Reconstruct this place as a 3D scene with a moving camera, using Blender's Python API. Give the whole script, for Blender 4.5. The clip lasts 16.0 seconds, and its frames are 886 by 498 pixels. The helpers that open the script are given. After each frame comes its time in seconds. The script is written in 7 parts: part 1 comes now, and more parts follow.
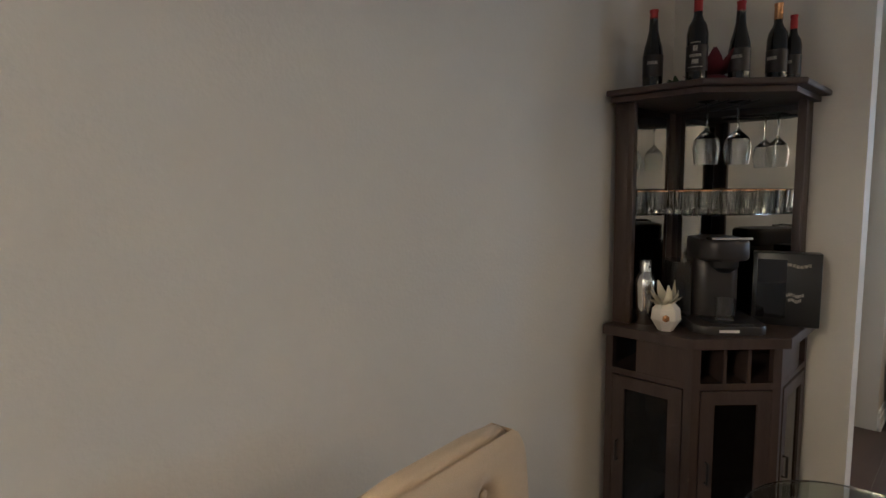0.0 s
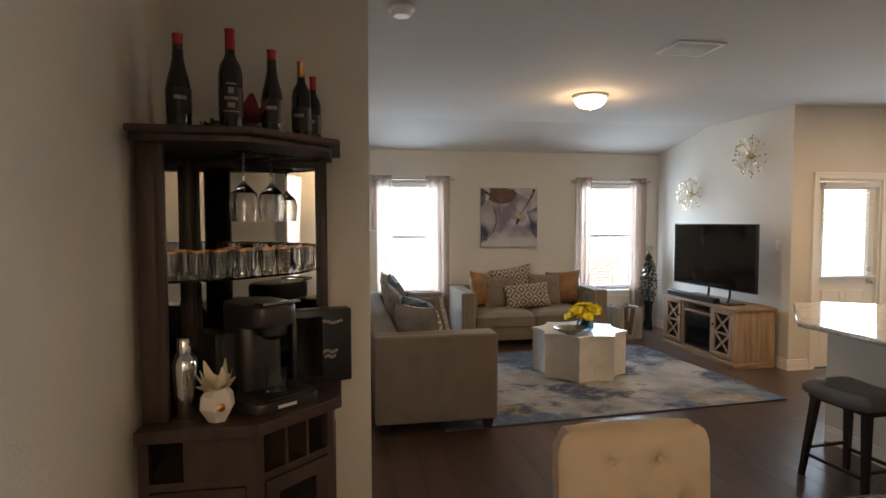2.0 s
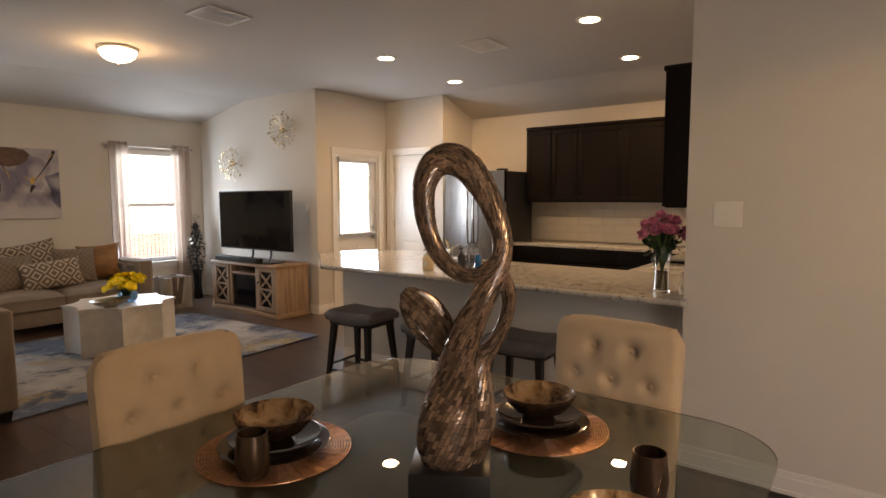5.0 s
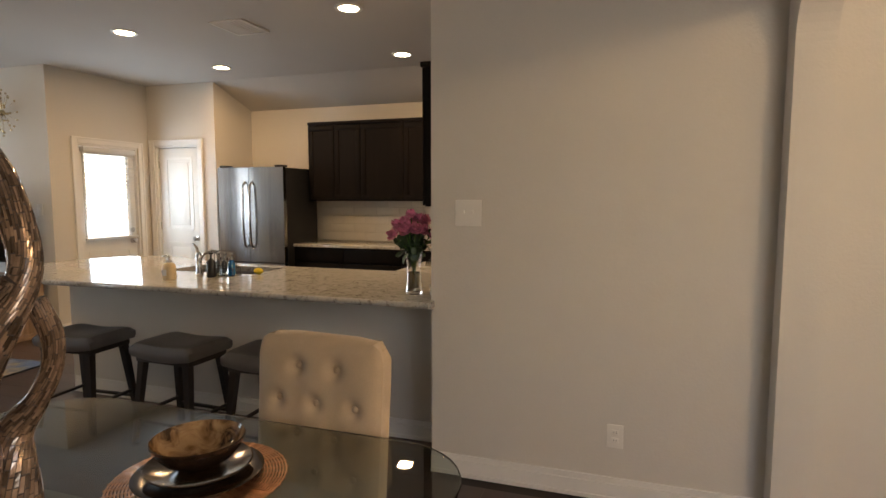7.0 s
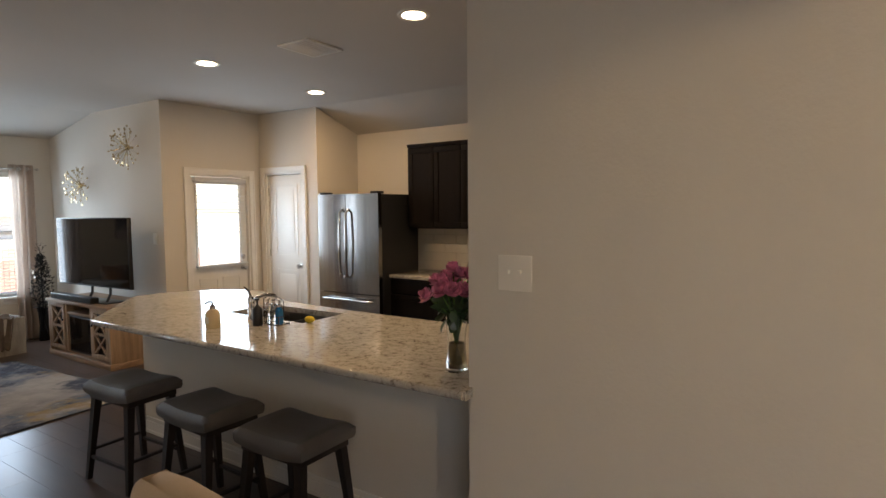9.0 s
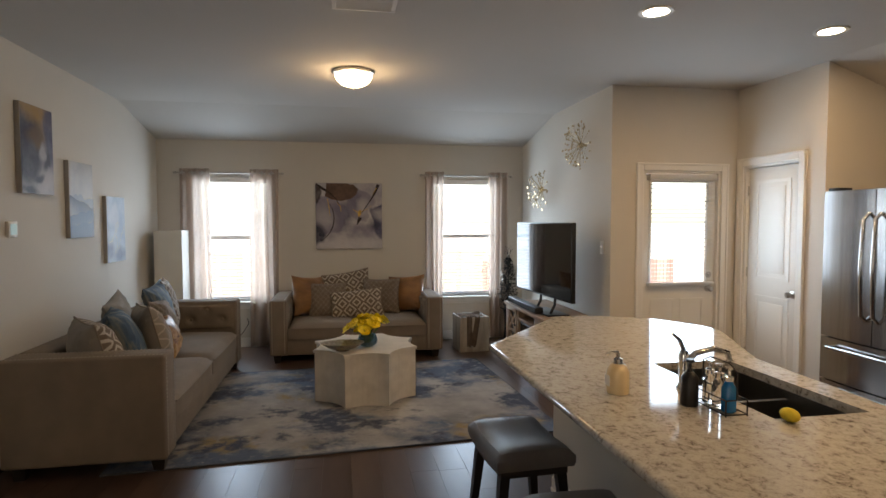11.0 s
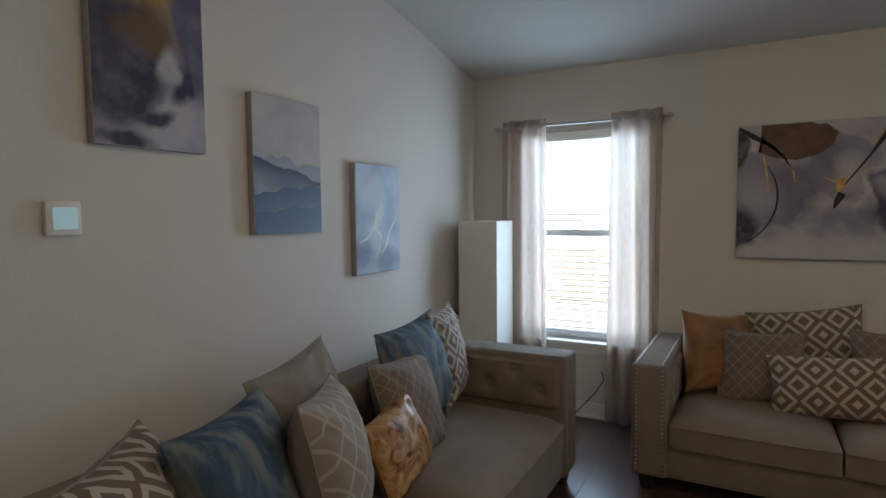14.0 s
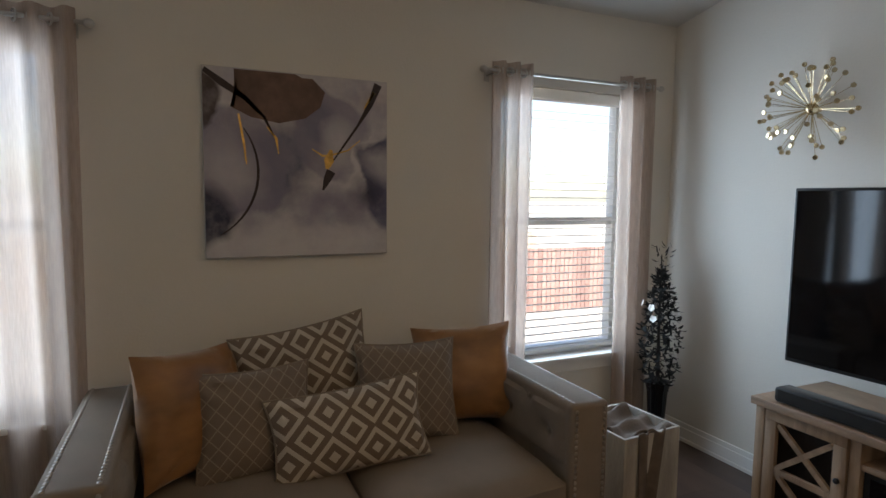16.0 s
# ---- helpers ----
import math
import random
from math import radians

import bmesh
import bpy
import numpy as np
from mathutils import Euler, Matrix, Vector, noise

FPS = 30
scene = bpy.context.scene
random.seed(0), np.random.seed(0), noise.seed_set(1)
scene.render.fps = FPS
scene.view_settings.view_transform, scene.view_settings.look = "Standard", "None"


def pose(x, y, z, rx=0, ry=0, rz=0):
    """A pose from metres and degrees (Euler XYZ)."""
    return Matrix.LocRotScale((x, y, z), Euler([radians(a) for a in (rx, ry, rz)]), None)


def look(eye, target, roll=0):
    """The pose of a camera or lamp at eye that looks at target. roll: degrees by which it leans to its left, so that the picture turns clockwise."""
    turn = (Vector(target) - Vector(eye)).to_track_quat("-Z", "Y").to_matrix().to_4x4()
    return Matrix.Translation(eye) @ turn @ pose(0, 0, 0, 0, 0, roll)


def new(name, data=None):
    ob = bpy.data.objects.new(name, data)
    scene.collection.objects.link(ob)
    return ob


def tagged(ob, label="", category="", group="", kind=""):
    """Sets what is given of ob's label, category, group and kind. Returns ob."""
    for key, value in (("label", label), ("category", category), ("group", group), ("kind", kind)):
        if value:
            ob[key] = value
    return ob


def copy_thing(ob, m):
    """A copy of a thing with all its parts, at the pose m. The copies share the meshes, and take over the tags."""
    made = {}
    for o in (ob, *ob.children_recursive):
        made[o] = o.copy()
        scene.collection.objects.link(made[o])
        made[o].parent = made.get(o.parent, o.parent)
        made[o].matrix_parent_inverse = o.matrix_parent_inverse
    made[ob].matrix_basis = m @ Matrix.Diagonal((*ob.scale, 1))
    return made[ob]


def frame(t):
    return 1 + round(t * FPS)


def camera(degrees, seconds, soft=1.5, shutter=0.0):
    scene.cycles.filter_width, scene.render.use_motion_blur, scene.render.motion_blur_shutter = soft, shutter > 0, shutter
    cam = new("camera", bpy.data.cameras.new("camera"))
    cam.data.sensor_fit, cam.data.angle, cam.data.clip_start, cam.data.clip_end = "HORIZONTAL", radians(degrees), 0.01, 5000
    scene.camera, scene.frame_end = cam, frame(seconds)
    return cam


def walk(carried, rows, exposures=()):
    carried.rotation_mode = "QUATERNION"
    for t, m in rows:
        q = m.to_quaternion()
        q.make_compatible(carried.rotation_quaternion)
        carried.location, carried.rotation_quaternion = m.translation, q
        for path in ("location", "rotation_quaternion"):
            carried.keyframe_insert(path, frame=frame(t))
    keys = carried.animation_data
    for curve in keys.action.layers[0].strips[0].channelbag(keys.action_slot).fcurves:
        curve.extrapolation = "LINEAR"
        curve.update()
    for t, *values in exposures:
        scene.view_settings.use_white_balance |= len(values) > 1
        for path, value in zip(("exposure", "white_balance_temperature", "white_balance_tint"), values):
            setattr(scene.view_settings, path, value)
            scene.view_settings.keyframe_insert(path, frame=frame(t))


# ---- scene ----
cam = camera(76.0, 16.0)
PATH = [
    (0, (-0.043, 0.176, 1.53), (1.384, 1.56, 1.312), -0.7),
    (0.5, (0.018, 0.33, 1.566), (1.782, 1.252, 1.366), -0.3),
    (1, (0.085, 0.45, 1.565), (2.037, 0.864, 1.432), 0.2),
    (1.5, (0.113, 0.572, 1.6), (2.11, 0.612, 1.487), 0.1),
    (2, (0.21, 0.654, 1.607), (2.176, 0.302, 1.504), -0.1),
    (2.5, (0.254, 0.701, 1.611), (2.118, -0.017, 1.511), 0.0),
    (3, (0.213, 0.726, 1.601), (1.926, -0.303, 1.505), 0.0),
    (3.5, (0.136, 0.743, 1.579), (1.706, -0.491, 1.48), -0.1),
    (4, (0.069, 0.756, 1.52), (1.501, -0.636, 1.408), 0.0),
    (4.5, (0.016, 0.737, 1.484), (1.34, -0.755, 1.337), -0.2),
    (5, (-0.027, 0.722, 1.461), (1.162, -0.876, 1.281), -0.1),
    (7.5, (-0.292, 0.134, 1.457), (0.298, -1.768, 1.269), -0.1),
    (8, (-0.326, -0.036, 1.482), (0.323, -1.915, 1.267), -0.2),
    (8.5, (-0.352, -0.302, 1.574), (0.444, -2.125, 1.366), -0.2),
    (9, (-0.379, -0.596, 1.607), (0.721, -2.261, 1.469), -0.5),
    (9.5, (-0.285, -0.785, 1.6), (1.202, -2.119, 1.488), -0.2),
    (10, (-0.085, -1.045, 1.575), (1.727, -1.887, 1.478), 0.0),
    (10.6, (0.25, -1.42, 1.57), (2.12, -2.03, 1.475), 0.0),
    (11.3, (0.93, -1.64, 1.575), (2.9, -1.68, 1.475), -0.2),
    (12.5, (2.044, -1.502, 1.578), (3.775, -0.506, 1.466), -0.9),
    (13, (2.655, -1.497, 1.571), (4.379, -0.489, 1.459), -0.9),
    (13.5, (3.245, -1.439, 1.551), (4.975, -0.441, 1.439), -1.0),
    (14, (3.861, -1.365, 1.523), (5.613, -0.408, 1.398), -0.6),
    (14.5, (4.317, -1.364, 1.511), (6.156, -0.587, 1.382), -0.5),
    (15, (4.715, -1.336, 1.496), (6.669, -0.933, 1.36), -0.2),
    (15.5, (4.994, -1.199, 1.517), (6.981, -1.343, 1.35), 0.2),
    (16, (5.275, -1.212, 1.497), (7.094, -2.024, 1.318), 0.6),
]
EXPOSURES = [
    (0.0, 2.55, 5500, 8), (0.6, 2.45, 5900, 9), (1.2, 2.42, 6400, 11), (2.0, 2.2, 6800, 14), (2.5, 2.08, 7000, 17), (3.5, 2.05, 7500, 20), (5.0, 2.1, 7700, 21),
    (7.5, 2.1, 7000, 14), (8.5, 1.9, 6900, 14), (9.5, 1.66, 7000, 15), (10.0, 1.55, 7000, 15), (12.5, 1.95, 6400, 10), (14.0, 1.47, 6000, 8), (15.5, 1.38, 6300, 11), (16.0, 1.34, 6500, 13),
]
walk(cam, [(t, look(eye, target, roll)) for t, eye, target, roll in PATH], EXPOSURES)

# ---- world, sun, lamps ----
world = bpy.data.worlds.new("world")
scene.world = world
world.use_nodes = True
wn = world.node_tree.nodes
sky = wn.new("ShaderNodeTexSky")
sky.sky_type = "NISHITA"
sky.sun_disc = False
sky.sun_elevation = radians(50)
sky.sun_rotation = radians(250)
wn["Background"].inputs[1].default_value = 0.15
world.node_tree.links.new(sky.outputs[0], wn["Background"].inputs[0])


def lamp(name, kind, m, energy, colour, size=0.1, size_y=None, spread=None):
    data = bpy.data.lights.new(name, kind)
    data.energy, data.color = energy, colour
    if kind == "AREA":
        data.size = size
        if size_y:
            data.shape, data.size_y = "RECTANGLE", size_y
        if spread:
            data.spread = radians(spread)
    elif kind == "SUN":
        data.angle = radians(size)
    else:
        data.shadow_soft_size = size
    ob = new(name, data)
    ob.matrix_world = m
    return ob


DAY = (0.60, 0.80, 1.0)
WARM = (1.0, 0.64, 0.31)
lamp("sun", "SUN", look((-6, -9, 12), (0, 0, 0)), 5.0, (1.0, 0.95, 0.88), 0.5)
# daylight standing in the window openings
lamp("window_light", "AREA", look((7.99, -0.26, 1.35), (0, -0.26, 1.1)), 9.5, DAY, 0.84, 1.45)
lamp("window_light", "AREA", look((7.99, -3.21, 1.35), (0, -3.21, 1.1)), 9.0, DAY, 0.84, 1.45)
lamp("door_light", "AREA", look((5.38, -4.70, 1.5), (0, -4.0, 1.2)), 4.5, DAY, 0.6, 0.95)
lamp("entry_lamp", "POINT", pose(-2.6, 0.5, 2.56), 14.0, (1.0, 0.74, 0.45), 0.09)
# soft fill from the unseen entry, added to lift the dining walls
lamp("front_fill_light", "AREA", look((-2.2, 1.36, 1.5), (-1.3, -2.45, 1.3)), 2.6, (0.95, 0.92, 1.0), 1.35, 1.35)
# unseen source added to brighten the bedroom beyond its doorway
lamp("bedroom_fill_light", "AREA", look((9.3, 2.6, 1.5), (5, 2.6, 1.0)), 9, (0.95, 0.97, 1.0), 1.4, 1.4)
CANS = [(3.72, -3.41), (3.835, -4.70), (1.705, -3.45), (1.85, -4.79)]
for cx, cy in CANS:
    lamp("downlight_lamp", "AREA", look((cx, cy, 2.775), (cx, cy, 0)), 2.8, WARM, 0.13, 0.13)
lamp("dome_lamp", "POINT", pose(5.36, -1.70, 2.56), 1.5, WARM, 0.09)

# ---- materials ----


def socket(bsdf, key, value):
    if key in bsdf.inputs:
        bsdf.inputs[key].default_value = value


def mat(name, colour, rough=0.6, metal=0.0, vary=0.12, scale=6.0, fine=0.0, fine_scale=120.0, bump=0.0, bump_scale=200.0,
        second=None, per_object=0.0, per_island=0.0, stretch=(1, 1, 1), sheen=0.0, coat=0.0, transmission=0.0, ior=1.45,
        rough_vary=0.0, emit=None, emit_strength=0.0, alpha=None, subsurface=0.0):
    """A surface with large blotches, fine grain and relief, in metres."""
    m = bpy.data.materials.new(name)
    m.use_nodes = True
    nt = m.node_tree
    n, link = nt.nodes, nt.links.new
    b = n["Principled BSDF"]
    b.inputs["Roughness"].default_value = rough
    b.inputs["Metallic"].default_value = metal
    socket(b, "Sheen Weight", sheen)
    socket(b, "Coat Weight", coat)
    socket(b, "Transmission Weight", transmission)
    socket(b, "IOR", ior)
    if alpha is not None:
        b.inputs["Alpha"].default_value = alpha
    if emit:
        socket(b, "Emission Color", (*emit, 1))
        socket(b, "Emission Strength", emit_strength)
    tc = n.new("ShaderNodeTexCoord")
    mp = n.new("ShaderNodeMapping")
    mp.inputs["Scale"].default_value = stretch
    link(tc.outputs["Object"], mp.inputs["Vector"])
    big = n.new("ShaderNodeTexNoise")
    big.inputs["Scale"].default_value, big.inputs["Detail"].default_value = scale, 5
    link(mp.outputs[0], big.inputs["Vector"])
    ramp = n.new("ShaderNodeValToRGB")
    lo = tuple(c * (1 - vary) for c in colour)
    hi = second or tuple(min(1, c * (1 + vary)) for c in colour)
    ramp.color_ramp.elements[0].position, ramp.color_ramp.elements[0].color = 0.3, (*lo, 1)
    ramp.color_ramp.elements[1].position, ramp.color_ramp.elements[1].color = 0.7, (*hi, 1)
    link(big.outputs[0], ramp.inputs[0])
    out = ramp.outputs[0]
    if fine:
        grain = n.new("ShaderNodeTexNoise")
        grain.inputs["Scale"].default_value, grain.inputs["Detail"].default_value = fine_scale, 3
        link(mp.outputs[0], grain.inputs["Vector"])
        out = scaled(nt, out, grain.outputs[0], 1 - fine, 1 + fine)
    if per_object or per_island:
        src = n.new("ShaderNodeObjectInfo").outputs["Random"] if per_object else n.new("ShaderNodeNewGeometry").outputs["Random Per Island"]
        k = per_object or per_island
        out = scaled(nt, out, src, 1 - k, 1 + k)
    link(out, b.inputs["Base Color"])
    if rough_vary:
        mr = n.new("ShaderNodeMapRange")
        mr.inputs["To Min"].default_value, mr.inputs["To Max"].default_value = max(0.02, rough - rough_vary), min(1, rough + rough_vary)
        link(big.outputs[0], mr.inputs["Value"])
        link(mr.outputs[0], b.inputs["Roughness"])
    if bump:
        g = n.new("ShaderNodeTexNoise")
        g.inputs["Scale"].default_value, g.inputs["Detail"].default_value = bump_scale, 3
        link(mp.outputs[0], g.inputs["Vector"])
        bp = n.new("ShaderNodeBump")
        bp.inputs["Strength"].default_value, bp.inputs["Distance"].default_value = bump, 0.004
        link(g.outputs[0], bp.inputs["Height"])
        link(bp.outputs[0], b.inputs["Normal"])
    return m


def scaled(nt, colour, value, low, high):
    """The colour times a value brought into low..high."""
    mr = nt.nodes.new("ShaderNodeMapRange")
    mr.inputs["To Min"].default_value, mr.inputs["To Max"].default_value = low, high
    nt.links.new(value, mr.inputs["Value"])
    mix = nt.nodes.new("ShaderNodeVectorMath")
    mix.operation = "SCALE"
    nt.links.new(colour, mix.inputs[0])
    nt.links.new(mr.outputs[0], mix.inputs["Scale"])
    return mix.outputs[0]


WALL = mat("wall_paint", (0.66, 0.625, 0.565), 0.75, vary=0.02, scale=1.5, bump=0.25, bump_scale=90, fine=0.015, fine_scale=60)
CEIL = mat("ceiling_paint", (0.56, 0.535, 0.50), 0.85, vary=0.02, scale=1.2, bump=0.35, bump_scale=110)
TRIM = mat("white_trim_paint", (0.80, 0.78, 0.74), 0.38, vary=0.02, scale=3)
DOOR = mat("white_door_paint", (0.80, 0.78, 0.73), 0.42, vary=0.02, scale=2, bump=0.05, bump_scale=60)
PLANK = mat("vinyl_plank", (0.075, 0.047, 0.036), 0.30, vary=0.25, scale=3.0, stretch=(0.4, 3, 1), fine=0.08, fine_scale=20, bump=0.02, bump_scale=40, per_object=0.16, rough_vary=0.05)
JOINT = mat("plank_joint", (0.03, 0.022, 0.018), 0.7)
CARPET = mat("beige_carpet", (0.47, 0.43, 0.38), 0.95, vary=0.1, scale=8, fine=0.2, fine_scale=250, bump=0.8, bump_scale=300)
SLAT = mat("blind_slat", (0.86, 0.86, 0.85), 0.6, vary=0.02)
thin = SLAT.node_tree.nodes.new("ShaderNodeBsdfTranslucent")
thin.inputs[0].default_value = (0.85, 0.85, 0.83, 1)
half = SLAT.node_tree.nodes.new("ShaderNodeMixShader")
SLAT.node_tree.links.new(SLAT.node_tree.nodes["Principled BSDF"].outputs[0], half.inputs[1])
SLAT.node_tree.links.new(thin.outputs[0], half.inputs[2])
SLAT.node_tree.links.new(half.outputs[0], SLAT.node_tree.nodes["Material Output"].inputs[0])
VINYL = mat("window_vinyl", (0.80, 0.81, 0.80), 0.35, vary=0.02)
CHROME = mat("chrome", (0.75, 0.75, 0.74), 0.12, 1.0, vary=0.03)
NICKEL = mat("brushed_nickel", (0.52, 0.50, 0.47), 0.28, 1.0, vary=0.05)
BLACK = mat("black_plastic", (0.015, 0.015, 0.016), 0.35, vary=0.1)
GRASS = mat("pale_dry_ground", (0.52, 0.48, 0.40), 0.95, vary=0.3, scale=3, fine=0.3, fine_scale=60)
FENCE = mat("cedar_fence", (0.58, 0.46, 0.34), 0.8, vary=0.25, scale=5, stretch=(1, 1, 0.2), per_object=0.2)


def glass(name, tint=(1, 1, 1), rough=0.0, ior=1.45):
    m = bpy.data.materials.new(name)
    m.use_nodes = True
    b = m.node_tree.nodes["Principled BSDF"]
    b.inputs["Base Color"].default_value = (*tint, 1)
    b.inputs["Roughness"].default_value = rough
    socket(b, "Transmission Weight", 1.0)
    b.inputs["IOR"].default_value = ior
    return m


PANE = glass("window_glass", (1, 1, 1), 0.0, 1.1)
GLASS = glass("clear_glass", (0.97, 0.985, 0.98))

# ---- mesh helpers ----


def box(bm, x0, x1, y0, y1, z0, z1, bevel=0.0, seg=2):
    v = [bm.verts.new((x, y, z)) for x in (x0, x1) for y in (y0, y1) for z in (z0, z1)]
    fs = [bm.faces.new([v[i] for i in q]) for q in ((0, 1, 3, 2), (4, 6, 7, 5), (0, 4, 5, 1), (2, 3, 7, 6), (0, 2, 6, 4), (1, 5, 7, 3))]
    if bevel:
        es = list({e for f in fs for e in f.edges})
        bmesh.ops.bevel(bm, geom=es, offset=bevel, segments=seg, profile=0.5, affect="EDGES")
    return v


def prism(bm, outline, z0, z1, bevel=0.0, seg=2):
    """An outline of (x, y), anticlockwise, raised from z0 to z1."""
    lo = [bm.verts.new((x, y, z0)) for x, y in outline]
    hi = [bm.verts.new((x, y, z1)) for x, y in outline]
    k = len(outline)
    fs = [bm.faces.new(lo[::-1]), bm.faces.new(hi)]
    fs += [bm.faces.new((lo[i], lo[(i + 1) % k], hi[(i + 1) % k], hi[i])) for i in range(k)]
    if bevel:
        es = list({e for f in fs[:2] for e in f.edges})
        bmesh.ops.bevel(bm, geom=es, offset=bevel, segments=seg, profile=0.5, affect="EDGES")


def lathe(bm, profile, seg=24, cx=0.0, cy=0.0, cz=0.0, cap=True):
    """A profile of (radius, z), turned about the upright axis."""
    rings = []
    for r, z in profile:
        rings.append([bm.verts.new((cx + r * math.cos(2 * math.pi * i / seg), cy + r * math.sin(2 * math.pi * i / seg), cz + z)) for i in range(seg)])
    for a, b in zip(rings, rings[1:]):
        for i in range(seg):
            j = (i + 1) % seg
            bm.faces.new((a[i], a[j], b[j], b[i]))
    if cap:
        bm.faces.new(rings[0][::-1])
        bm.faces.new(rings[-1])


def tube(bm, points, radius, seg=8, closed=False, flat=1.0, cap=True):
    """A round bar along points; radius may be one for each point."""
    pts = [Vector(p) for p in points]
    k = len(pts)
    rad = radius if isinstance(radius, (list, tuple)) else [radius] * k
    rings, up = [], None
    for i, p in enumerate(pts):
        a = pts[(i - 1) % k] if closed or i else p
        b = pts[(i + 1) % k] if closed or i < k - 1 else p
        t = (b - a).normalized()
        if up is None:
            up = t.orthogonal().normalized()
        up = (up - t * up.dot(t)).normalized()
        side = t.cross(up)
        rings.append([bm.verts.new(p + rad[i] * (math.cos(2 * math.pi * j / seg) * up + flat * math.sin(2 * math.pi * j / seg) * side)) for j in range(seg)])
    last = k if closed else k - 1
    for i in range(last):
        a, b = rings[i], rings[(i + 1) % k]
        for j in range(seg):
            bm.faces.new((a[j], a[(j + 1) % seg], b[(j + 1) % seg], b[j]))
    if cap and not closed:
        bm.faces.new(rings[0][::-1])
        bm.faces.new(rings[-1])


def ball(bm, x, y, z, rx, ry=None, rz=None, u=12, v=8):
    m = Matrix.LocRotScale((x, y, z), None, (rx, ry or rx, rz or rx))
    bmesh.ops.create_uvsphere(bm, u_segments=u, v_segments=v, radius=1.0, matrix=m)


def mesh_of(name, bm, material, smooth=False):
    bmesh.ops.recalc_face_normals(bm, faces=bm.faces)
    me = bpy.data.meshes.new(name)
    bm.to_mesh(me)
    bm.free()
    me.materials.append(material)
    if smooth:
        me.polygons.foreach_set("use_smooth", [True] * len(me.polygons))
        me.update()
        me.set_sharp_from_angle(angle=radians(40))
    return me


def part(name, bm, material, parent, label="", smooth=False, m=None):
    ob = new(name, mesh_of(name, bm, material, smooth))
    ob.parent = parent
    if m is not None:
        ob.matrix_basis = m
    if label:
        ob["label"] = label
    return ob


def thing(name, label, category, m=None, group=""):
    ob = new(name)
    ob.empty_display_size = 0.1
    ob.matrix_basis = m or Matrix()
    return tagged(ob, label, category, group)


def solo(name, bm, material, label, category, m=None, group="", smooth=False):
    ob = new(name, mesh_of(name, bm, material, smooth))
    ob.matrix_basis = m or Matrix()
    return tagged(ob, label, category, group)


def structure(name, bm, material, label, category, smooth=False):
    ob = new(name, mesh_of(name, bm, material, smooth))
    return tagged(ob, label, category, kind="structure")


def B():
    return bmesh.new()


def quick(name, parent, material, x0, x1, y0, y1, z0, z1, bevel=0.0, label="", smooth=None, m=None, seg=2):
    bm = B()
    box(bm, x0, x1, y0, y1, z0, z1, bevel, seg)
    return part(name, bm, material, parent, label, bool(bevel) if smooth is None else smooth, m)


def wall(name, x0, x1, y0, y1, top, holes, label):
    """A wall along its longer side, with holes (from, to, low, high) cut through it."""
    bm = B()
    along_x = x1 - x0 > y1 - y0
    a, b = (x0, x1) if along_x else (y0, y1)

    def piece(p, q, lo, hi):
        if q - p > 1e-4 and hi - lo > 1e-4:
            box(bm, *((p, q, y0, y1) if along_x else (x0, x1, p, q)), lo, hi)
    at = a
    for p, q, lo, hi in sorted(holes):
        piece(at, p, 0, top)
        piece(p, q, 0, lo)
        piece(p, q, hi, top)
        at = q
    piece(at, b, 0, top)
    return structure(name, bm, WALL, label, "wall")


# ---- structure ----
H = 2.79
wall("wall_east", 8.0, 8.15, -4.14, 0.74, 2.62, [(-0.71, 0.19, 0.57, 2.12), (-3.66, -2.76, 0.57, 2.12)], "greige painted wall with two windows")
wall("wall_tv", 5.43, 8.0, -4.14, -4.0, 2.95, [], "greige painted wall behind the television")
wall("wall_patio_door", 5.43, 5.57, -5.39, -4.14, 2.95, [(-5.10, -4.31, 0.0, 2.03)], "greige painted wall with the patio door")
wall("wall_pantry_front", 4.43, 5.43, -5.39, -5.27, 2.95, [(4.68, 5.33, 0.0, 2.07)], "greige painted wall with the pantry door")
wall("wall_pantry_side", 4.43, 4.55, -5.96, -5.39, 2.95, [], "greige painted pantry side wall")
wall("wall_pantry_back", 4.43, 5.57, -6.10, -5.96, 2.95, [], "plain wall that closes the pantry")
wall("wall_pantry_east", 5.43, 5.57, -5.96, -5.39, 2.95, [], "plain wall that closes the pantry")
wall("wall_kitchen_back", 0.57, 4.43, -6.10, -5.96, 2.62, [], "greige painted kitchen wall behind cabinets")
wall("wall_kitchen_west", 0.59, 0.73, -5.96, -2.59, 2.95, [], "greige painted kitchen side wall")
wall("wall_south_dining", -3.2, 0.73, -2.59, -2.45, 2.95, [], "greige painted wall with switch and outlet")
wall("wall_north_dining", -1.06, 2.80, 1.29, 1.45, 2.95, [], "blank greige painted dining wall")
# the opening here is out of view, added for the entry fill light
wall("wall_north_entry", -3.2, -1.06, 1.29, 1.45, 2.95, [(-2.9, -1.5, 0.8, 2.2)], "plain unseen entry wall with an opening added for fill light")
wall("wall_nook", 2.66, 2.80, 0.74, 1.29, 2.95, [], "short greige painted wall beside the bar cabinet")
wall("wall_west", -3.34, -3.2, -2.59, 1.45, 2.95, [], "plain wall that closes the entry")
wall("wall_bedroom_door", 2.78, 4.6, 0.74, 0.86, 2.95, [(3.31, 4.10, 0.0, 2.09)], "greige painted wall round the bedroom door")
wall("wall_bedroom_south", 4.6, 9.4, 0.74, 0.86, 2.95, [], "plain bedroom wall")
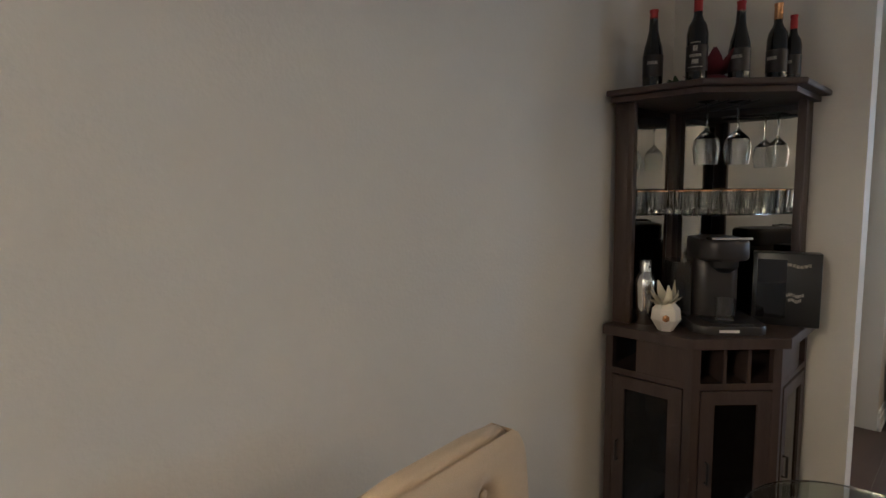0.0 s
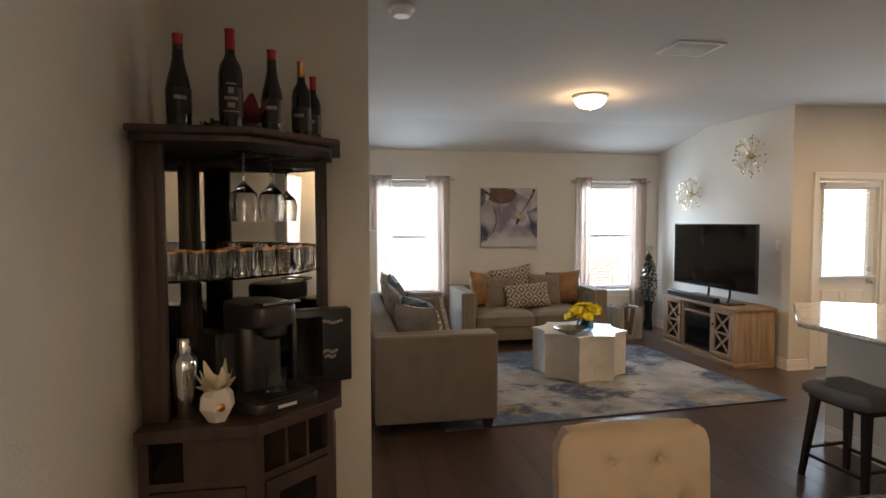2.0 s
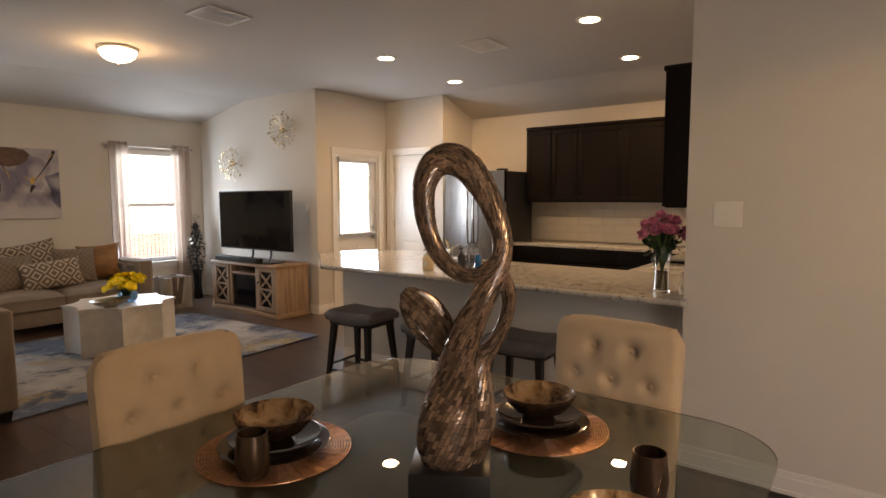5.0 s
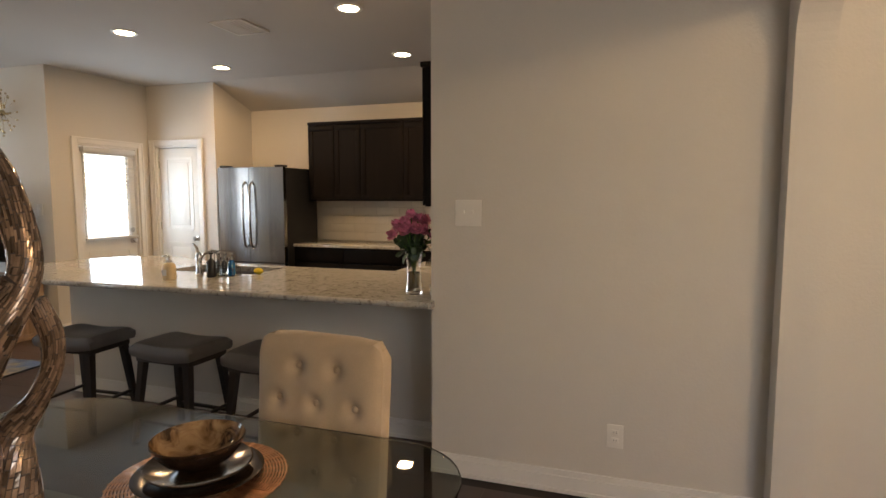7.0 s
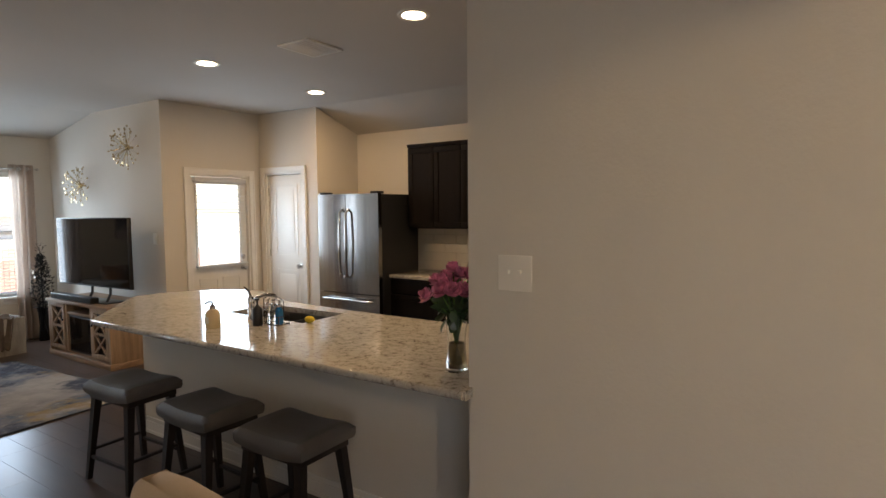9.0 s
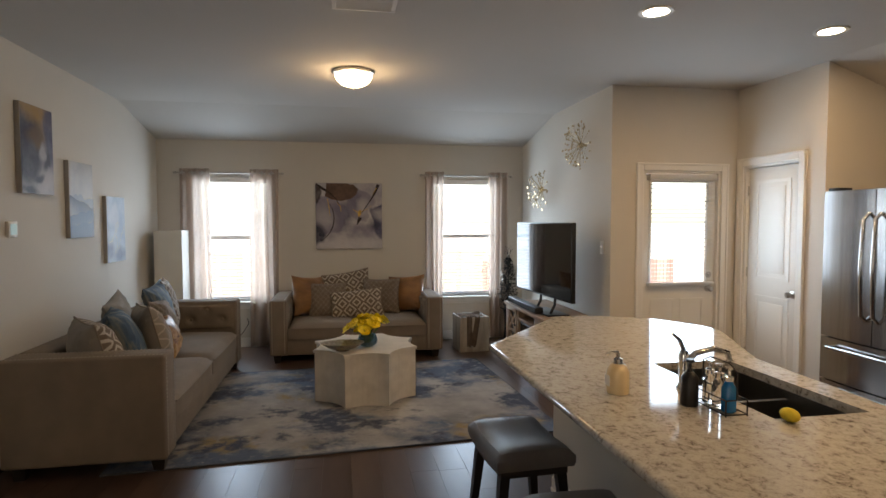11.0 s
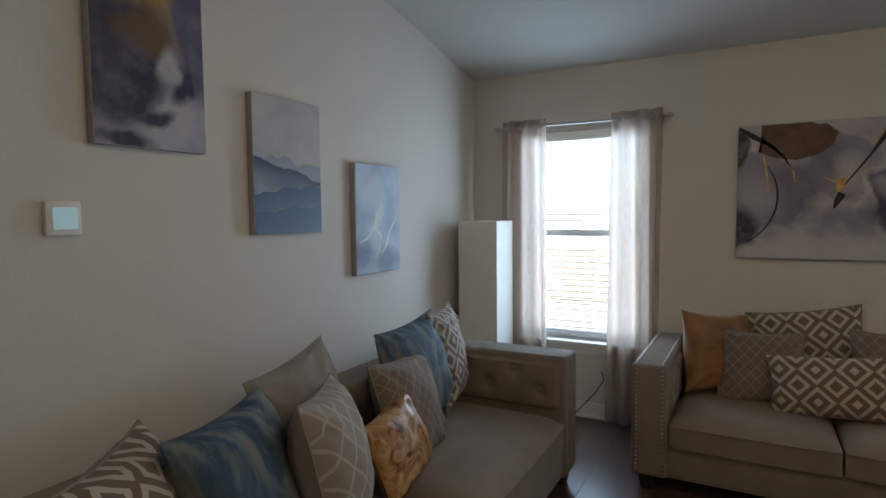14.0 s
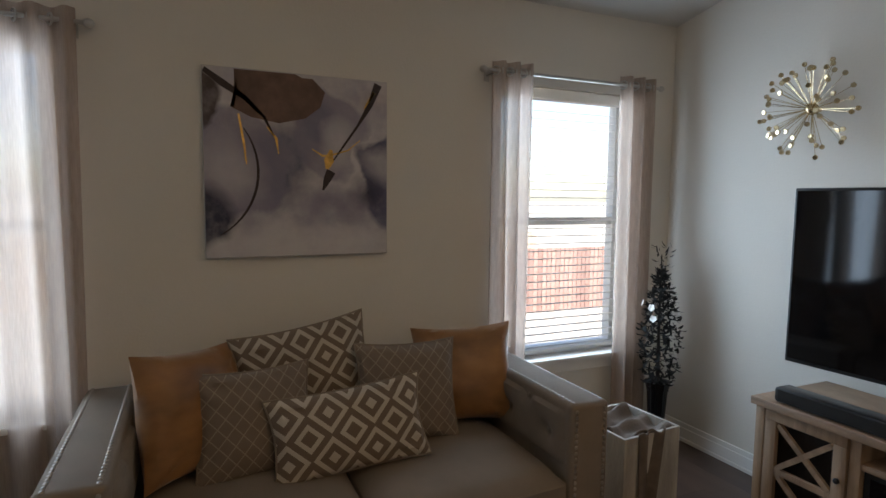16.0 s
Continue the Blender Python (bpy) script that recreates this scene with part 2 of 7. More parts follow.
wall("wall_bedroom_north", 2.6, 9.4, 4.55, 4.69, 2.95, [], "pale bedroom wall behind the bed")
wall("wall_bedroom_west", 2.6, 2.74, 1.45, 4.55, 2.95, [], "plain bedroom wall")
# made-up opening, out of sight, that lets sky into the bedroom
wall("wall_bedroom_east", 9.4, 9.54, 0.74, 4.69, 2.95, [(1.9, 3.3, 0.7, 2.2)], "plain unseen bedroom wall with an added opening")


def arched(name, x0, x1, y0, y1, z1, a, b, top, r, along_x, label):
    """A wall with one opening from a to b whose top corners are rounded."""
    bm = B()

    def put(p, q, lo, hi):
        box(bm, *((p, q, y0, y1) if along_x else (x0, x1, p, q)), lo, hi)
    s, e = (x0, x1) if along_x else (y0, y1)
    put(s, a, 0, z1)
    put(b, e, 0, z1)
    put(a, b, top, z1)
    for edge, sign in ((a, 1), (b, -1)):
        pts = [(edge, top), (edge, top - r)] + [(edge + sign * r * (1 - math.cos(t)), top - r + r * math.sin(t)) for t in [math.pi / 2 * k / 10 for k in range(1, 11)]]
        f0 = [bm.verts.new((p, y0, z) if along_x else (x0, p, z)) for p, z in pts]
        f1 = [bm.verts.new((p, y1, z) if along_x else (x1, p, z)) for p, z in pts]
        bm.faces.new(f0), bm.faces.new(f1)
        for i in range(len(pts)):
            j = (i + 1) % len(pts)
            bm.faces.new((f0[i], f0[j], f1[j], f1[i]))
    return structure(name, bm, WALL, label, "wall")


bm = B()
box(bm, 2.66, 2.80, 0.535, 0.60, 0, 2.79)
structure("wall_nook_end", bm, WALL, "greige painted wall end beside the bar cabinet", "wall")
arched("wall_north_living", 2.66, 8.0, 0.60, 0.74, 2.95, 3.14, 4.21, 2.41, 0.24, True, "greige painted wall with a rounded doorway niche")
arched("wall_entry_arch", -0.98, -0.835, -2.45, 1.29, 2.95, -2.33, 1.2, 2.28, 0.22, False, "greige painted partition with a rounded opening")

# ceiling: flat, with a slope down to the windows and one down to the kitchen wall
bm = B()
box(bm, -3.34, 6.85, -5.27, 0.60, H, H + 0.1)
box(bm, -3.34, 2.66, 0.60, 1.45, H, H + 0.1)
prof = [(6.85, H), (8.0, 2.565), (8.0, 2.665), (6.85, H + 0.1)]
lo = [bm.verts.new((x, -4.0, z)) for x, z in prof]
hi = [bm.verts.new((x, 0.60, z)) for x, z in prof]
bm.faces.new(lo), bm.faces.new(hi)
for i in range(4):
    bm.faces.new((lo[i], lo[(i + 1) % 4], hi[(i + 1) % 4], hi[i]))
prof = [(-5.27, H), (-5.96, 2.545), (-5.96, 2.645), (-5.27, H + 0.1)]
lo = [bm.verts.new((0.71, y, z)) for y, z in prof]
hi = [bm.verts.new((4.43, y, z)) for y, z in prof]
bm.faces.new(lo), bm.faces.new(hi)
for i in range(4):
    bm.faces.new((lo[i], lo[(i + 1) % 4], hi[(i + 1) % 4], hi[i]))
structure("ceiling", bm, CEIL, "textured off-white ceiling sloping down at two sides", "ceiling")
bm = B()
box(bm, 2.80, 9.54, 0.745, 4.69, 2.5, 2.6)
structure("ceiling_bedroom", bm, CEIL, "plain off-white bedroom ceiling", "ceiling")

bm = B()
box(bm, -3.34, 8.15, -6.1, 1.45, -0.12, -0.006)
FLOOR = structure("floor", bm, JOINT, "dark brown wood-look plank floor", "floor")
bm = B()
box(bm, 2.80, 9.54, 0.80, 4.69, -0.10, 0.012)
structure("floor_bedroom", bm, CARPET, "beige cut-pile bedroom carpet", "floor")
bm = B()
box(bm, -400, 400, -400, 400, -0.85, -0.6)
structure("ground", bm, GRASS, "pale dry yard outside the windows", "ground")

# ---- windows, doors, trim ----


def window(name, yc, half=0.45, z0=0.57, z1=2.12):
    w = tagged(new(name), "white vinyl single-hung window in a drywall opening", "window", kind="structure")
    a, b = yc - half, yc + half
    bm = B()
    for p in ((a, a + 0.045, z0, z1), (b - 0.045, b, z0, z1), (a + 0.045, b - 0.045, z1 - 0.045, z1), (a + 0.045, b - 0.045, z0, z0 + 0.05)):
        box(bm, 8.075, 8.14, p[0], p[1], p[2], p[3])
    part("window_frame", bm, VINYL, w)
    quick("meeting_rail", w, VINYL, 8.08, 8.135, a + 0.045, b - 0.045, 1.345, 1.39)
    for lo, hi in ((z0 + 0.05, 1.345), (1.39, z1 - 0.045)):
        p = quick("pane", w, PANE, 8.10, 8.106, a + 0.045, b - 0.045, lo, hi)
        p.visible_shadow = False
    quick("window_sill", w, TRIM, 7.945, 8.075, a - 0.04, b + 0.04, 0.545, 0.572, 0.006)
    quick("apron", w, TRIM, 7.985, 8.0, a - 0.02, b + 0.02, 0.475, 0.545, 0.004)
    bl = thing("window_blind", "white faux-wood blind lowered with open slats", "window blind", group="window blinds")
    quick("headrail", bl, SLAT, 8.005, 8.065, a + 0.01, b - 0.01, 2.055, 2.115, 0.004)
    base = None
    for k in range(31):
        z = 0.66 + k * 0.0445
        if base is None:
            bm = B()
            box(bm, -0.010, 0.010, a + 0.015, b - 0.015, -0.001, 0.001)
            base = part("slat", bm, SLAT, bl)
            ob = base
        else:
            ob = new("slat", base.data)
            ob.parent = bl
        ob.matrix_basis = pose(8.036, 0, z, 0, -8, 0)
    quick("bottom_rail", bl, SLAT, 8.012, 8.06, a + 0.015, b - 0.015, 0.60, 0.618, 0.004)
    for y in (a + 0.15, b - 0.15):
        bm = B()
        tube(bm, [(8.036, y, 0.61), (8.036, y, 2.06)], 0.0012, 4)
        part("ladder_cord", bm, SLAT, bl)


window("window_1", -0.26)
window("window_2", -3.21)


def panel_door(parent, w, h, panels, material, t=0.04):
    """A leaf from the origin along x, its faces at y = 0 and t, with raised panels."""
    quick("leaf", parent, material, 0, w, 0, t, 0.008, h, 0.003)
    for x0, x1, z0, z1 in panels:
        for y0, y1 in ((-0.006, 0.0), (t, t + 0.006)):
            bm = B()
            for q in ((x0, x1, z0, z0 + 0.025), (x0, x1, z1 - 0.025, z1), (x0, x0 + 0.025, z0 + 0.025, z1 - 0.025), (x1 - 0.025, x1, z0 + 0.025, z1 - 0.025)):
                box(bm, q[0], q[1], y0, y1, q[2], q[3])
            part("moulding", bm, material, parent)
        for y0, y1 in ((-0.005, 0.0), (t, t + 0.005)):
            quick("raised_panel", parent, material, x0 + 0.06, x1 - 0.06, y0, y1, z0 + 0.06, z1 - 0.06, 0.002)


def knob(parent, x, z, t=0.04, material=NICKEL):
    for s, y in ((-1, 0.0), (1, t)):
        bm = B()
        m = Matrix.Translation((x, y, z)) @ Matrix.Rotation(radians(90) * (1 if s < 0 else -1), 4, "X")
        lathe(bm, [(0.032, 0.0), (0.032, 0.006), (0.012, 0.010), (0.011, 0.03), (0.026, 0.04), (0.028, 0.055), (0.018, 0.066)], 18)
        bm.transform(m)
        part("door_knob", bm, material, parent, "satin nickel door knob", True)


def casing(name, along_x, a, b, face, out, top, w=0.085, t=0.018):
    """Flat casing round an opening from a to b on the wall face; out is the way it stands proud."""
    bm = B()
    lo, hi = sorted((face, face + out * t))
    for p, q, z0, z1 in ((a - w, a, 0, top + w), (b, b + w, 0, top + w), (a, b, top, top + w)):
        box(bm, *((p, q, lo, hi) if along_x else (lo, hi, p, q)), z0, z1, 0.004)
    lo, hi = sorted((face + out * t, face + out * (t + 0.008)))
    for p, q, z0, z1 in ((a - w, a - w + 0.02, 0, top + w), (b + w - 0.02, b + w, 0, top + w), (a - w + 0.02, b + w - 0.02, top + w - 0.02, top + w)):
        box(bm, *((p, q, lo, hi) if along_x else (lo, hi, p, q)), z0, z1, 0.003)
    structure(name, bm, TRIM, "white painted door casing", "trim")


def jamb(name, along_x, a, b, d0, d1, top):
    bm = B()
    for p, q, z0, z1 in ((a, a + 0.02, 0, top), (b - 0.02, b, 0, top), (a + 0.02, b - 0.02, top - 0.02, top)):
        box(bm, *((p, q, d0, d1) if along_x else (d0, d1, p, q)), z0, z1)
    structure(name, bm, TRIM, "white painted door jamb", "trim")


casing("trim_bedroom_door", True, 3.31, 4.10, 0.74, -1, 2.09)
casing("trim_patio_door", False, -5.10, -4.31, 5.43, -1, 2.03, 0.07)
casing("trim_pantry_door", True, 4.68, 5.33, -5.27, 1, 2.07, 0.07)
jamb("trim_bedroom_jamb", True, 3.31, 4.10, 0.735, 0.865, 2.09)
jamb("trim_patio_jamb", False, -5.10, -4.31, 5.435, 5.565, 2.03)
jamb("trim_pantry_jamb", True, 4.68, 5.33, -5.385, -5.275, 2.07)

# bedroom door, swung open into the bedroom
d = tagged(new("door_1"), "white two-panel bedroom door standing wide open", "door", kind="structure")
d.matrix_basis = pose(3.335, 0.875, 0.015, 0, 0, 53)
panel_door(d, 0.74, 2.04, [(0.12, 0.62, 1.0, 1.9), (0.12, 0.62, 0.22, 0.85)], DOOR)
knob(d, 0.68, 0.95)
# pantry door, shut
d = tagged(new("door_2"), "white two-panel pantry door, shut", "door", kind="structure")
d.matrix_basis = pose(4.705, -5.345, 0.0)
panel_door(d, 0.60, 2.04, [(0.10, 0.50, 1.05, 1.93), (0.10, 0.50, 0.22, 0.90)], DOOR)
knob(d, 0.055, 0.95)
for z in (0.3, 1.05, 1.8):
    quick("hinge", d, NICKEL, 0.602, 0.618, 0.036, 0.05, z, z + 0.09)
# patio door with a glazed upper half
d = tagged(new("door_3"), "white half-glazed patio door with a blind", "door", kind="structure")
d.matrix_basis = pose(5.475, -4.335, 0.0, 0, 0, -90)
W3, T3 = 0.74, 0.045
bm = B()
for x0, x1, z0, z1 in ((0, W3, 0.01, 0.98), (0, W3, 1.93, 2.0), (0, 0.075, 0.98, 1.93), (W3 - 0.075, W3, 0.98, 1.93)):
    box(bm, x0, x1, 0, T3, z0, z1)
part("leaf", bm, DOOR, d)
bm = B()
for x0, x1, z0, z1 in ((0.06, W3 - 0.06, 0.955, 0.985), (0.06, W3 - 0.06, 1.925, 1.955), (0.06, 0.085, 0.985, 1.925), (W3 - 0.085, W3 - 0.06, 0.985, 1.925)):
    box(bm, x0, x1, -0.012, 0.0, z0, z1, 0.003)
part("glazing_frame", bm, DOOR, d)
p = quick("pane", d, PANE, 0.085, W3 - 0.085, 0.02, 0.026, 0.985, 1.925)
p.visible_shadow = False
for x0, x1 in ((0.09, 0.34), (0.39, 0.64)):
    bm = B()
    for q in ((x0, x1, 0.2, 0.225), (x0, x1, 0.815, 0.84), (x0, x0 + 0.025, 0.225, 0.815), (x1 - 0.025, x1, 0.225, 0.815)):
        box(bm, q[0], q[1], -0.006, 0, q[2], q[3])
    part("moulding", bm, DOOR, d)
knob(d, W3 - 0.06, 0.93, T3)
bm = B()
lathe(bm, [(0.03, 0), (0.03, 0.012), (0.012, 0.014), (0.012, 0.03)], 16)
bm.transform(Matrix.Translation((W3 - 0.06, 0, 1.06)) @ Matrix.Rotation(radians(90), 4, "X"))
part("deadbolt", bm, NICKEL, d, "nickel deadbolt", True)
bl = thing("door_blind", "white slatted blind hanging on the patio door", "window blind", pose(5.475, -4.335, 0, 0, 0, -90))
quick("headrail", bl, SLAT, 0.03, W3 - 0.03, -0.075, -0.014, 1.945, 2.0, 0.004)
sl = None
for k in range(24):
    if sl is None:
        bm = B()
        box(bm, 0.04, W3 - 0.04, -0.015, 0.015, -0.001, 0.001)
        sl = part("slat", bm, SLAT, bl)
        ob = sl
    else:
        ob = new("slat", sl.data)
        ob.parent = bl
    ob.matrix_basis = pose(0, -0.045, 1.02 + 0.0385 * k, -6, 0, 0)
quick("bottom_rail", bl, SLAT, 0.035, W3 - 0.035, -0.07, -0.02, 0.975, 0.997, 0.004)

# baseboards


def baseboard(along_x, a, b, face, out):
    bm = B()
    for t, z0, z1 in ((0.016, 0, 0.085), (0.011, 0.085, 0.115), (0.022, 0, 0.022)):
        lo, hi = sorted((face, face + out * t))
        box(bm, *((a, b, lo, hi) if along_x else (lo, hi, a, b)), z0, z1, 0.002)
    structure("baseboard", bm, TRIM, "white painted baseboard", "trim")


for args in ((True, -0.835, 0.73, -2.45, 1), (True, -0.835, 2.66, 1.29, -1), (False, 0.535, 1.29, 2.66, -1), (True, 2.80, 3.14, 0.60, -1), (True, 2.66, 2.80, 0.535, -1),
             (True, 4.21, 8.0, 0.60, -1), (False, -3.98, 0.58, 8.0, -1), (True, 5.43, 7.98, -4.0, 1), (False, -4.29, -3.98, 5.43, -1),
             (True, 5.40, 5.43, -5.27, 1), (True, 4.43, 4.61, -5.27, 1), (True, 0.73, 3.70, -2.80, 1), (True, 2.75, 9.39, 4.55, -1)):
    baseboard(*args)

# ceiling fixtures
LAMPGLOW = mat("lit_lens", (1, 0.9, 0.75), 0.5, emit=(1.0, 0.80, 0.52), emit_strength=9.0)
DOMEGLOW = mat("lit_dome_glass", (1, 0.93, 0.8), 0.4, emit=(1.0, 0.76, 0.44), emit_strength=5.0)
for cx, cy in CANS:
    t = thing("recessed_light", "lit round recessed ceiling light with white trim", "recessed light", pose(cx, cy, H), "recessed kitchen lights")
    bm = B()
    lathe(bm, [(0.072, 0.004), (0.072, -0.006), (0.098, -0.008), (0.102, 0.0)], 28, cap=False)
    part("trim_ring", bm, TRIM, t, "", True)
    bm = B()
    lathe(bm, [(0.0, -0.006), (0.0725, -0.006), (0.0725, -0.003), (0.0, -0.003)], 28, cap=False)
    part("lens", bm, LAMPGLOW, t, "glowing warm lens").visible_shadow = False


def dome_light(x, y):
    t = thing("ceiling_light", "lit frosted glass dome ceiling light", "ceiling light", pose(x, y, H), "dome ceiling lights")
    bm = B()
    lathe(bm, [(0.02, 0.0), (0.165, 0.0), (0.165, -0.022), (0.15, -0.03)], 32, cap=False)
    part("canopy", bm, NICKEL, t, "", True)
    bm = B()
    lathe(bm, [(0.150, -0.026), (0.150, -0.045), (0.135, -0.075), (0.10, -0.105), (0.05, -0.122), (0.012, -0.126)], 32)
    o = part("dome", bm, DOMEGLOW, t, "glowing frosted glass dome", True)
    o.visible_shadow = False
    bm = B()
    lathe(bm, [(0.012, -0.126), (0.014, -0.134), (0.006, -0.146)], 14)
    part("finial", bm, NICKEL, t, "", True)


dome_light(5.36, -1.70)
dome_light(-2.6, 0.5)


def vent(x, y, w, d, rz):
    v = thing("ceiling_vent", "white louvred ceiling air vent", "air vent", pose(x, y, H, 0, 0, rz), "ceiling vents")
    bm = B()
    for q in ((-w, w, -d, -d + 0.025), (-w, w, d - 0.025, d), (-w, -w + 0.025, -d + 0.025, d - 0.025), (w - 0.025, w, -d + 0.025, d - 0.025)):
        box(bm, *q, -0.012, 0, 0.003)
    part("frame", bm, TRIM, v)
    quick("backing", v, mat("vent_shadow", (0.74, 0.72, 0.68), 0.8), -w + 0.02, w - 0.02, -d + 0.02, d - 0.02, -0.002, 0.0)
    n = 8
    for k in range(n):
        y0 = -d + 0.035 + (2 * d - 0.07) * k / (n - 1)
        quick("slat", v, TRIM, -w + 0.025, w - 0.025, -0.012, 0.012, -0.001, 0.001, m=pose(0, y0, -0.007, 10 if k < n / 2 else -10, 0, 0))


vent(3.83, -1.73, 0.18, 0.15, 90)
vent(2.73, -3.58, 0.18, 0.15, 90)
s = thing("smoke_detector", "white round smoke detector", "smoke detector", pose(3.44, 0.31, H))
bm = B()
lathe(bm, [(0.075, 0), (0.075, -0.012), (0.066, -0.02)], 24)
part("base", bm, TRIM, s, "", True)
bm = B()
lathe(bm, [(0.058, -0.02), (0.058, -0.032), (0.045, -0.045), (0.01, -0.048)], 24)
part("cover", bm, TRIM, s, "", True)

# switches and outlets on the walls


PLATE = mat("almond_wall_plate", (0.80, 0.77, 0.71), 0.4, vary=0.02)


def plate(name, label, cat, m, w, h, kind):
    """A wall plate facing -y at the origin of m."""
    t = thing(name, label, cat, m)
    quick("cover_plate", t, PLATE, -w / 2, w / 2, -0.006, 0, -h / 2, h / 2, 0.003)
    if kind == "switch":
        for x in (-0.023, 0.023):
            quick("toggle", t, PLATE, x - 0.005, x + 0.005, -0.018, -0.006, -0.002, 0.012, 0.002)
    elif kind == "single":
        quick("toggle", t, PLATE, -0.005, 0.005, -0.018, -0.006, -0.002, 0.012, 0.002)
    else:
        for z in (-0.02, 0.02):
            r = quick("receptacle", t, PLATE, -0.017, 0.017, -0.008, -0.006, z - 0.014, z + 0.014, 0.001)
            for x in (-0.006, 0.006):
                quick("slot", r, BLACK, x - 0.001, x + 0.001, -0.0085, -0.008, z - 0.003, z + 0.006)
    return t


plate("light_switch", "white double toggle switch on the dining wall", "light switch", pose(0.532, -2.45, 1.375, 0, 0, 180), 0.135, 0.13, "switch")
plate("wall_outlet", "white double wall outlet above the baseboard", "outlet", pose(-0.198, -2.45, 0.318, 0, 0, 180), 0.075, 0.115, "outlet")
plate("light_switch", "white toggle switch beside the television wall's corner", "light switch", pose(5.60, -4.0, 1.32, 0, 0, 180), 0.075, 0.12, "single")
plate("wall_outlet", "white wall outlet below the window", "outlet", pose(8.0, -0.98, 0.36, 0, 0, 90), 0.075, 0.115, "outlet")
plate("wall_outlet", "white wall outlet beside the loveseat", "outlet", pose(8.0, -2.62, 0.36, 0, 0, 90), 0.075, 0.115, "outlet")
SCREEN = mat("grey_lcd", (0.06, 0.09, 0.115), 0.10, vary=0.08)
LITSCREEN = mat("lit_lcd", (0.4, 0.5, 0.5), 0.15, vary=0.05, emit=(0.55, 0.85, 0.9), emit_strength=0.08)
t = thing("security_keypad", "white wall security panel with a blue-grey screen", "control panel", pose(4.425, 0.60, 1.635))
quick("case", t, TRIM, -0.115, 0.115, -0.022, 0, -0.075, 0.075, 0.008)
quick("screen", t, SCREEN, -0.09, 0.085, -0.0235, -0.022, -0.055, 0.055, label="blue-grey glossy screen")
t = thing("thermostat", "small white square wall thermostat with a screen", "thermostat", pose(4.88, 0.60, 1.52))
quick("case", t, TRIM, -0.055, 0.055, -0.024, 0, -0.055, 0.055, 0.006)
quick("screen", t, LITSCREEN, -0.035, 0.04, -0.0255, -0.024, -0.035, 0.035, label="pale blue screen")

# outside: fence and a far row of houses
fence = thing("fence", "weathered cedar privacy fence behind the yard", "fence", pose(17.2, 0, -0.6))
bd = None
for k in range(90):
    if bd is None:
        bm = B()
        box(bm, -0.01, 0.01, -0.068, 0.068, 0.03, 1.30, 0.002)
        bd = part("board", bm, FENCE, fence)
        ob = bd
    else:
        ob = new("board", bd.data)
        ob.parent = fence
    ob.matrix_basis = pose(0, -9 + 0.142 * k, 0)
for z in (0.2, 0.65, 1.1):
    quick("rail", fence, FENCE, 0.01, 0.05, -9.07, 3.75, z, z + 0.09)
REDWOOD = mat("red_stained_fence", (0.36, 0.23, 0.19), 0.8, vary=0.25, scale=5, stretch=(1, 1, 0.2), per_object=0.2)
fence2 = thing("fence", "red-stained wooden fence across the yard", "fence", pose(14.0, 0, -0.6))
bd2 = None
for k in range(52):
    if bd2 is None:
        bm = B()
        box(bm, -0.01, 0.01, -0.045, 0.045, 0.03, 1.2, 0.002)
        bd2 = part("board", bm, REDWOOD, fence2)
        ob = bd2
    else:
        ob = new("board", bd2.data)
        ob.parent = fence2
    ob.matrix_basis = pose(0, -10 + 0.098 * k, 0)
for z in (0.2, 0.9):
    quick("rail", fence2, REDWOOD, 0.01, 0.05, -10.05, -4.95, z, z + 0.09)
ROOF = mat("grey_shingle", (0.45, 0.44, 0.43), 0.9, vary=0.2, scale=2)
SIDING = mat("tan_siding", (0.70, 0.66, 0.60), 0.8, vary=0.06)
FARPANE = mat("far_window_glass", (0.55, 0.57, 0.58), 0.3)
for hy in (-16, -3, 11):
    h = thing("house", "tan single-storey house with a grey hip roof", "house", pose(60, hy * 1.6, -1.4), "far houses")
    quick("wall", h, SIDING, -4, 4, -5, 5, 0, 2.8)
    bm = B()
    lo = [bm.verts.new(v) for v in ((-4.5, -5.5, 2.8), (4.5, -5.5, 2.8), (4.5, 5.5, 2.8), (-4.5, 5.5, 2.8))]
    a, b = bm.verts.new((0, -1.6, 5.0)), bm.verts.new((0, 1.6, 5.0))
    bm.faces.new(lo[::-1]), bm.faces.new((lo[0], lo[1], a)), bm.faces.new((lo[1], lo[2], b, a)), bm.faces.new((lo[2], lo[3], b)), bm.faces.new((lo[3], lo[0], a, b))
    part("roof", bm, ROOF, h)
    for wy in (-3, 2.5):
        wdw = quick("window", h, VINYL, -4.05, -3.98, wy - 0.6, wy + 0.6, 0.9, 2.2)
        quick("pane", wdw, FARPANE, -4.06, -4.05, wy - 0.52, wy + 0.52, 0.98, 2.12)

# ---- soft furnishing helpers ----


def grid(bm, nu, nv, f, flip=False):
    """A sheet of nu by nv cells, f(u, v) giving each corner, u and v from 0 to 1."""
    vs = [[bm.verts.new(f(i / nu, j / nv)) for j in range(nv + 1)] for i in range(nu + 1)]
    for i in range(nu):
        for j in range(nv):
            q = (vs[i][j], vs[i + 1][j], vs[i + 1][j + 1], vs[i][j + 1])
            bm.faces.new(q[::-1] if flip else q)
    return vs


def dimples(x, z, buttons, depth, reach):
    return sum(depth * math.exp(-((x - bx) ** 2 + (z - bz) ** 2) / (2 * reach * reach)) for bx, bz in buttons)


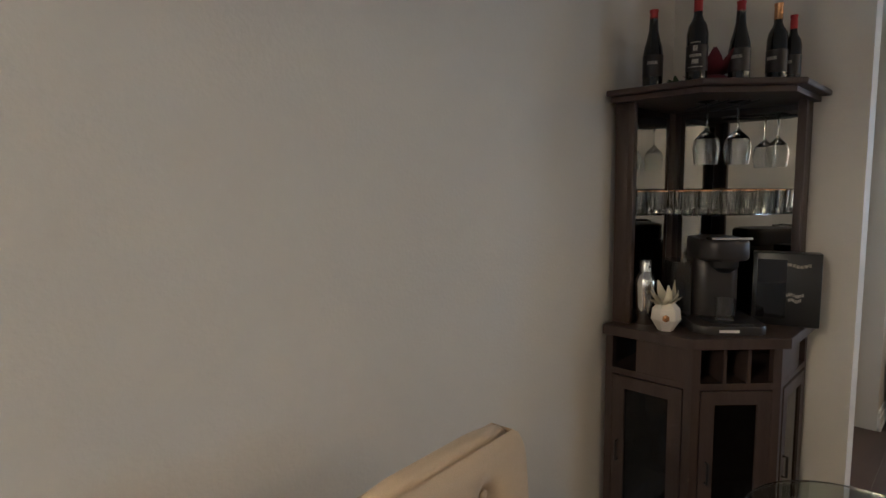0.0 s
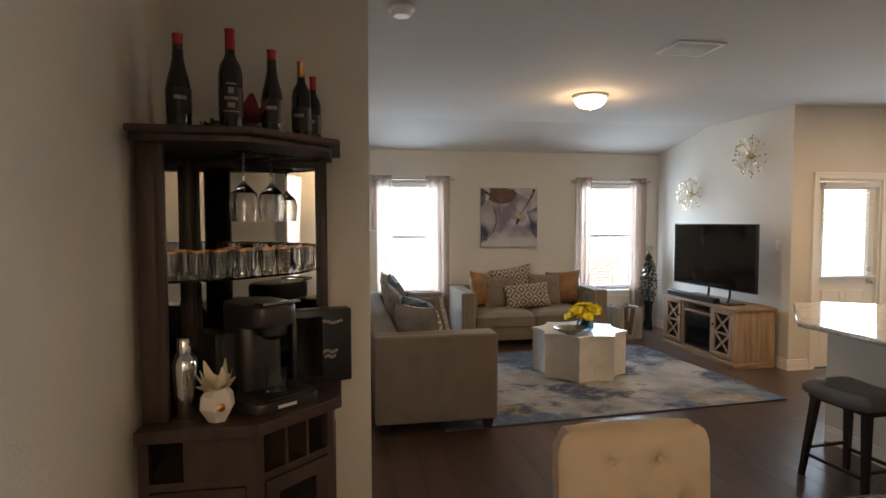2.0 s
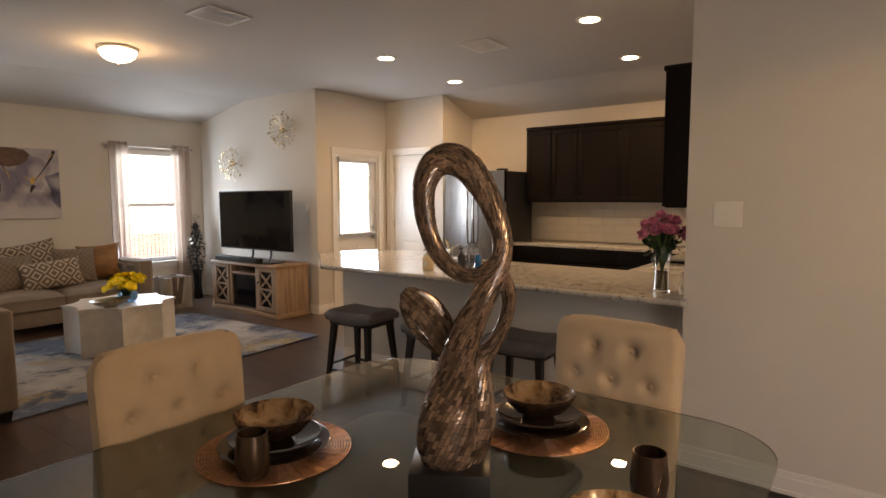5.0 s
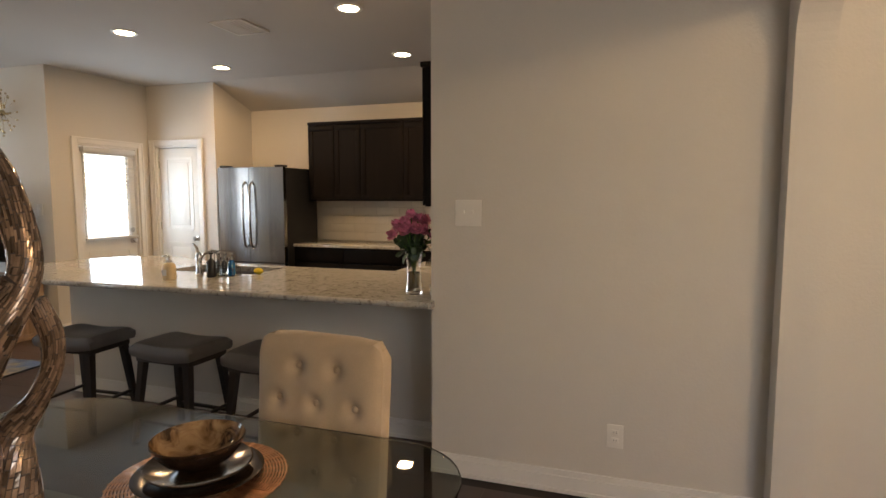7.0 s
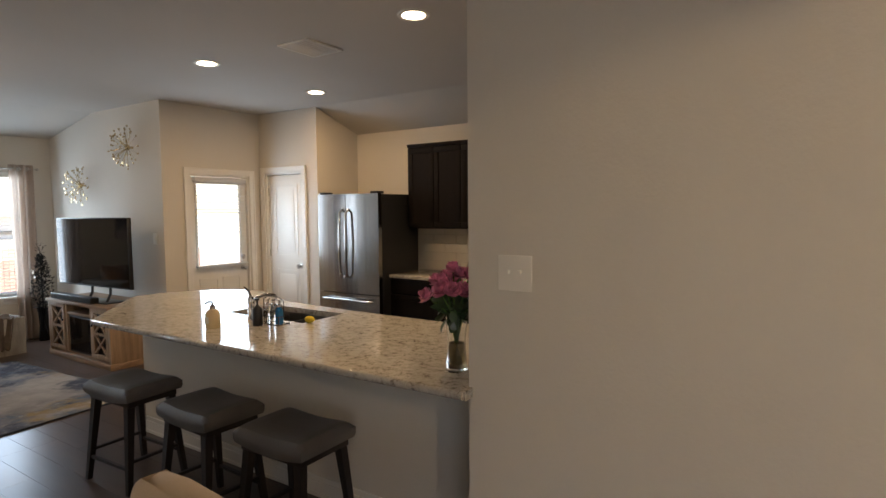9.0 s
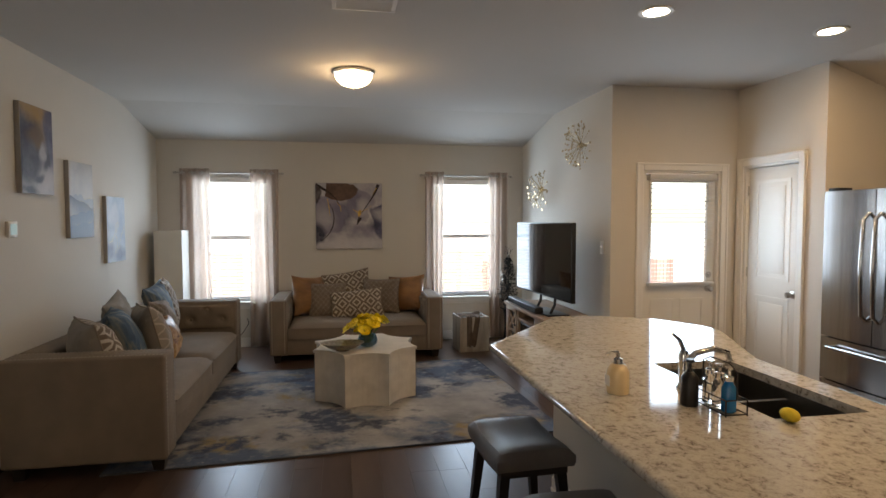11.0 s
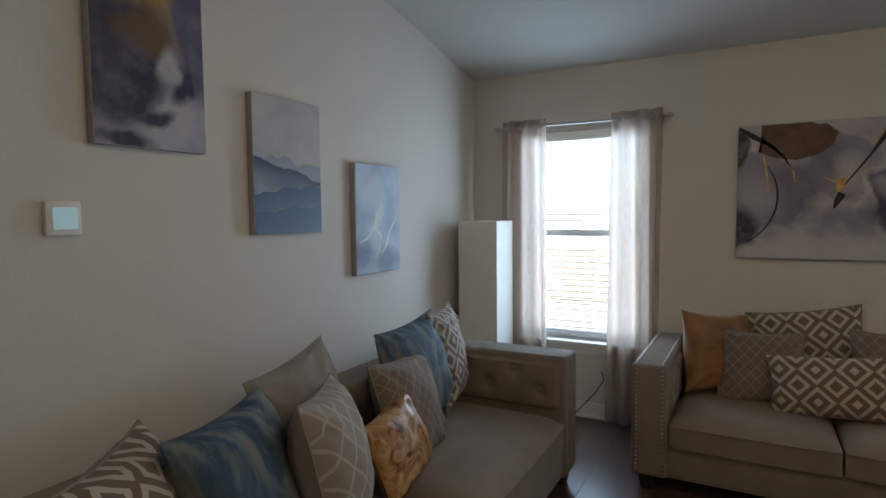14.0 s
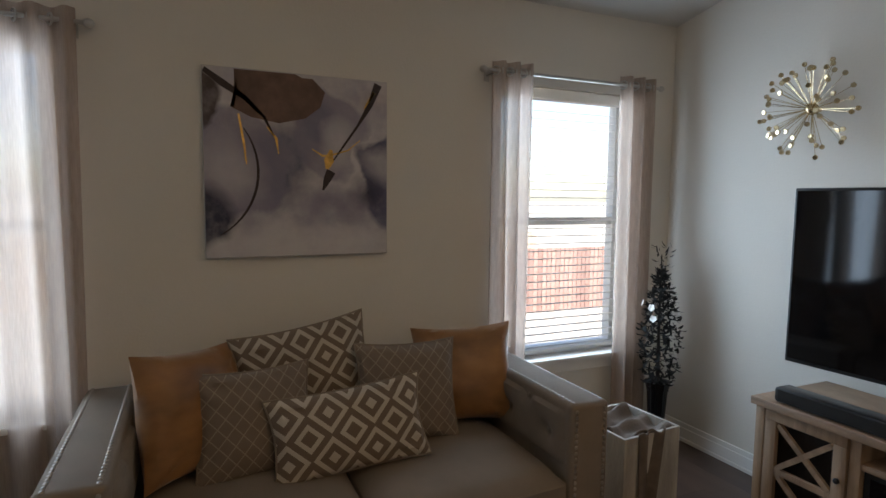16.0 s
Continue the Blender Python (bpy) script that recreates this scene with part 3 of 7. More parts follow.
def crease(x, z, e, s, seed):
    """Soft folds that run in from the corners of a stuffed cover."""
    r = math.hypot(abs(x) - 1, abs(z) - 1)
    a = math.atan2(1 - abs(z), 1 - abs(x))
    fold = 0.010 * math.sin(a * 9 + seed * 2.1 + 3 * (x > 0) + 5 * (z > 0)) * math.exp(-((r - 0.42) / 0.24) ** 2)
    return (fold + 0.006 * noise.noise(Vector((x * 4 + seed, z * 4, s)))) * min(1.0, 4 * max(e, 0))


def pillow_mesh(bm, w, h, t, pinch=0.09, u=24, seed=0.0, sides=(-1, 1)):
    """A stuffed cushion in the x-z plane, centred, w wide, h high, t thick."""
    def at(a, b, s):
        x, z = 2 * a - 1, 2 * b - 1
        e = (1 - x ** 2) * (1 - z ** 2)
        pull = 1 - pinch * (1 - abs(x) ** 2) * (abs(z) ** 2)
        pull2 = 1 - pinch * (1 - abs(z) ** 2) * (abs(x) ** 2)
        n = noise.noise(Vector((x * 1.7 + seed, z * 1.7, s + seed))) * 0.14
        return (x * w / 2 * pull2, s * (t / 2 * (max(e, 0) ** 0.46) * (1 + n) + crease(x, z, e, s, seed)), z * h / 2 * pull)
    for s in sides:
        grid(bm, u, u, lambda a, b: at(a, b, s), s > 0)
    bmesh.ops.remove_doubles(bm, verts=bm.verts, dist=0.0005)


def pillow(label, material, m, w, h, t=0.15, piping=None, group="sofa cushions", seed=0.0, back=None):
    ob = thing("throw_pillow", label, "cushion", m, group)
    bm = B()
    pillow_mesh(bm, w, h, t * 1.12, seed=seed, sides=(-1,) if back else (-1, 1))
    part("cover", bm, material, ob, "", True)
    if back:
        bm = B()
        pillow_mesh(bm, w, h, t * 1.12, seed=seed, sides=(1,))
        part("back_cover", bm, back, ob, "plain back", True)
    if piping:
        pts = []
        for k in range(48):
            s = k / 12
            q, r = int(s), s - int(s)
            x, z = ((2 * r - 1, -1), (1, 2 * r - 1), (1 - 2 * r, 1), (-1, 1 - 2 * r))[q]
            pts.append((x * w / 2 * (1 - 0.09 * (1 - z * z) * x * x), 0, z * h / 2 * (1 - 0.09 * (1 - x * x) * z * z)))
        bm = B()
        tube(bm, pts, 0.005, 6, True)
        part("piping", bm, piping, ob, "", True)
    return ob


def nodes_of(name, rough=0.7, sheen=0.0, metal=0.0):
    m = bpy.data.materials.new(name)
    m.use_nodes = True
    nt = m.node_tree
    b = nt.nodes["Principled BSDF"]
    b.inputs["Roughness"].default_value, b.inputs["Metallic"].default_value = rough, metal
    socket(b, "Sheen Weight", sheen)
    tc = nt.nodes.new("ShaderNodeTexCoord")
    return m, nt, b, tc


def op(nt, kind, a, b=None):
    n = nt.nodes.new("ShaderNodeMath")
    n.operation = kind
    for i, v in enumerate((a, b)):
        if v is None:
            continue
        if isinstance(v, (int, float)):
            n.inputs[i].default_value = v
        else:
            nt.links.new(v, n.inputs[i])
    return n.outputs[0]


def ramp_of(nt, value, stops, mode="LINEAR"):
    r = nt.nodes.new("ShaderNodeValToRGB")
    r.color_ramp.interpolation = mode
    el = r.color_ramp.elements
    while len(el) < len(stops):
        el.new(0.5)
    for e, (p, c) in zip(el, stops):
        e.position, e.color = p, (*c, 1)
    nt.links.new(value, r.inputs[0])
    return r.outputs[0]


def weave_bump(nt, b, tc, scale=500, strength=0.3):
    g = nt.nodes.new("ShaderNodeTexNoise")
    g.inputs["Scale"].default_value = scale
    nt.links.new(tc.outputs["Object"], g.inputs["Vector"])
    bp = nt.nodes.new("ShaderNodeBump")
    bp.inputs["Strength"].default_value, bp.inputs["Distance"].default_value = strength, 0.002
    nt.links.new(g.outputs[0], bp.inputs["Height"])
    nt.links.new(bp.outputs[0], b.inputs["Normal"])


def woven_pattern(name, period, stops, aspect=1.0, rings=2.0):
    """Woven cloth with nested diamonds in the plane of the cushion."""
    m, nt, b, tc = nodes_of(name, 0.85, 0.06)
    sp = nt.nodes.new("ShaderNodeSeparateXYZ")
    nt.links.new(tc.outputs["Object"], sp.inputs[0])

    def tri(v, p):
        return op(nt, "ABSOLUTE", op(nt, "SUBTRACT", op(nt, "FRACT", op(nt, "ADD", op(nt, "DIVIDE", v, p), 100.0)), 0.5))
    d = op(nt, "ADD", tri(sp.outputs["X"], period), tri(sp.outputs["Z"], period * aspect))
    f = op(nt, "FRACT", op(nt, "MULTIPLY", d, rings))
    nt.links.new(ramp_of(nt, f, stops, "CONSTANT"), b.inputs["Base Color"])
    weave_bump(nt, b, tc)
    return m


def blotched(name, stops, scale=4.0, rough=0.8, distort=1.5, detail=8, sheen=0.0, metal=0.0, offset=(0, 0, 0), stretch=(1, 1, 1), bump=0.2, grit=0.5):
    """A painted or printed surface: warped clouds of several colours."""
    m, nt, b, tc = nodes_of(name, rough, sheen, metal)
    mp = nt.nodes.new("ShaderNodeMapping")
    mp.inputs["Location"].default_value, mp.inputs["Scale"].default_value = offset, stretch
    nt.links.new(tc.outputs["Object"], mp.inputs["Vector"])
    n = nt.nodes.new("ShaderNodeTexNoise")
    n.inputs["Scale"].default_value, n.inputs["Detail"].default_value, n.inputs["Distortion"].default_value = scale, detail, distort
    n.inputs["Roughness"].default_value = grit
    nt.links.new(mp.outputs[0], n.inputs["Vector"])
    nt.links.new(ramp_of(nt, n.outputs[0], stops), b.inputs["Base Color"])
    if bump:
        weave_bump(nt, b, tc, 400, bump)
    return m


LINEN = mat("taupe_linen", (0.205, 0.165, 0.128), 0.85, vary=0.10, scale=6, fine=0.18, fine_scale=350, bump=0.4, bump_scale=500, sheen=0.08)
CREAM = mat("cream_linen", (0.60, 0.455, 0.30), 0.85, vary=0.07, scale=7, fine=0.12, fine_scale=350, bump=0.4, bump_scale=450, sheen=0.2)
DARKWOOD = mat("dark_stained_wood", (0.022, 0.016, 0.014), 0.4, vary=0.3, scale=5, stretch=(3, 3, 0.4), fine=0.2, fine_scale=80)
BRASSNAIL = mat("pewter_nailhead", (0.36, 0.33, 0.29), 0.42, 1.0, vary=0.1)
PIPING = mat("taupe_piping", (0.22, 0.18, 0.14), 0.8)
GREYLEATHER = mat("charcoal_leatherette", (0.12, 0.112, 0.112), 0.40, vary=0.12, scale=5, bump=0.15, bump_scale=300)
GEO = woven_pattern("brown_white_diamonds", 0.165, [(0.0, (0.44, 0.39, 0.32)), (0.42, (0.15, 0.11, 0.078))], 1.0, 3.0)
TRELLIS = woven_pattern("taupe_trellis", 0.058, [(0.0, (0.17, 0.13, 0.097)), (0.45, (0.27, 0.225, 0.175)), (0.55, (0.17, 0.13, 0.097))], 1.15, 1.0)
GREYTRELLIS = woven_pattern("grey_trellis", 0.09, [(0.0, (0.25, 0.215, 0.18)), (0.44, (0.38, 0.335, 0.28)), (0.56, (0.25, 0.215, 0.18))], 1.3, 1.0)
GOLD = mat("gold_satin", (0.25, 0.12, 0.042), 0.33, vary=0.3, scale=5, sheen=0.15, bump=0.12, stretch=(1, 1, 2))
BLUE = blotched("blue_watercolour_cloth", [(0.34, (0.022, 0.04, 0.075)), (0.45, (0.04, 0.08, 0.13)), (0.52, (0.12, 0.145, 0.155)), (0.60, (0.20, 0.19, 0.175)), (0.70, (0.05, 0.095, 0.15))], 5.0, 0.75, stretch=(1, 1, 0.5), grit=0.6)
FLORAL = blotched("gold_crushed_cloth", [(0.35, (0.10, 0.04, 0.012)), (0.47, (0.34, 0.17, 0.05)), (0.65, (0.48, 0.31, 0.13))], 14.0, 0.4, 2.0)
PLAINGREY = mat("grey_linen", (0.25, 0.225, 0.20), 0.85, vary=0.1, scale=6, fine=0.15, fine_scale=300, bump=0.3)


def sofa(label, m, width, depth, h, seat=0.45, arm=0.21):
    """A squared sofa: back at y = depth, front at y = 0, x from 0 to width."""
    s = thing("sofa", label, "sofa", m, "matching sofas")
    bh = h
    quick("base", s, LINEN, 0.02, width - 0.02, 0.015, depth - 0.01, 0.085, 0.27, 0.02)
    bm = B()
    box(bm, arm - 0.01, width - arm + 0.01, depth - 0.2, depth, 0.2, bh, 0.03, 3)
    back = part("backrest", bm, LINEN, s, "", True)
    bx = [(arm + (width - 2 * arm) * (k + 0.5) / 7, z) for k in range(7) for z in (0.55, 0.65)]
    for x, z in bx:
        bm = B()
        ball(bm, x, depth - 0.2, z, 0.012, 0.006, 0.012, 8, 6)
        part("button", bm, LINEN, back, "", True)
    n = 2
    cw = (width - 2 * arm) / n
    for k in range(n):
        bm = B()
        x0 = arm + cw * k + 0.006

        def top(u, v, x0=x0):
            x, y = x0 + u * (cw - 0.012), 0.005 + v * (depth - 0.21)
            e = (1 - (2 * u - 1) ** 8) * (1 - (2 * v - 1) ** 8)
            sag = 0.012 * (1 - (2 * u - 1) ** 2) * (1 - (2 * v - 1) ** 2)
            return (x, y - 0.018 * (1 - v) ** 6 * (1 - (2 * u - 1) ** 8), seat - 0.055 + 0.055 * max(0, e) ** 0.5 + sag * 1.5 + 0.004 * noise.noise(Vector((x * 5, y * 5, k))))
        grid(bm, 20, 20, top)
        edge = [top(i / 20, 0) for i in range(21)] + [top(1, j / 20) for j in range(1, 21)] + [top(1 - i / 20, 1) for i in range(1, 21)] + [top(0, 1 - j / 20) for j in range(1, 20)]
        up = [bm.verts.new(p) for p in edge]
        dn = [bm.verts.new((p[0], p[1], 0.27)) for p in edge]
        for i in range(len(edge)):
            j = (i + 1) % len(edge)
            bm.faces.new((dn[i], dn[j], up[j], up[i]))
        bmesh.ops.remove_doubles(bm, verts=bm.verts, dist=0.0008)
        c = part("seat_cushion", bm, LINEN, s, "", True)
        bm = B()
        tube(bm, [(x0 + 0.01, -0.004, seat - 0.058), (x0 + cw * 0.25, -0.016, seat - 0.056), (x0 + cw * 0.75, -0.016, seat - 0.056), (x0 + cw - 0.024, -0.004, seat - 0.058)], 0.005, 6)
        part("piping", bm, PIPING, c, "", True)
    for side in (0, 1):
        x0, x1 = (0.0, arm) if side == 0 else (width - arm, width)
        bm = B()
        box(bm, x0, x1, -0.005, depth, 0.085, h, 0.022, 3)
        a = part("armrest", bm, LINEN, s, "", True)
        inner = x1 if side == 0 else x0
        sg = 1 if side == 0 else -1
        pts = [(0.14 + 0.15 * k, seat + 0.11 + (0.10 if k % 2 else 0.0)) for k in range(int((depth - 0.35) / 0.15) + 1)]
        bm = B()

        def tuft(u, v):
            y, z = 0.03 + u * (depth - 0.26), seat + 0.01 + v * (h - seat - 0.045)
            e = (1 - (2 * u - 1) ** 10) * (1 - (2 * v - 1) ** 10)
            return (inner + sg * (0.024 * max(e, 0) ** 0.5 - dimples(y, z, pts, 0.032, 0.026)), y, z)
        grid(bm, 44, 16, tuft)
        part("tufted_pad", bm, LINEN, a, "", True)
        for y, z in pts:
            bm = B()
            ball(bm, inner + sg * -0.002, y, z, 0.006, 0.012, 0.012, 8, 6)
            part("button", bm, LINEN, a, "", True)
        bm = B()
        for xe in (x0 + 0.028, x1 - 0.028):
            k = 0
            while 0.12 + k * 0.024 < h - 0.01:
                ball(bm, xe, -0.006, 0.12 + k * 0.024, 0.0085, 0.004, 0.0085, 6, 4)
                k += 1
            k = 0
            while 0.02 + k * 0.024 < depth - 0.02:
                ball(bm, xe, 0.02 + k * 0.024, h, 0.0085, 0.0085, 0.004, 6, 4)
                k += 1
        o = part("nailhead_trim", bm, BRASSNAIL, a, "rows of pewter nailheads", True)
        o["kind"] = "stuff"
    for x in (0.08, width - 0.08):
        for y in (0.06, depth - 0.08):
            bm = B()
            lo = [bm.verts.new((x + a * 0.028, y + b * 0.028, 0)) for a, b in ((-1, -1), (1, -1), (1, 1), (-1, 1))]
            hi = [bm.verts.new((x + a * 0.042, y + b * 0.042, 0.088)) for a, b in ((-1, -1), (1, -1), (1, 1), (-1, 1))]
            bm.faces.new(lo[::-1]), bm.faces.new(hi)
            for i in range(4):
                bm.faces.new((lo[i], lo[(i + 1) % 4], hi[(i + 1) % 4], hi[i]))
            part("leg", bm, DARKWOOD, s)
    return s


# long sofa along the picture wall and loveseat under the square painting
sofa("taupe linen sofa with nailhead trim along the picture wall", pose(4.33, -0.505, 0.0), 2.655, 0.93, 0.748)
sofa("taupe linen loveseat with nailhead trim between the windows", pose(7.02, -0.80, 0.0, 0, 0, -90), 1.93, 0.93, 0.70, 0.44, 0.19)
# cushions on the long sofa
pillow("brown and white diamond-patterned cushion leaning on the sofa back", GEO, pose(4.72, 0.03, 0.69, -16, 0, 36), 0.47, 0.48, 0.25, PIPING, seed=1, back=PLAINGREY)
pillow("blue and grey watercolour cushion on the sofa", BLUE, pose(5.03, -0.03, 0.70, -20, 0, 18), 0.50, 0.50, 0.23, seed=2)
pillow("plain grey linen cushion against the sofa back", PLAINGREY, pose(5.50, 0.15, 0.74, -14, -8, 8), 0.50, 0.50, 0.16, seed=3)
pillow("grey trellis-patterned cushion on the sofa", GREYTRELLIS, pose(5.33, -0.13, 0.69, -14, 4, 28), 0.47, 0.50, 0.22, PIPING, seed=4, back=PLAINGREY)
pillow("small crushed gold cushion on the sofa seat", FLORAL, pose(5.70, -0.15, 0.61, -22, -6, 8), 0.40, 0.32, 0.14, seed=5)
pillow("taupe trellis-patterned cushion on the sofa", TRELLIS, pose(5.96, -0.04, 0.66, -18, 3, 4), 0.48, 0.47, 0.17, PIPING, seed=6)
pillow("blue and grey watercolour cushion against the sofa back", BLUE, pose(6.22, 0.07, 0.75, -14, -4, 2), 0.56, 0.52, 0.16, seed=7)
pillow("brown and white diamond-patterned cushion in the sofa corner", GEO, pose(6.585, 0.10, 0.75, -12, 0, 14), 0.46, 0.52, 0.15, PIPING, seed=8)
# cushions on the loveseat
pillow("gold satin cushion at the loveseat's window end", GOLD, pose(7.58, -1.20, 0.68, -14, 6, -48), 0.48, 0.48, 0.20, seed=9)
pillow("gold satin cushion at the loveseat's far end", GOLD, pose(7.64, -2.38, 0.67, -16, -5, -114), 0.48, 0.46, 0.20, seed=10)
pillow("brown and white diamond-patterned cushion behind the others", GEO, pose(7.69, -1.66, 0.715, -12, -9, -90), 0.58, 0.48, 0.15, PIPING, seed=11)
pillow("taupe trellis-patterned cushion on the loveseat", TRELLIS, pose(7.50, -1.42, 0.63, -16, 0, -84), 0.45, 0.42, 0.15, PIPING, seed=12)
pillow("taupe trellis-patterned cushion on the loveseat", TRELLIS, pose(7.54, -2.06, 0.655, -14, 0, -96), 0.45, 0.44, 0.15, PIPING, seed=13)
pillow("long brown and white diamond-patterned lumbar cushion", GEO, pose(7.37, -1.76, 0.60, -18, -5, -92), 0.62, 0.33, 0.14, PIPING, seed=14)

# ---- living room ----


def blend(nt, fac, a, b):
    """Colour a passing into colour b as fac goes from 0 to 1."""
    mx_ = nt.nodes.new("ShaderNodeMix")
    mx_.data_type = "RGBA"
    for i, v in ((0, fac), (6, a), (7, b)):
        if isinstance(v, (int, float)):
            mx_.inputs[i].default_value = v
        elif isinstance(v, tuple):
            mx_.inputs[i].default_value = (*v, 1)
        else:
            nt.links.new(v, mx_.inputs[i])
    return mx_.outputs[2]


def cloud(nt, tc, scale, detail=8, grit=0.55, at=(0, 0, 0), stretch=(1, 1, 1)):
    mp_ = nt.nodes.new("ShaderNodeMapping")
    mp_.inputs["Location"].default_value, mp_.inputs["Scale"].default_value = at, stretch
    nt.links.new(tc.outputs["Object"], mp_.inputs["Vector"])
    n = nt.nodes.new("ShaderNodeTexNoise")
    n.inputs["Scale"].default_value, n.inputs["Detail"].default_value, n.inputs["Roughness"].default_value = scale, detail, grit
    nt.links.new(mp_.outputs[0], n.inputs["Vector"])
    return n.outputs[0]


def step(nt, v, low, high):
    mr = nt.nodes.new("ShaderNodeMapRange")
    mr.inputs["From Min"].default_value, mr.inputs["From Max"].default_value = low, high
    nt.links.new(v, mr.inputs["Value"])
    return mr.outputs[0]


RUG, rnt, rb, rtc = nodes_of("abstract_rug_pile", 0.95, 0.1)
col = blend(rnt, step(rnt, cloud(rnt, rtc, 1.3, 10, 0.62, (3, 1, 0)), 0.36, 0.64), (0.15, 0.145, 0.145), (0.37, 0.35, 0.33))
col = blend(rnt, step(rnt, cloud(rnt, rtc, 0.95, 12, 0.66, (7.3, 2.2, 0)), 0.53, 0.60), col, (0.22, 0.155, 0.06))
col = blend(rnt, step(rnt, cloud(rnt, rtc, 1.15, 12, 0.66, (0.4, 5.1, 0), (1.0, 0.7, 1)), 0.48, 0.56), col, (0.05, 0.08, 0.14))
col = blend(rnt, step(rnt, cloud(rnt, rtc, 1.5, 14, 0.72, (2.6, 8.4, 0), (1.0, 0.8, 1)), 0.52, 0.58), col, (0.014, 0.024, 0.055))
col = blend(rnt, step(rnt, cloud(rnt, rtc, 9.0, 10, 0.75), 0.55, 0.72), col, (0.34, 0.33, 0.32))
rnt.links.new(col, rb.inputs["Base Color"])
weave_bump(rnt, rb, rtc, 400, 0.6)
bm = B()
box(bm, 0, 2.28, 0, 3.12, 0.0, 0.012, 0.004)
rug = thing("area_rug", "abstract blue, grey, cream and gold low-pile rug", "rug", pose(4.565, -3.225, 0.0, 0, 0, 3.7))
part("woven_field", bm, RUG, rug)
bm = B()
tube(bm, [(0, 0, 0.007), (2.28, 0, 0.007), (2.28, 3.12, 0.007), (0, 3.12, 0.007)], 0.007, 6, True)
part("binding", bm, mat("rug_binding", (0.08, 0.09, 0.11), 0.9), rug, "dark bound edge", True)

# coffee table: eight points with hollowed sides
WHITEWASH = mat("white_mother_of_pearl", (0.66, 0.63, 0.58), 0.30, vary=0.10, scale=9, fine=0.06, fine_scale=40, bump=0.05, bump_scale=80)


def star(r, hollow, k0=8, off=22.5, seg=8):
    pts = []
    for k in range(k0):
        a0, a1 = radians(off + 360 / k0 * k), radians(off + 360 / k0 * (k + 1))
        p, q = Vector((math.cos(a0), math.sin(a0))) * r, Vector((math.cos(a1), math.sin(a1))) * r
        inward = -(p + q).normalized()
        for s in range(seg):
            t = s / seg
            pts.append(tuple(p.lerp(q, t) + inward * hollow * 4 * t * (1 - t)))
    return pts


ct = thing("coffee_table", "white star-shaped coffee table with scalloped sides", "coffee table", pose(5.775, -1.79, 0.012))
bm = B()
prism(bm, star(0.475, 0.055), 0.0, 0.425, 0.002)
part("body", bm, WHITEWASH, ct)
bm = B()
prism(bm, star(0.49, 0.055), 0.425, 0.45, 0.004)
part("tabletop", bm, WHITEWASH, ct)

SILVERLEAF = mat("antiqued_silver", (0.42, 0.38, 0.32), 0.28, 0.9, vary=0.35, scale=30)
bm = B()
pr = [(0.05, 0.0), (0.055, 0.012), (0.11, 0.03), (0.165, 0.065), (0.17, 0.07), (0.16, 0.068), (0.105, 0.036), (0.04, 0.022), (0.0, 0.02)]
lathe(bm, pr, 32, cap=False)
bmesh.ops.scale(bm, vec=(0.75, 1.1, 1.0), verts=bm.verts)
solo("decorative_bowl", bm, SILVERLEAF, "shallow oval mottled silver bowl on the coffee table", "bowl", pose(5.52, -1.59, 0.462), smooth=True)

BLUEGLASS = glass("blue_ribbed_glass", (0.25, 0.45, 0.58))
YELLOW = mat("yellow_petal", (0.90, 0.70, 0.03), 0.55, vary=0.2, scale=40, per_island=0.2, subsurface=0.1)
GREENSTEM = mat("green_stem", (0.06, 0.14, 0.03), 0.6, vary=0.3, scale=30)
fv = thing("flower_vase", "yellow daffodils in a blue ribbed glass vase", "flower vase", pose(5.665, -1.81, 0.462))
bm = B()
prof = [(0.045, 0.0), (0.075, 0.02), (0.085, 0.05), (0.075, 0.09), (0.06, 0.115), (0.055, 0.115), (0.068, 0.088), (0.078, 0.05), (0.06, 0.015), (0.0, 0.012)]
seg = 36
rings = []
for r, z in prof:
    rings.append([bm.verts.new((r * (1 + 0.05 * math.cos(12 * 2 * math.pi * i / seg)) * math.cos(2 * math.pi * i / seg), r * (1 + 0.05 * math.cos(12 * 2 * math.pi * i / seg)) * math.sin(2 * math.pi * i / seg), z)) for i in range(seg)])
for a, b in zip(rings, rings[1:]):
    for i in range(seg):
        bm.faces.new((a[i], a[(i + 1) % seg], b[(i + 1) % seg], b[i]))
bm.faces.new(rings[0][::-1])
part("vase", bm, BLUEGLASS, fv, "blue ribbed glass vase", True)


def petal(bm, c, axis, length, width, curl, turn, n=5):
    """One cupped petal, growing from c away from the axis."""
    ax = Vector(axis).normalized()
    side = ax.orthogonal().normalized()
    out = side * math.cos(turn) + ax.cross(side) * math.sin(turn)
    across = ax.cross(out)
    vs = []
    for i in range(n):
        t = i / (n - 1)
        mid = Vector(c) + out * length * math.sin(t * 1.2) / 0.93 * 0.9 + ax * length * curl * t * t
        wd = width * math.sin(math.pi * min(0.97, 0.15 + 0.8 * t)) * 0.5
        vs.append((bm.verts.new(mid - across * wd + ax * wd * 0.25), bm.verts.new(mid), bm.verts.new(mid + across * wd + ax * wd * 0.25)))
    for p, q in zip(vs, vs[1:]):
        bm.faces.new((p[0], p[1], q[1], q[0]))
        bm.faces.new((p[1], p[2], q[2], q[1]))


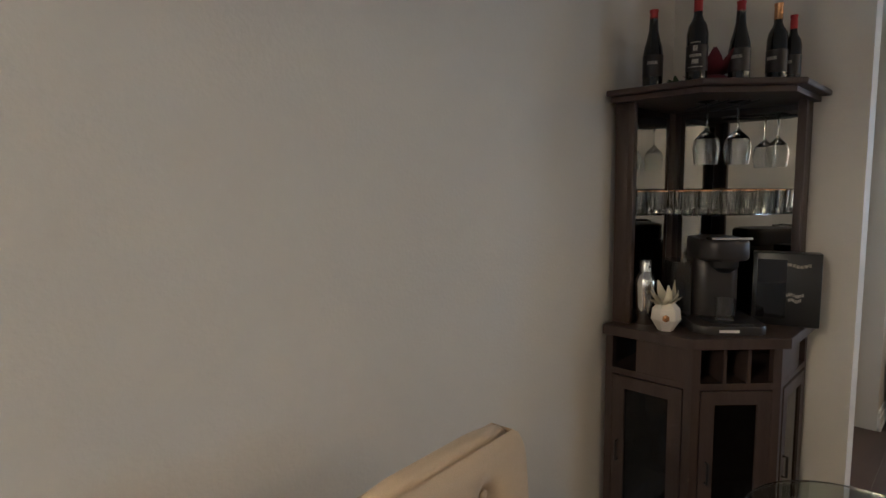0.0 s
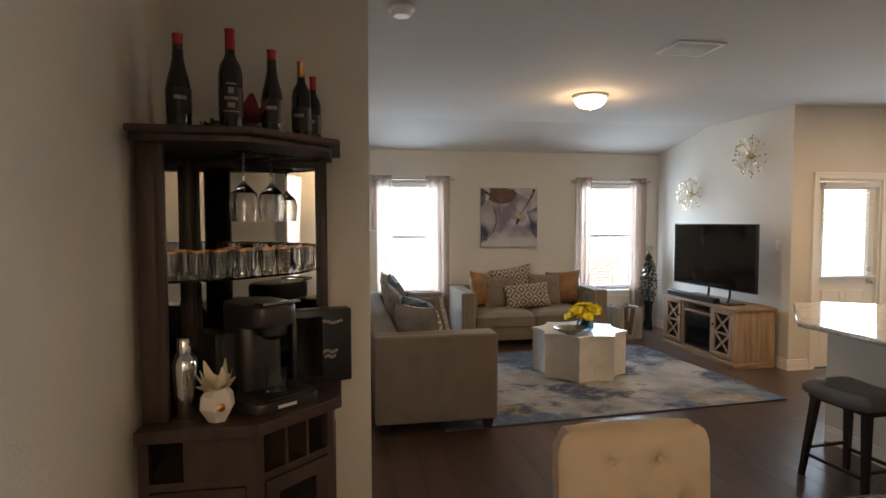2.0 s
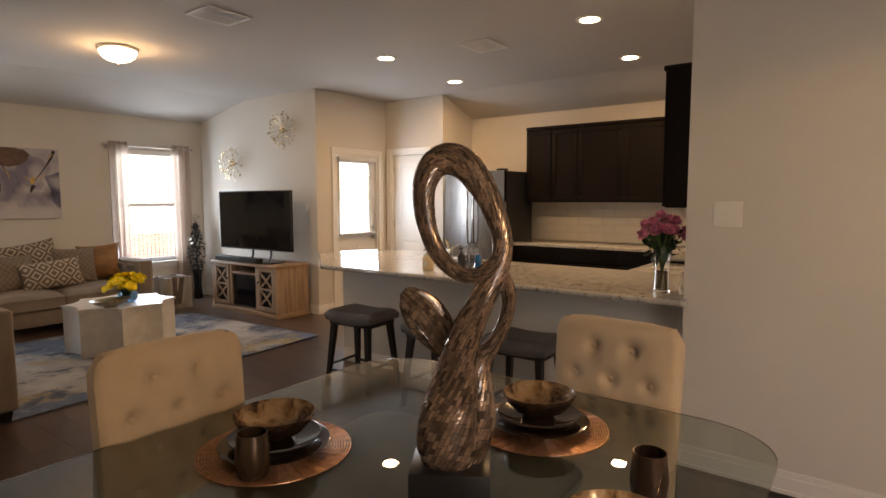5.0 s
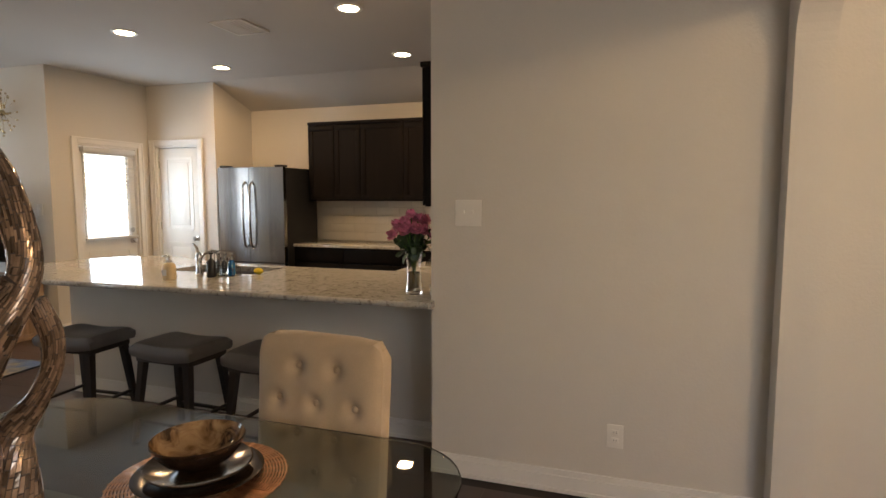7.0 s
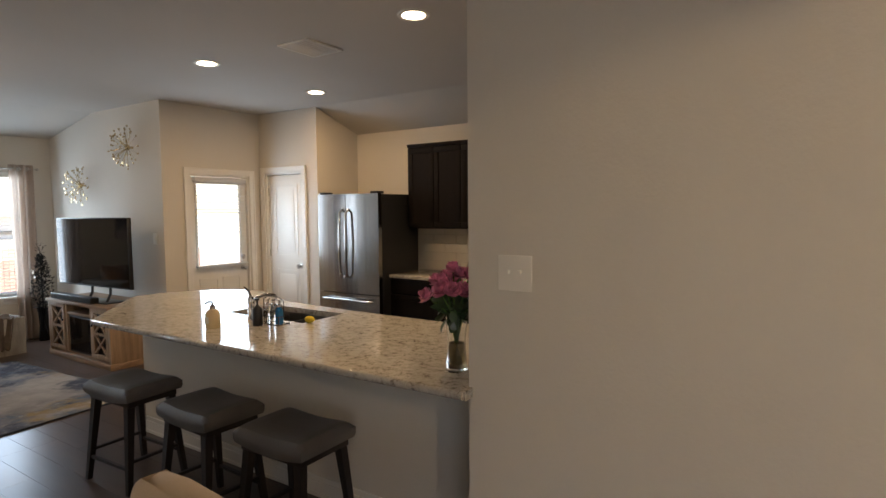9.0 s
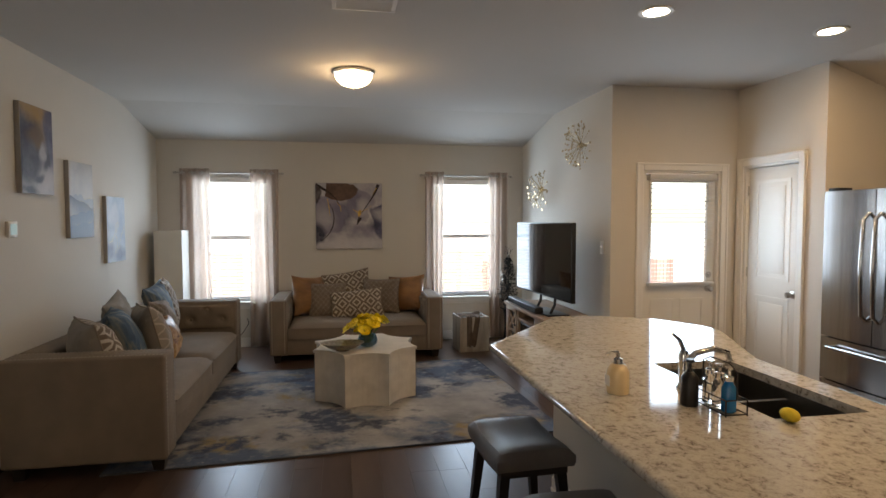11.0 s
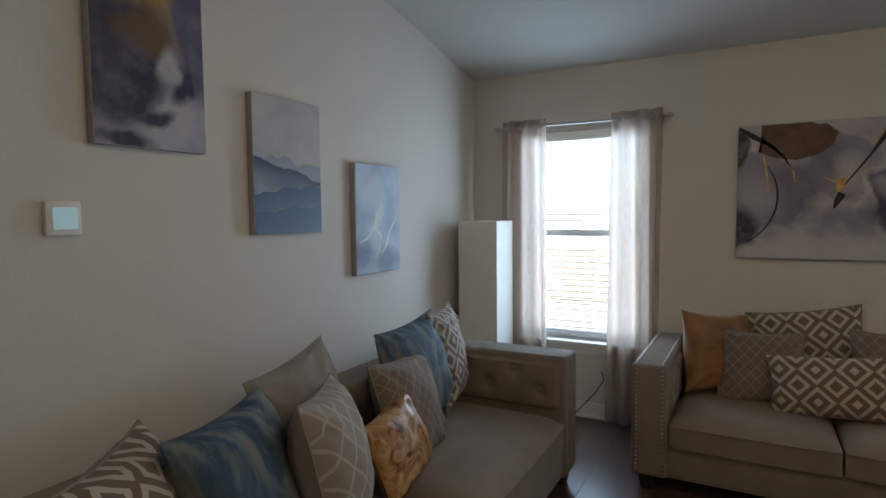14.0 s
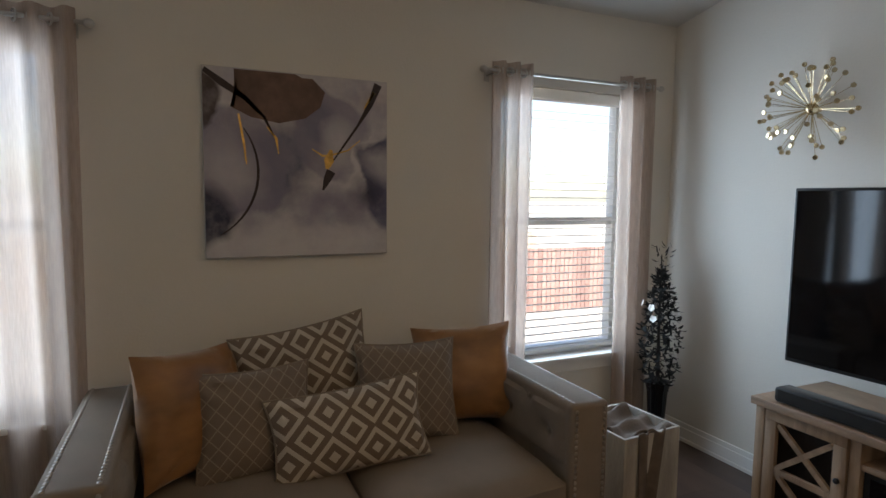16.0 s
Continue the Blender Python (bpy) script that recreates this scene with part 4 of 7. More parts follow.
rnd = random.Random(4)
stems = B()
for k in range(44):
    a, rr = rnd.uniform(0, 6.28), 0.145 * math.sqrt(rnd.random())
    c = Vector((rr * math.cos(a) * 1.1, rr * math.sin(a) * 1.25, 0.19 + 0.08 * rnd.random() - rr * 0.35))
    ax = Vector((c.x * 3, c.y * 3, 0.45 + rnd.uniform(-0.1, 0.2))).normalized()
    bm = B()
    for q in range(6):
        petal(bm, c, ax, 0.056, 0.062, rnd.uniform(0.1, 0.5), q * 1.047 + rnd.uniform(-0.2, 0.2))
    fl = part("flower", bm, YELLOW, fv, "yellow daffodil bloom", True)
    bm = B()
    z0 = Matrix.Translation(c) @ ax.to_track_quat("Z", "Y").to_matrix().to_4x4()
    lathe(bm, [(0.010, 0.0), (0.013, 0.012), (0.020, 0.026), (0.017, 0.025), (0.008, 0.006)], 10, cap=False)
    bm.transform(z0)
    part("trumpet", bm, YELLOW, fl, "", True)
    tube(stems, [(c.x * 0.15, c.y * 0.15, 0.03), (c.x * 0.4, c.y * 0.4, 0.11), tuple(c - ax * 0.005)], 0.0025, 5)
part("stems", stems, GREENSTEM, fv)

# television on its stand
RUSTIC = mat("washed_oak", (0.30, 0.20, 0.13), 0.6, vary=0.28, scale=4, stretch=(0.6, 2, 8), fine=0.25, fine_scale=50, bump=0.2, bump_scale=80)
RUSTIC_UP = mat("washed_oak_upright", (0.34, 0.235, 0.155), 0.6, vary=0.28, scale=4, stretch=(6, 6, 0.5), fine=0.25, fine_scale=50, bump=0.2, bump_scale=80)
DARKGLASS = mat("black_glass", (0.006, 0.006, 0.007), 0.06, vary=0.1)
ts = thing("tv_stand", "washed-oak farmhouse television stand with a dark fireplace insert", "tv stand", pose(5.56, -3.96, 0))
Wt, Dt, Ht = 1.36, 0.50, 0.65
quick("top", ts, RUSTIC, -0.015, Wt + 0.015, 0.0, Dt + 0.02, Ht - 0.035, Ht, 0.004)
quick("plinth", ts, RUSTIC, -0.008, Wt + 0.008, 0.0, Dt + 0.012, 0.0, 0.06, 0.003)
for x in (0.0, Wt - 0.04):
    quick("side_panel", ts, RUSTIC_UP, x, x + 0.04, 0.01, Dt, 0.06, Ht - 0.035, 0.002)
quick("back_panel", ts, RUSTIC_UP, 0.04, Wt - 0.04, 0.01, 0.025, 0.06, Ht - 0.035)
quick("bottom_shelf", ts, RUSTIC, 0.04, Wt - 0.04, 0.025, Dt - 0.03, 0.06, 0.085)
for x in (0.385, Wt - 0.425):
    quick("divider", ts, RUSTIC_UP, x, x + 0.04, 0.025, Dt - 0.01, 0.085, Ht - 0.035, 0.002)
quick("cubby_shelf", ts, RUSTIC, 0.425, Wt - 0.425, 0.025, Dt - 0.015, 0.50, 0.525, 0.002)
fp = quick("fireplace", ts, BLACK, 0.43, Wt - 0.43, 0.04, Dt - 0.03, 0.085, 0.50, label="black electric fireplace insert")
quick("fireplace_glass", fp, DARKGLASS, 0.455, Wt - 0.455, Dt - 0.03, Dt - 0.024, 0.11, 0.475)
for x0, x1 in ((0.045, 0.38), (Wt - 0.38, Wt - 0.045)):
    dr = new("door")
    dr.parent = ts
    yb, yf = Dt - 0.022, Dt
    for q, nm in (((x0, x1, 0.09, 0.135), "rail"), ((x0, x1, Ht - 0.085, Ht - 0.04), "rail"), ((x0, x0 + 0.05, 0.135, Ht - 0.085), "stile"), ((x1 - 0.05, x1, 0.135, Ht - 0.085), "stile")):
        quick(nm, dr, RUSTIC_UP, q[0], q[1], yb, yf, q[2], q[3], 0.002)
    zc, xc = (0.135 + Ht - 0.085) / 2, (x0 + x1) / 2
    hh, hw = (Ht - 0.22) / 2, (x1 - x0) / 2 - 0.05
    quick("rail", dr, RUSTIC_UP, x0 + 0.05, x1 - 0.05, yb, yf - 0.002, zc - 0.012, zc + 0.012)
    for sz in (-1, 1):
        ang = math.degrees(math.atan2(hh - 0.012, 2 * hw))
        ln = math.hypot(hh - 0.012, 2 * hw) / 2 - 0.008
        for s in (-1, 1):
            quick("lattice_bar", dr, RUSTIC_UP, -ln, ln, -0.008, 0.008 + (0.001 if s > 0 else 0), -0.011, 0.011, m=pose(xc, (yb + yf) / 2, zc + sz * hh / 2, 0, s * ang, 0))
    quick("back_board", dr, DARKWOOD, x0 + 0.03, x1 - 0.03, Dt - 0.05, Dt - 0.045, 0.1, Ht - 0.05)
    bm = B()
    ball(bm, (x1 - 0.025) if x0 < 0.5 else (x0 + 0.025), yf + 0.01, zc + 0.08, 0.012, 0.012, 0.012, 10, 8)
    part("pull", bm, BLACK, dr, "black round pull", True)

tv = thing("television", "large black flat-screen television, switched off", "television", pose(5.48, -3.685, 0.65, 0, 0, 4))
quick("case", tv, BLACK, 0.05, 1.41, -0.03, 0.012, 0.155, 0.905, 0.006)
quick("screen", tv, DARKGLASS, 0.062, 1.398, 0.012, 0.0145, 0.172, 0.893, label="black glossy screen")
quick("rear_housing", tv, BLACK, 0.3, 1.2, -0.07, -0.03, 0.2, 0.55, 0.01)
quick("base_plate", tv, BLACK, 0.30, 0.84, -0.10, 0.13, 0.002, 0.012, 0.003)
for x in (0.40, 0.74):
    bm = B()
    tube(bm, [(x, 0.06, 0.008), (x + 0.03, 0.0, 0.09), (x + 0.05, -0.02, 0.22)], 0.014, 8)
    part("stand_foot", bm, BLACK, tv, "", True)
sb = thing("soundbar", "black soundbar in front of the television", "soundbar", pose(5.92, -3.50, 0.65))
quick("body", sb, BLACK, 0, 0.92, -0.045, 0.045, 0.004, 0.068, 0.012)
quick("grille", sb, mat("speaker_cloth", (0.02, 0.02, 0.02), 0.9, bump=0.4), 0.02, 0.90, 0.045, 0.048, 0.012, 0.06)

# brass starburst wall ornaments
BRASS = mat("polished_brass", (0.62, 0.50, 0.31), 0.2, 1.0, vary=0.06)


def starburst(x, z, r, seed):
    s = thing("wall_starburst", "brass starburst wall ornament with round mirror tips", "wall ornament", pose(x, -4.0, z), "starburst ornaments")
    rn = random.Random(seed)
    bm = B()
    ball(bm, 0, 0.06, 0, 0.03, 0.03, 0.03, 14, 10)
    part("hub", bm, BRASS, s, "", True)
    bm = B()
    tube(bm, [(0, 0, 0), (0, 0.05, 0)], 0.012, 10)
    part("mount", bm, BRASS, s, "", True)
    for k in range(66):
        a = 2 * math.pi * k / 66 * 5 + rn.uniform(-0.1, 0.1)
        el = (0.06, 0.32, 0.62, 0.95)[k % 4] + rn.uniform(-0.08, 0.08)
        ln = r * rn.uniform(0.82, 1.02)
        dv = Vector((math.cos(a) * math.cos(el), math.sin(el) * 0.75, math.sin(a) * math.cos(el)))
        tip = Vector((0, 0.06, 0)) + dv * ln
        bm = B()
        tube(bm, [(0, 0.06, 0), tuple(tip)], 0.0015, 5)
        rod = part("rod", bm, BRASS, s)
        bm = B()
        lathe(bm, [(0.0, -0.005), (0.011, -0.005), (0.0115, -0.004), (0.0115, 0.004), (0.011, 0.005), (0.0, 0.005)], 10, cap=False)
        bm.transform(Matrix.Translation(tip) @ Vector((rn.uniform(-0.3, 0.3), 1, rn.uniform(-0.3, 0.3))).to_track_quat("Z", "Y").to_matrix().to_4x4())
        part("disc", bm, BRASS, rod, "", True)


starburst(7.08, 1.94, 0.235, 3)
starburst(5.97, 2.32, 0.235, 8)

# curtains
SHEER = bpy.data.materials.new("sheer_linen")
SHEER.use_nodes = True
snt = SHEER.node_tree
sb_ = snt.nodes["Principled BSDF"]
sb_.inputs["Base Color"].default_value, sb_.inputs["Roughness"].default_value = (0.66, 0.545, 0.47, 1), 0.9
tl = snt.nodes.new("ShaderNodeBsdfTranslucent")
tl.inputs[0].default_value = (0.55, 0.47, 0.41, 1)
tr = snt.nodes.new("ShaderNodeBsdfTransparent")
mx, mx2 = snt.nodes.new("ShaderNodeMixShader"), snt.nodes.new("ShaderNodeMixShader")
wv = snt.nodes.new("ShaderNodeTexNoise")
wv.inputs["Scale"].default_value = 25
tcs = snt.nodes.new("ShaderNodeTexCoord")
mps = snt.nodes.new("ShaderNodeMapping")
mps.inputs["Scale"].default_value = (1, 8, 0.6)
snt.links.new(tcs.outputs["Object"], mps.inputs["Vector"])
snt.links.new(mps.outputs[0], wv.inputs["Vector"])
fr = snt.nodes.new("ShaderNodeMapRange")
fr.inputs["To Min"].default_value, fr.inputs["To Max"].default_value = 0.16, 0.42
snt.links.new(wv.outputs[0], fr.inputs["Value"])
mx.inputs[0].default_value = 0.5
snt.links.new(sb_.outputs[0], mx.inputs[1])
snt.links.new(tl.outputs[0], mx.inputs[2])
snt.links.new(fr.outputs[0], mx2.inputs[0])
snt.links.new(mx.outputs[0], mx2.inputs[1])
snt.links.new(tr.outputs[0], mx2.inputs[2])
snt.links.new(mx2.outputs[0], snt.nodes["Material Output"].inputs[0])


def curtain(ya, yb, folds, seed):
    """One sheer panel hanging from the rod between ya and yb."""
    c = thing("curtain", "sheer beige grommet curtain panel drawn aside", "curtain", pose(7.915, 0, 0), "sheer curtains")
    bm = B()
    n = folds * 14

    def at(u, v, off=0.0):
        y = ya + u * (yb - ya) + (0.03 * (1 - v) * math.sin(u * 5 + seed))
        amp = 0.026 + 0.016 * (1 - v) + 0.006 * math.sin(seed + u * 7)
        x = amp * math.sin(2 * math.pi * folds * u + 0.5 * (1 - v) * math.sin(seed * 2 + u * 4)) + off
        return (x, y, 0.015 + v * 2.195)
    grid(bm, n, 24, lambda u, v: at(u, v))
    o = part("cloth", bm, SHEER, c, "", True)
    md = o.modifiers.new("thickness", "SOLIDIFY")
    md.thickness = 0.0012
    for k in range(folds * 2):
        u = (k + 0.5) / (folds * 2)
        bm = B()
        pts = [(0, 0.022 * math.cos(t), 0.022 * math.sin(t)) for t in [2 * math.pi * q / 14 for q in range(14)]]
        tube(bm, pts, 0.004, 6, True)
        x, y, z = at(u, 0.975)
        part("grommet", bm, NICKEL, c, "", True, pose(0, y, 2.16, 0, 0, 60 if k % 2 else -60))


for ya, yb in ((0.36, -0.86), (-2.62, -3.80)):
    r = thing("curtain_rod", "brushed nickel curtain rod with ball ends", "curtain rod", pose(7.915, 0, 2.16), "curtain rods")
    bm = B()
    tube(bm, [(0, ya, 0), (0, yb, 0)], 0.009, 12)
    part("rod", bm, NICKEL, r, "", True)
    for y, s in ((ya, 1), (yb, -1)):
        bm = B()
        ball(bm, 0, y + s * 0.012, 0, 0.018, 0.022, 0.018)
        part("finial", bm, NICKEL, r, "", True)
        bm = B()
        tube(bm, [(0, y - s * 0.05, -0.012), (0.085, y - s * 0.05, -0.012)], 0.006, 8)
        box(bm, 0.078, 0.085, y - s * 0.05 - 0.015, y - s * 0.05 + 0.015, -0.045, 0.02)
        part("bracket", bm, NICKEL, r)
curtain(0.32, -0.02, 3, 1.0)
curtain(-0.49, -0.83, 3, 2.3)
curtain(-2.66, -2.91, 3, 3.1)
curtain(-3.50, -3.77, 3, 4.4)

# paintings


def canvas(name, label, m, w, h, material, t=0.035):
    """A stretched canvas facing -y."""
    c = thing(name, label, "painting", m)
    quick("stretched_canvas", c, mat("canvas_edge", (0.42, 0.40, 0.38), 0.8), -w / 2, w / 2, -t, 0, -h / 2, h / 2, 0.003)
    bm = B()
    grid(bm, 8, 8, lambda u, v: (-w / 2 + 0.003 + u * (w - 0.006), -t - 0.0012 - 0.0006 * math.sin(9 * u) * math.sin(7 * v), -h / 2 + 0.003 + v * (h - 0.006)))
    part("painted_face", bm, material, c, "abstract painted surface")
    return c




def painted(name, pale, dark, patches, ridges=(), rough=0.5):
    """Watercolour: clouded ground, soft round washes (x, z, rx, rz, colour, edge, weight), ridges (z, slope, swing, colour, depth, seed) with gold rims."""
    m, nt, b, tc = nodes_of(name, rough)
    sp = nt.nodes.new("ShaderNodeSeparateXYZ")
    nt.links.new(tc.outputs["Object"], sp.inputs[0])
    soft = cloud(nt, tc, 5.0, 8, 0.6)
    warp = op(nt, "MULTIPLY", op(nt, "SUBTRACT", cloud(nt, tc, 4.0, 4, 0.5, (4, 0, 2)), 0.5), 0.22)
    x, z = op(nt, "ADD", sp.outputs["X"], warp), op(nt, "SUBTRACT", sp.outputs["Z"], warp)
    c = blend(nt, step(nt, soft, 0.38, 0.62), dark, pale)
    grain = step(nt, cloud(nt, tc, 11.0, 9, 0.62, (1, 3, 5)), 0.30, 0.58)
    for px, pz, rx, rz, colour, edge, weight in patches:
        dx, dz = op(nt, "DIVIDE", op(nt, "SUBTRACT", x, px), rx), op(nt, "DIVIDE", op(nt, "SUBTRACT", z, pz), rz)
        d = op(nt, "SQRT", op(nt, "ADD", op(nt, "MULTIPLY", dx, dx), op(nt, "MULTIPLY", dz, dz)))
        f = op(nt, "MULTIPLY", step(nt, d, 1.0, 1.0 - edge), op(nt, "MULTIPLY", op(nt, "ADD", op(nt, "MULTIPLY", grain, 0.3), 0.7), weight))
        c = blend(nt, f, c, colour)
    for z0, slope, swing, colour, depth, seed in ridges:
        wob = op(nt, "MULTIPLY", op(nt, "SUBTRACT", cloud(nt, tc, 5.5, 3, 0.45, (seed, seed, seed), (1, 1, 0.25)), 0.5), swing)
        v = op(nt, "SUBTRACT", op(nt, "ADD", op(nt, "ADD", op(nt, "MULTIPLY", sp.outputs["X"], slope), wob), z0), sp.outputs["Z"])
        f = op(nt, "MULTIPLY", step(nt, v, 0.0, 0.006), step(nt, v, depth, 0.0))
        c = blend(nt, f, c, colour)
        rim = op(nt, "MULTIPLY", step(nt, op(nt, "ABSOLUTE", v), 0.004, 0.0), op(nt, "MULTIPLY", step(nt, soft, 0.5, 0.56), 0.7))
        c = blend(nt, rim, c, (0.42, 0.33, 0.14))
    nt.links.new(c, b.inputs["Base Color"])
    weave_bump(nt, b, tc, 400, 0.12)
    return m


LILAC, SLATE, NAVY, MIST = (0.20, 0.18, 0.25), (0.085, 0.085, 0.15), (0.022, 0.022, 0.05), (0.52, 0.49, 0.51)
ART_A = painted("abstract_lavender_paint", (0.54, 0.51, 0.51), (0.36, 0.33, 0.38), [
    (-0.10, 0.02, 0.16, 0.26, SLATE, 0.5, 0.9), (-0.26, 0.0, 0.23, 0.24, LILAC, 0.12, 0.85), (-0.30, -0.04, 0.17, 0.17, MIST, 0.8, 0.7),
    (0.08, 0.20, 0.15, 0.14, SLATE, 0.6, 1.0), (0.13, 0.15, 0.19, 0.19, LILAC, 0.10, 0.7), (0.19, 0.10, 0.13, 0.13, MIST, 0.8, 0.85),
    (-0.44, -0.23, 0.17, 0.17, NAVY, 0.4, 1.0), (-0.43, 0.25, 0.12, 0.16, (0.05, 0.032, 0.032), 0.2, 1.0), (0.46, -0.06, 0.19, 0.26, SLATE, 0.12, 1.0), (0.40, 0.02, 0.11, 0.11, MIST, 0.7, 0.8),
    (0.29, -0.10, 0.13, 0.10, NAVY, 0.9, 0.95), (0.16, -0.18, 0.18, 0.13, LILAC, 0.8, 0.8), (0.0, -0.40, 0.55, 0.14, (0.58, 0.55, 0.55), 0.6, 0.95)])


ART_B = painted("navy_gold_paint", (0.40, 0.38, 0.40), (0.20, 0.19, 0.24), [
    (0.02, -0.24, 0.30, 0.16, (0.48, 0.46, 0.48), 0.6, 0.9), (0.02, 0.30, 0.34, 0.17, (0.38, 0.23, 0.06), 0.5, 1.0), (0.20, 0.14, 0.12, 0.26, SLATE, 0.3, 1.0),
    (-0.13, 0.0, 0.22, 0.30, NAVY, 0.3, 1.0), (-0.02, 0.12, 0.17, 0.12, (0.15, 0.08, 0.025), 0.6, 1.0), (0.11, -0.05, 0.05, 0.13, NAVY, 0.5, 1.0), (0.04, 0.02, 0.05, 0.10, (0.50, 0.48, 0.50), 0.6, 0.9),
    (0.02, -0.21, 0.12, 0.035, NAVY, 0.6, 1.0), (-0.12, -0.29, 0.14, 0.04, NAVY, 0.6, 1.0)])
ART_C = painted("blue_wave_paint", (0.50, 0.49, 0.47), (0.40, 0.40, 0.41), [(0.0, -0.22, 0.55, 0.24, (0.14, 0.20, 0.32), 0.5, 0.95)],
                [(0.03, -0.05, 0.16, (0.26, 0.29, 0.36), 0.16, 1.0), (-0.02, -0.12, 0.18, (0.025, 0.035, 0.085), 0.14, 5.0), (-0.10, 0.08, 0.16, (0.06, 0.10, 0.20), 0.20, 9.0), (-0.20, 0.10, 0.14, (0.07, 0.12, 0.23), 0.25, 13.0)])
ART_D = painted("blue_vein_paint", (0.40, 0.47, 0.56), (0.24, 0.31, 0.42), [(-0.08, 0.16, 0.16, 0.16, (0.46, 0.50, 0.56), 0.4, 0.8), (-0.16, -0.20, 0.14, 0.16, (0.05, 0.07, 0.14), 0.7, 0.9), (0.08, -0.26, 0.20, 0.10, (0.06, 0.085, 0.16), 0.7, 0.9), (0.10, 0.02, 0.10, 0.16, (0.22, 0.29, 0.42), 0.6, 0.8)])
big = canvas("square_painting", "large square abstract painting in lavender, white and brown", pose(7.998, -1.688, 1.638, 0, 0, -90), 0.835, 0.835, ART_A)
GOLDLEAF = mat("gold_leaf", (0.62, 0.40, 0.12), 0.3, 0.8, vary=0.3, scale=40)
INKS = mat("dark_brown_paint", (0.035, 0.022, 0.022), 0.6, vary=0.3, scale=20)
UMBER = mat("umber_paint", (0.13, 0.075, 0.055), 0.6, vary=0.25, scale=12, fine=0.2, fine_scale=30)


def stroke(name, material, pts, widths):
    """A flat brush stroke lying on the big painting, in its own x and z."""
    bm = B()
    vs = []
    lim = 0.4125
    for k, (x, z) in enumerate(pts):
        a, b = pts[max(0, k - 1)], pts[min(len(pts) - 1, k + 1)]
        t = Vector((b[0] - a[0], b[1] - a[1])).normalized()
        w = widths[k]
        vs.append(tuple(bm.verts.new((max(-lim, min(lim, x + s * t.y * w)), -0.0385, max(-lim, min(lim, z - s * t.x * w)))) for s in (-1, 1)))
    for p, q in zip(vs, vs[1:]):
        bm.faces.new((p[0], p[1], q[1], q[0]))
    return part(name, bm, material, big)


def arc(cx, cz, r, a0, a1, n=14, sx=1.0):
    return [(cx + sx * r * math.cos(radians(a0 + (a1 - a0) * k / n)), cz + r * math.sin(radians(a0 + (a1 - a0) * k / n))) for k in range(n + 1)]


stroke("umber_wash", UMBER, [(-0.285, 0.33), (-0.284, 0.33), (-0.20, 0.31), (-0.10, 0.30), (0.0, 0.315), (0.05, 0.335), (0.085, 0.37)], [0.082, 0.083, 0.103, 0.112, 0.10, 0.075, 0.04])
stroke("brush_line", INKS, [(-0.41, 0.40), (-0.33, 0.345), (-0.24, 0.29), (-0.16, 0.21), (-0.12, 0.13)], [0.012, 0.016, 0.011, 0.007, 0.003])
stroke("brush_line", INKS, [(0.37, 0.40), (0.33, 0.30), (0.27, 0.20), (0.20, 0.10), (0.15, 0.03)], [0.02, 0.013, 0.006, 0.005, 0.003])
stroke("brush_line", INKS, arc(-0.52, -0.03, 0.33, -60, 35), [0.002 + 0.004 * math.sin(k / 4.6) for k in range(15)])
stroke("dark_patch", INKS, [(0.14, -0.02), (0.12, -0.06), (0.10, -0.11)], [0.022, 0.018, 0.004])
stroke("gold_line", GOLDLEAF, [(0.14, 0.08), (0.13, 0.03), (0.12, -0.01)], [0.006, 0.024, 0.008])
stroke("gold_line", GOLDLEAF, [(0.05, 0.08), (0.10, 0.05), (0.14, 0.055), (0.22, 0.08), (0.28, 0.13)], [0.002, 0.005, 0.004, 0.003, 0.002])
stroke("gold_line", GOLDLEAF, [(-0.15, 0.17), (-0.11, 0.12), (-0.10, 0.05)], [0.002, 0.006, 0.002])
stroke("gold_line", GOLDLEAF, [(-0.27, 0.22), (-0.25, 0.10), (-0.24, 0.0)], [0.004, 0.005, 0.002])
stroke("gold_line", GOLDLEAF, [(0.30, 0.28), (0.35, 0.36)], [0.003, 0.008])
canvas("tall_painting", "abstract canvas in navy, gold and white", pose(5.20, 0.60, 2.085), 0.445, 0.63, ART_B)
canvas("tall_painting", "abstract canvas with blue waves below a pale sky", pose(5.885, 0.60, 1.75), 0.445, 0.63, ART_C)
big = canvas("tall_painting", "abstract canvas in pale blue with gold veins", pose(6.61, 0.60, 1.495), 0.445, 0.63, ART_D)
VEIN = mat("pale_gold_vein", (0.55, 0.47, 0.28), 0.35, 0.5, vary=0.2, scale=30)
for pts in ([(-0.19, -0.13), (-0.12, -0.11), (-0.05, -0.05), (-0.02, 0.04), (0.03, 0.07), (0.05, 0.02)], [(-0.05, -0.24), (0.0, -0.17), (0.02, -0.10), (-0.03, -0.06), (0.0, 0.0), (0.03, 0.03)], [(0.02, -0.20), (0.07, -0.16), (0.10, -0.08), (0.16, -0.02), (0.20, 0.03)]):
    fine_ = [(0.5 * (a[0] + b[0]), 0.5 * (a[1] + b[1])) for a, b in zip(pts, pts[1:])]
    line = [q for pr in zip(pts, fine_) for q in pr] + [pts[-1]]
    stroke("gold_vein", VEIN, line, [0.0015 + 0.0022 * ((k * 7) % 3) / 2 for k in range(len(line))])

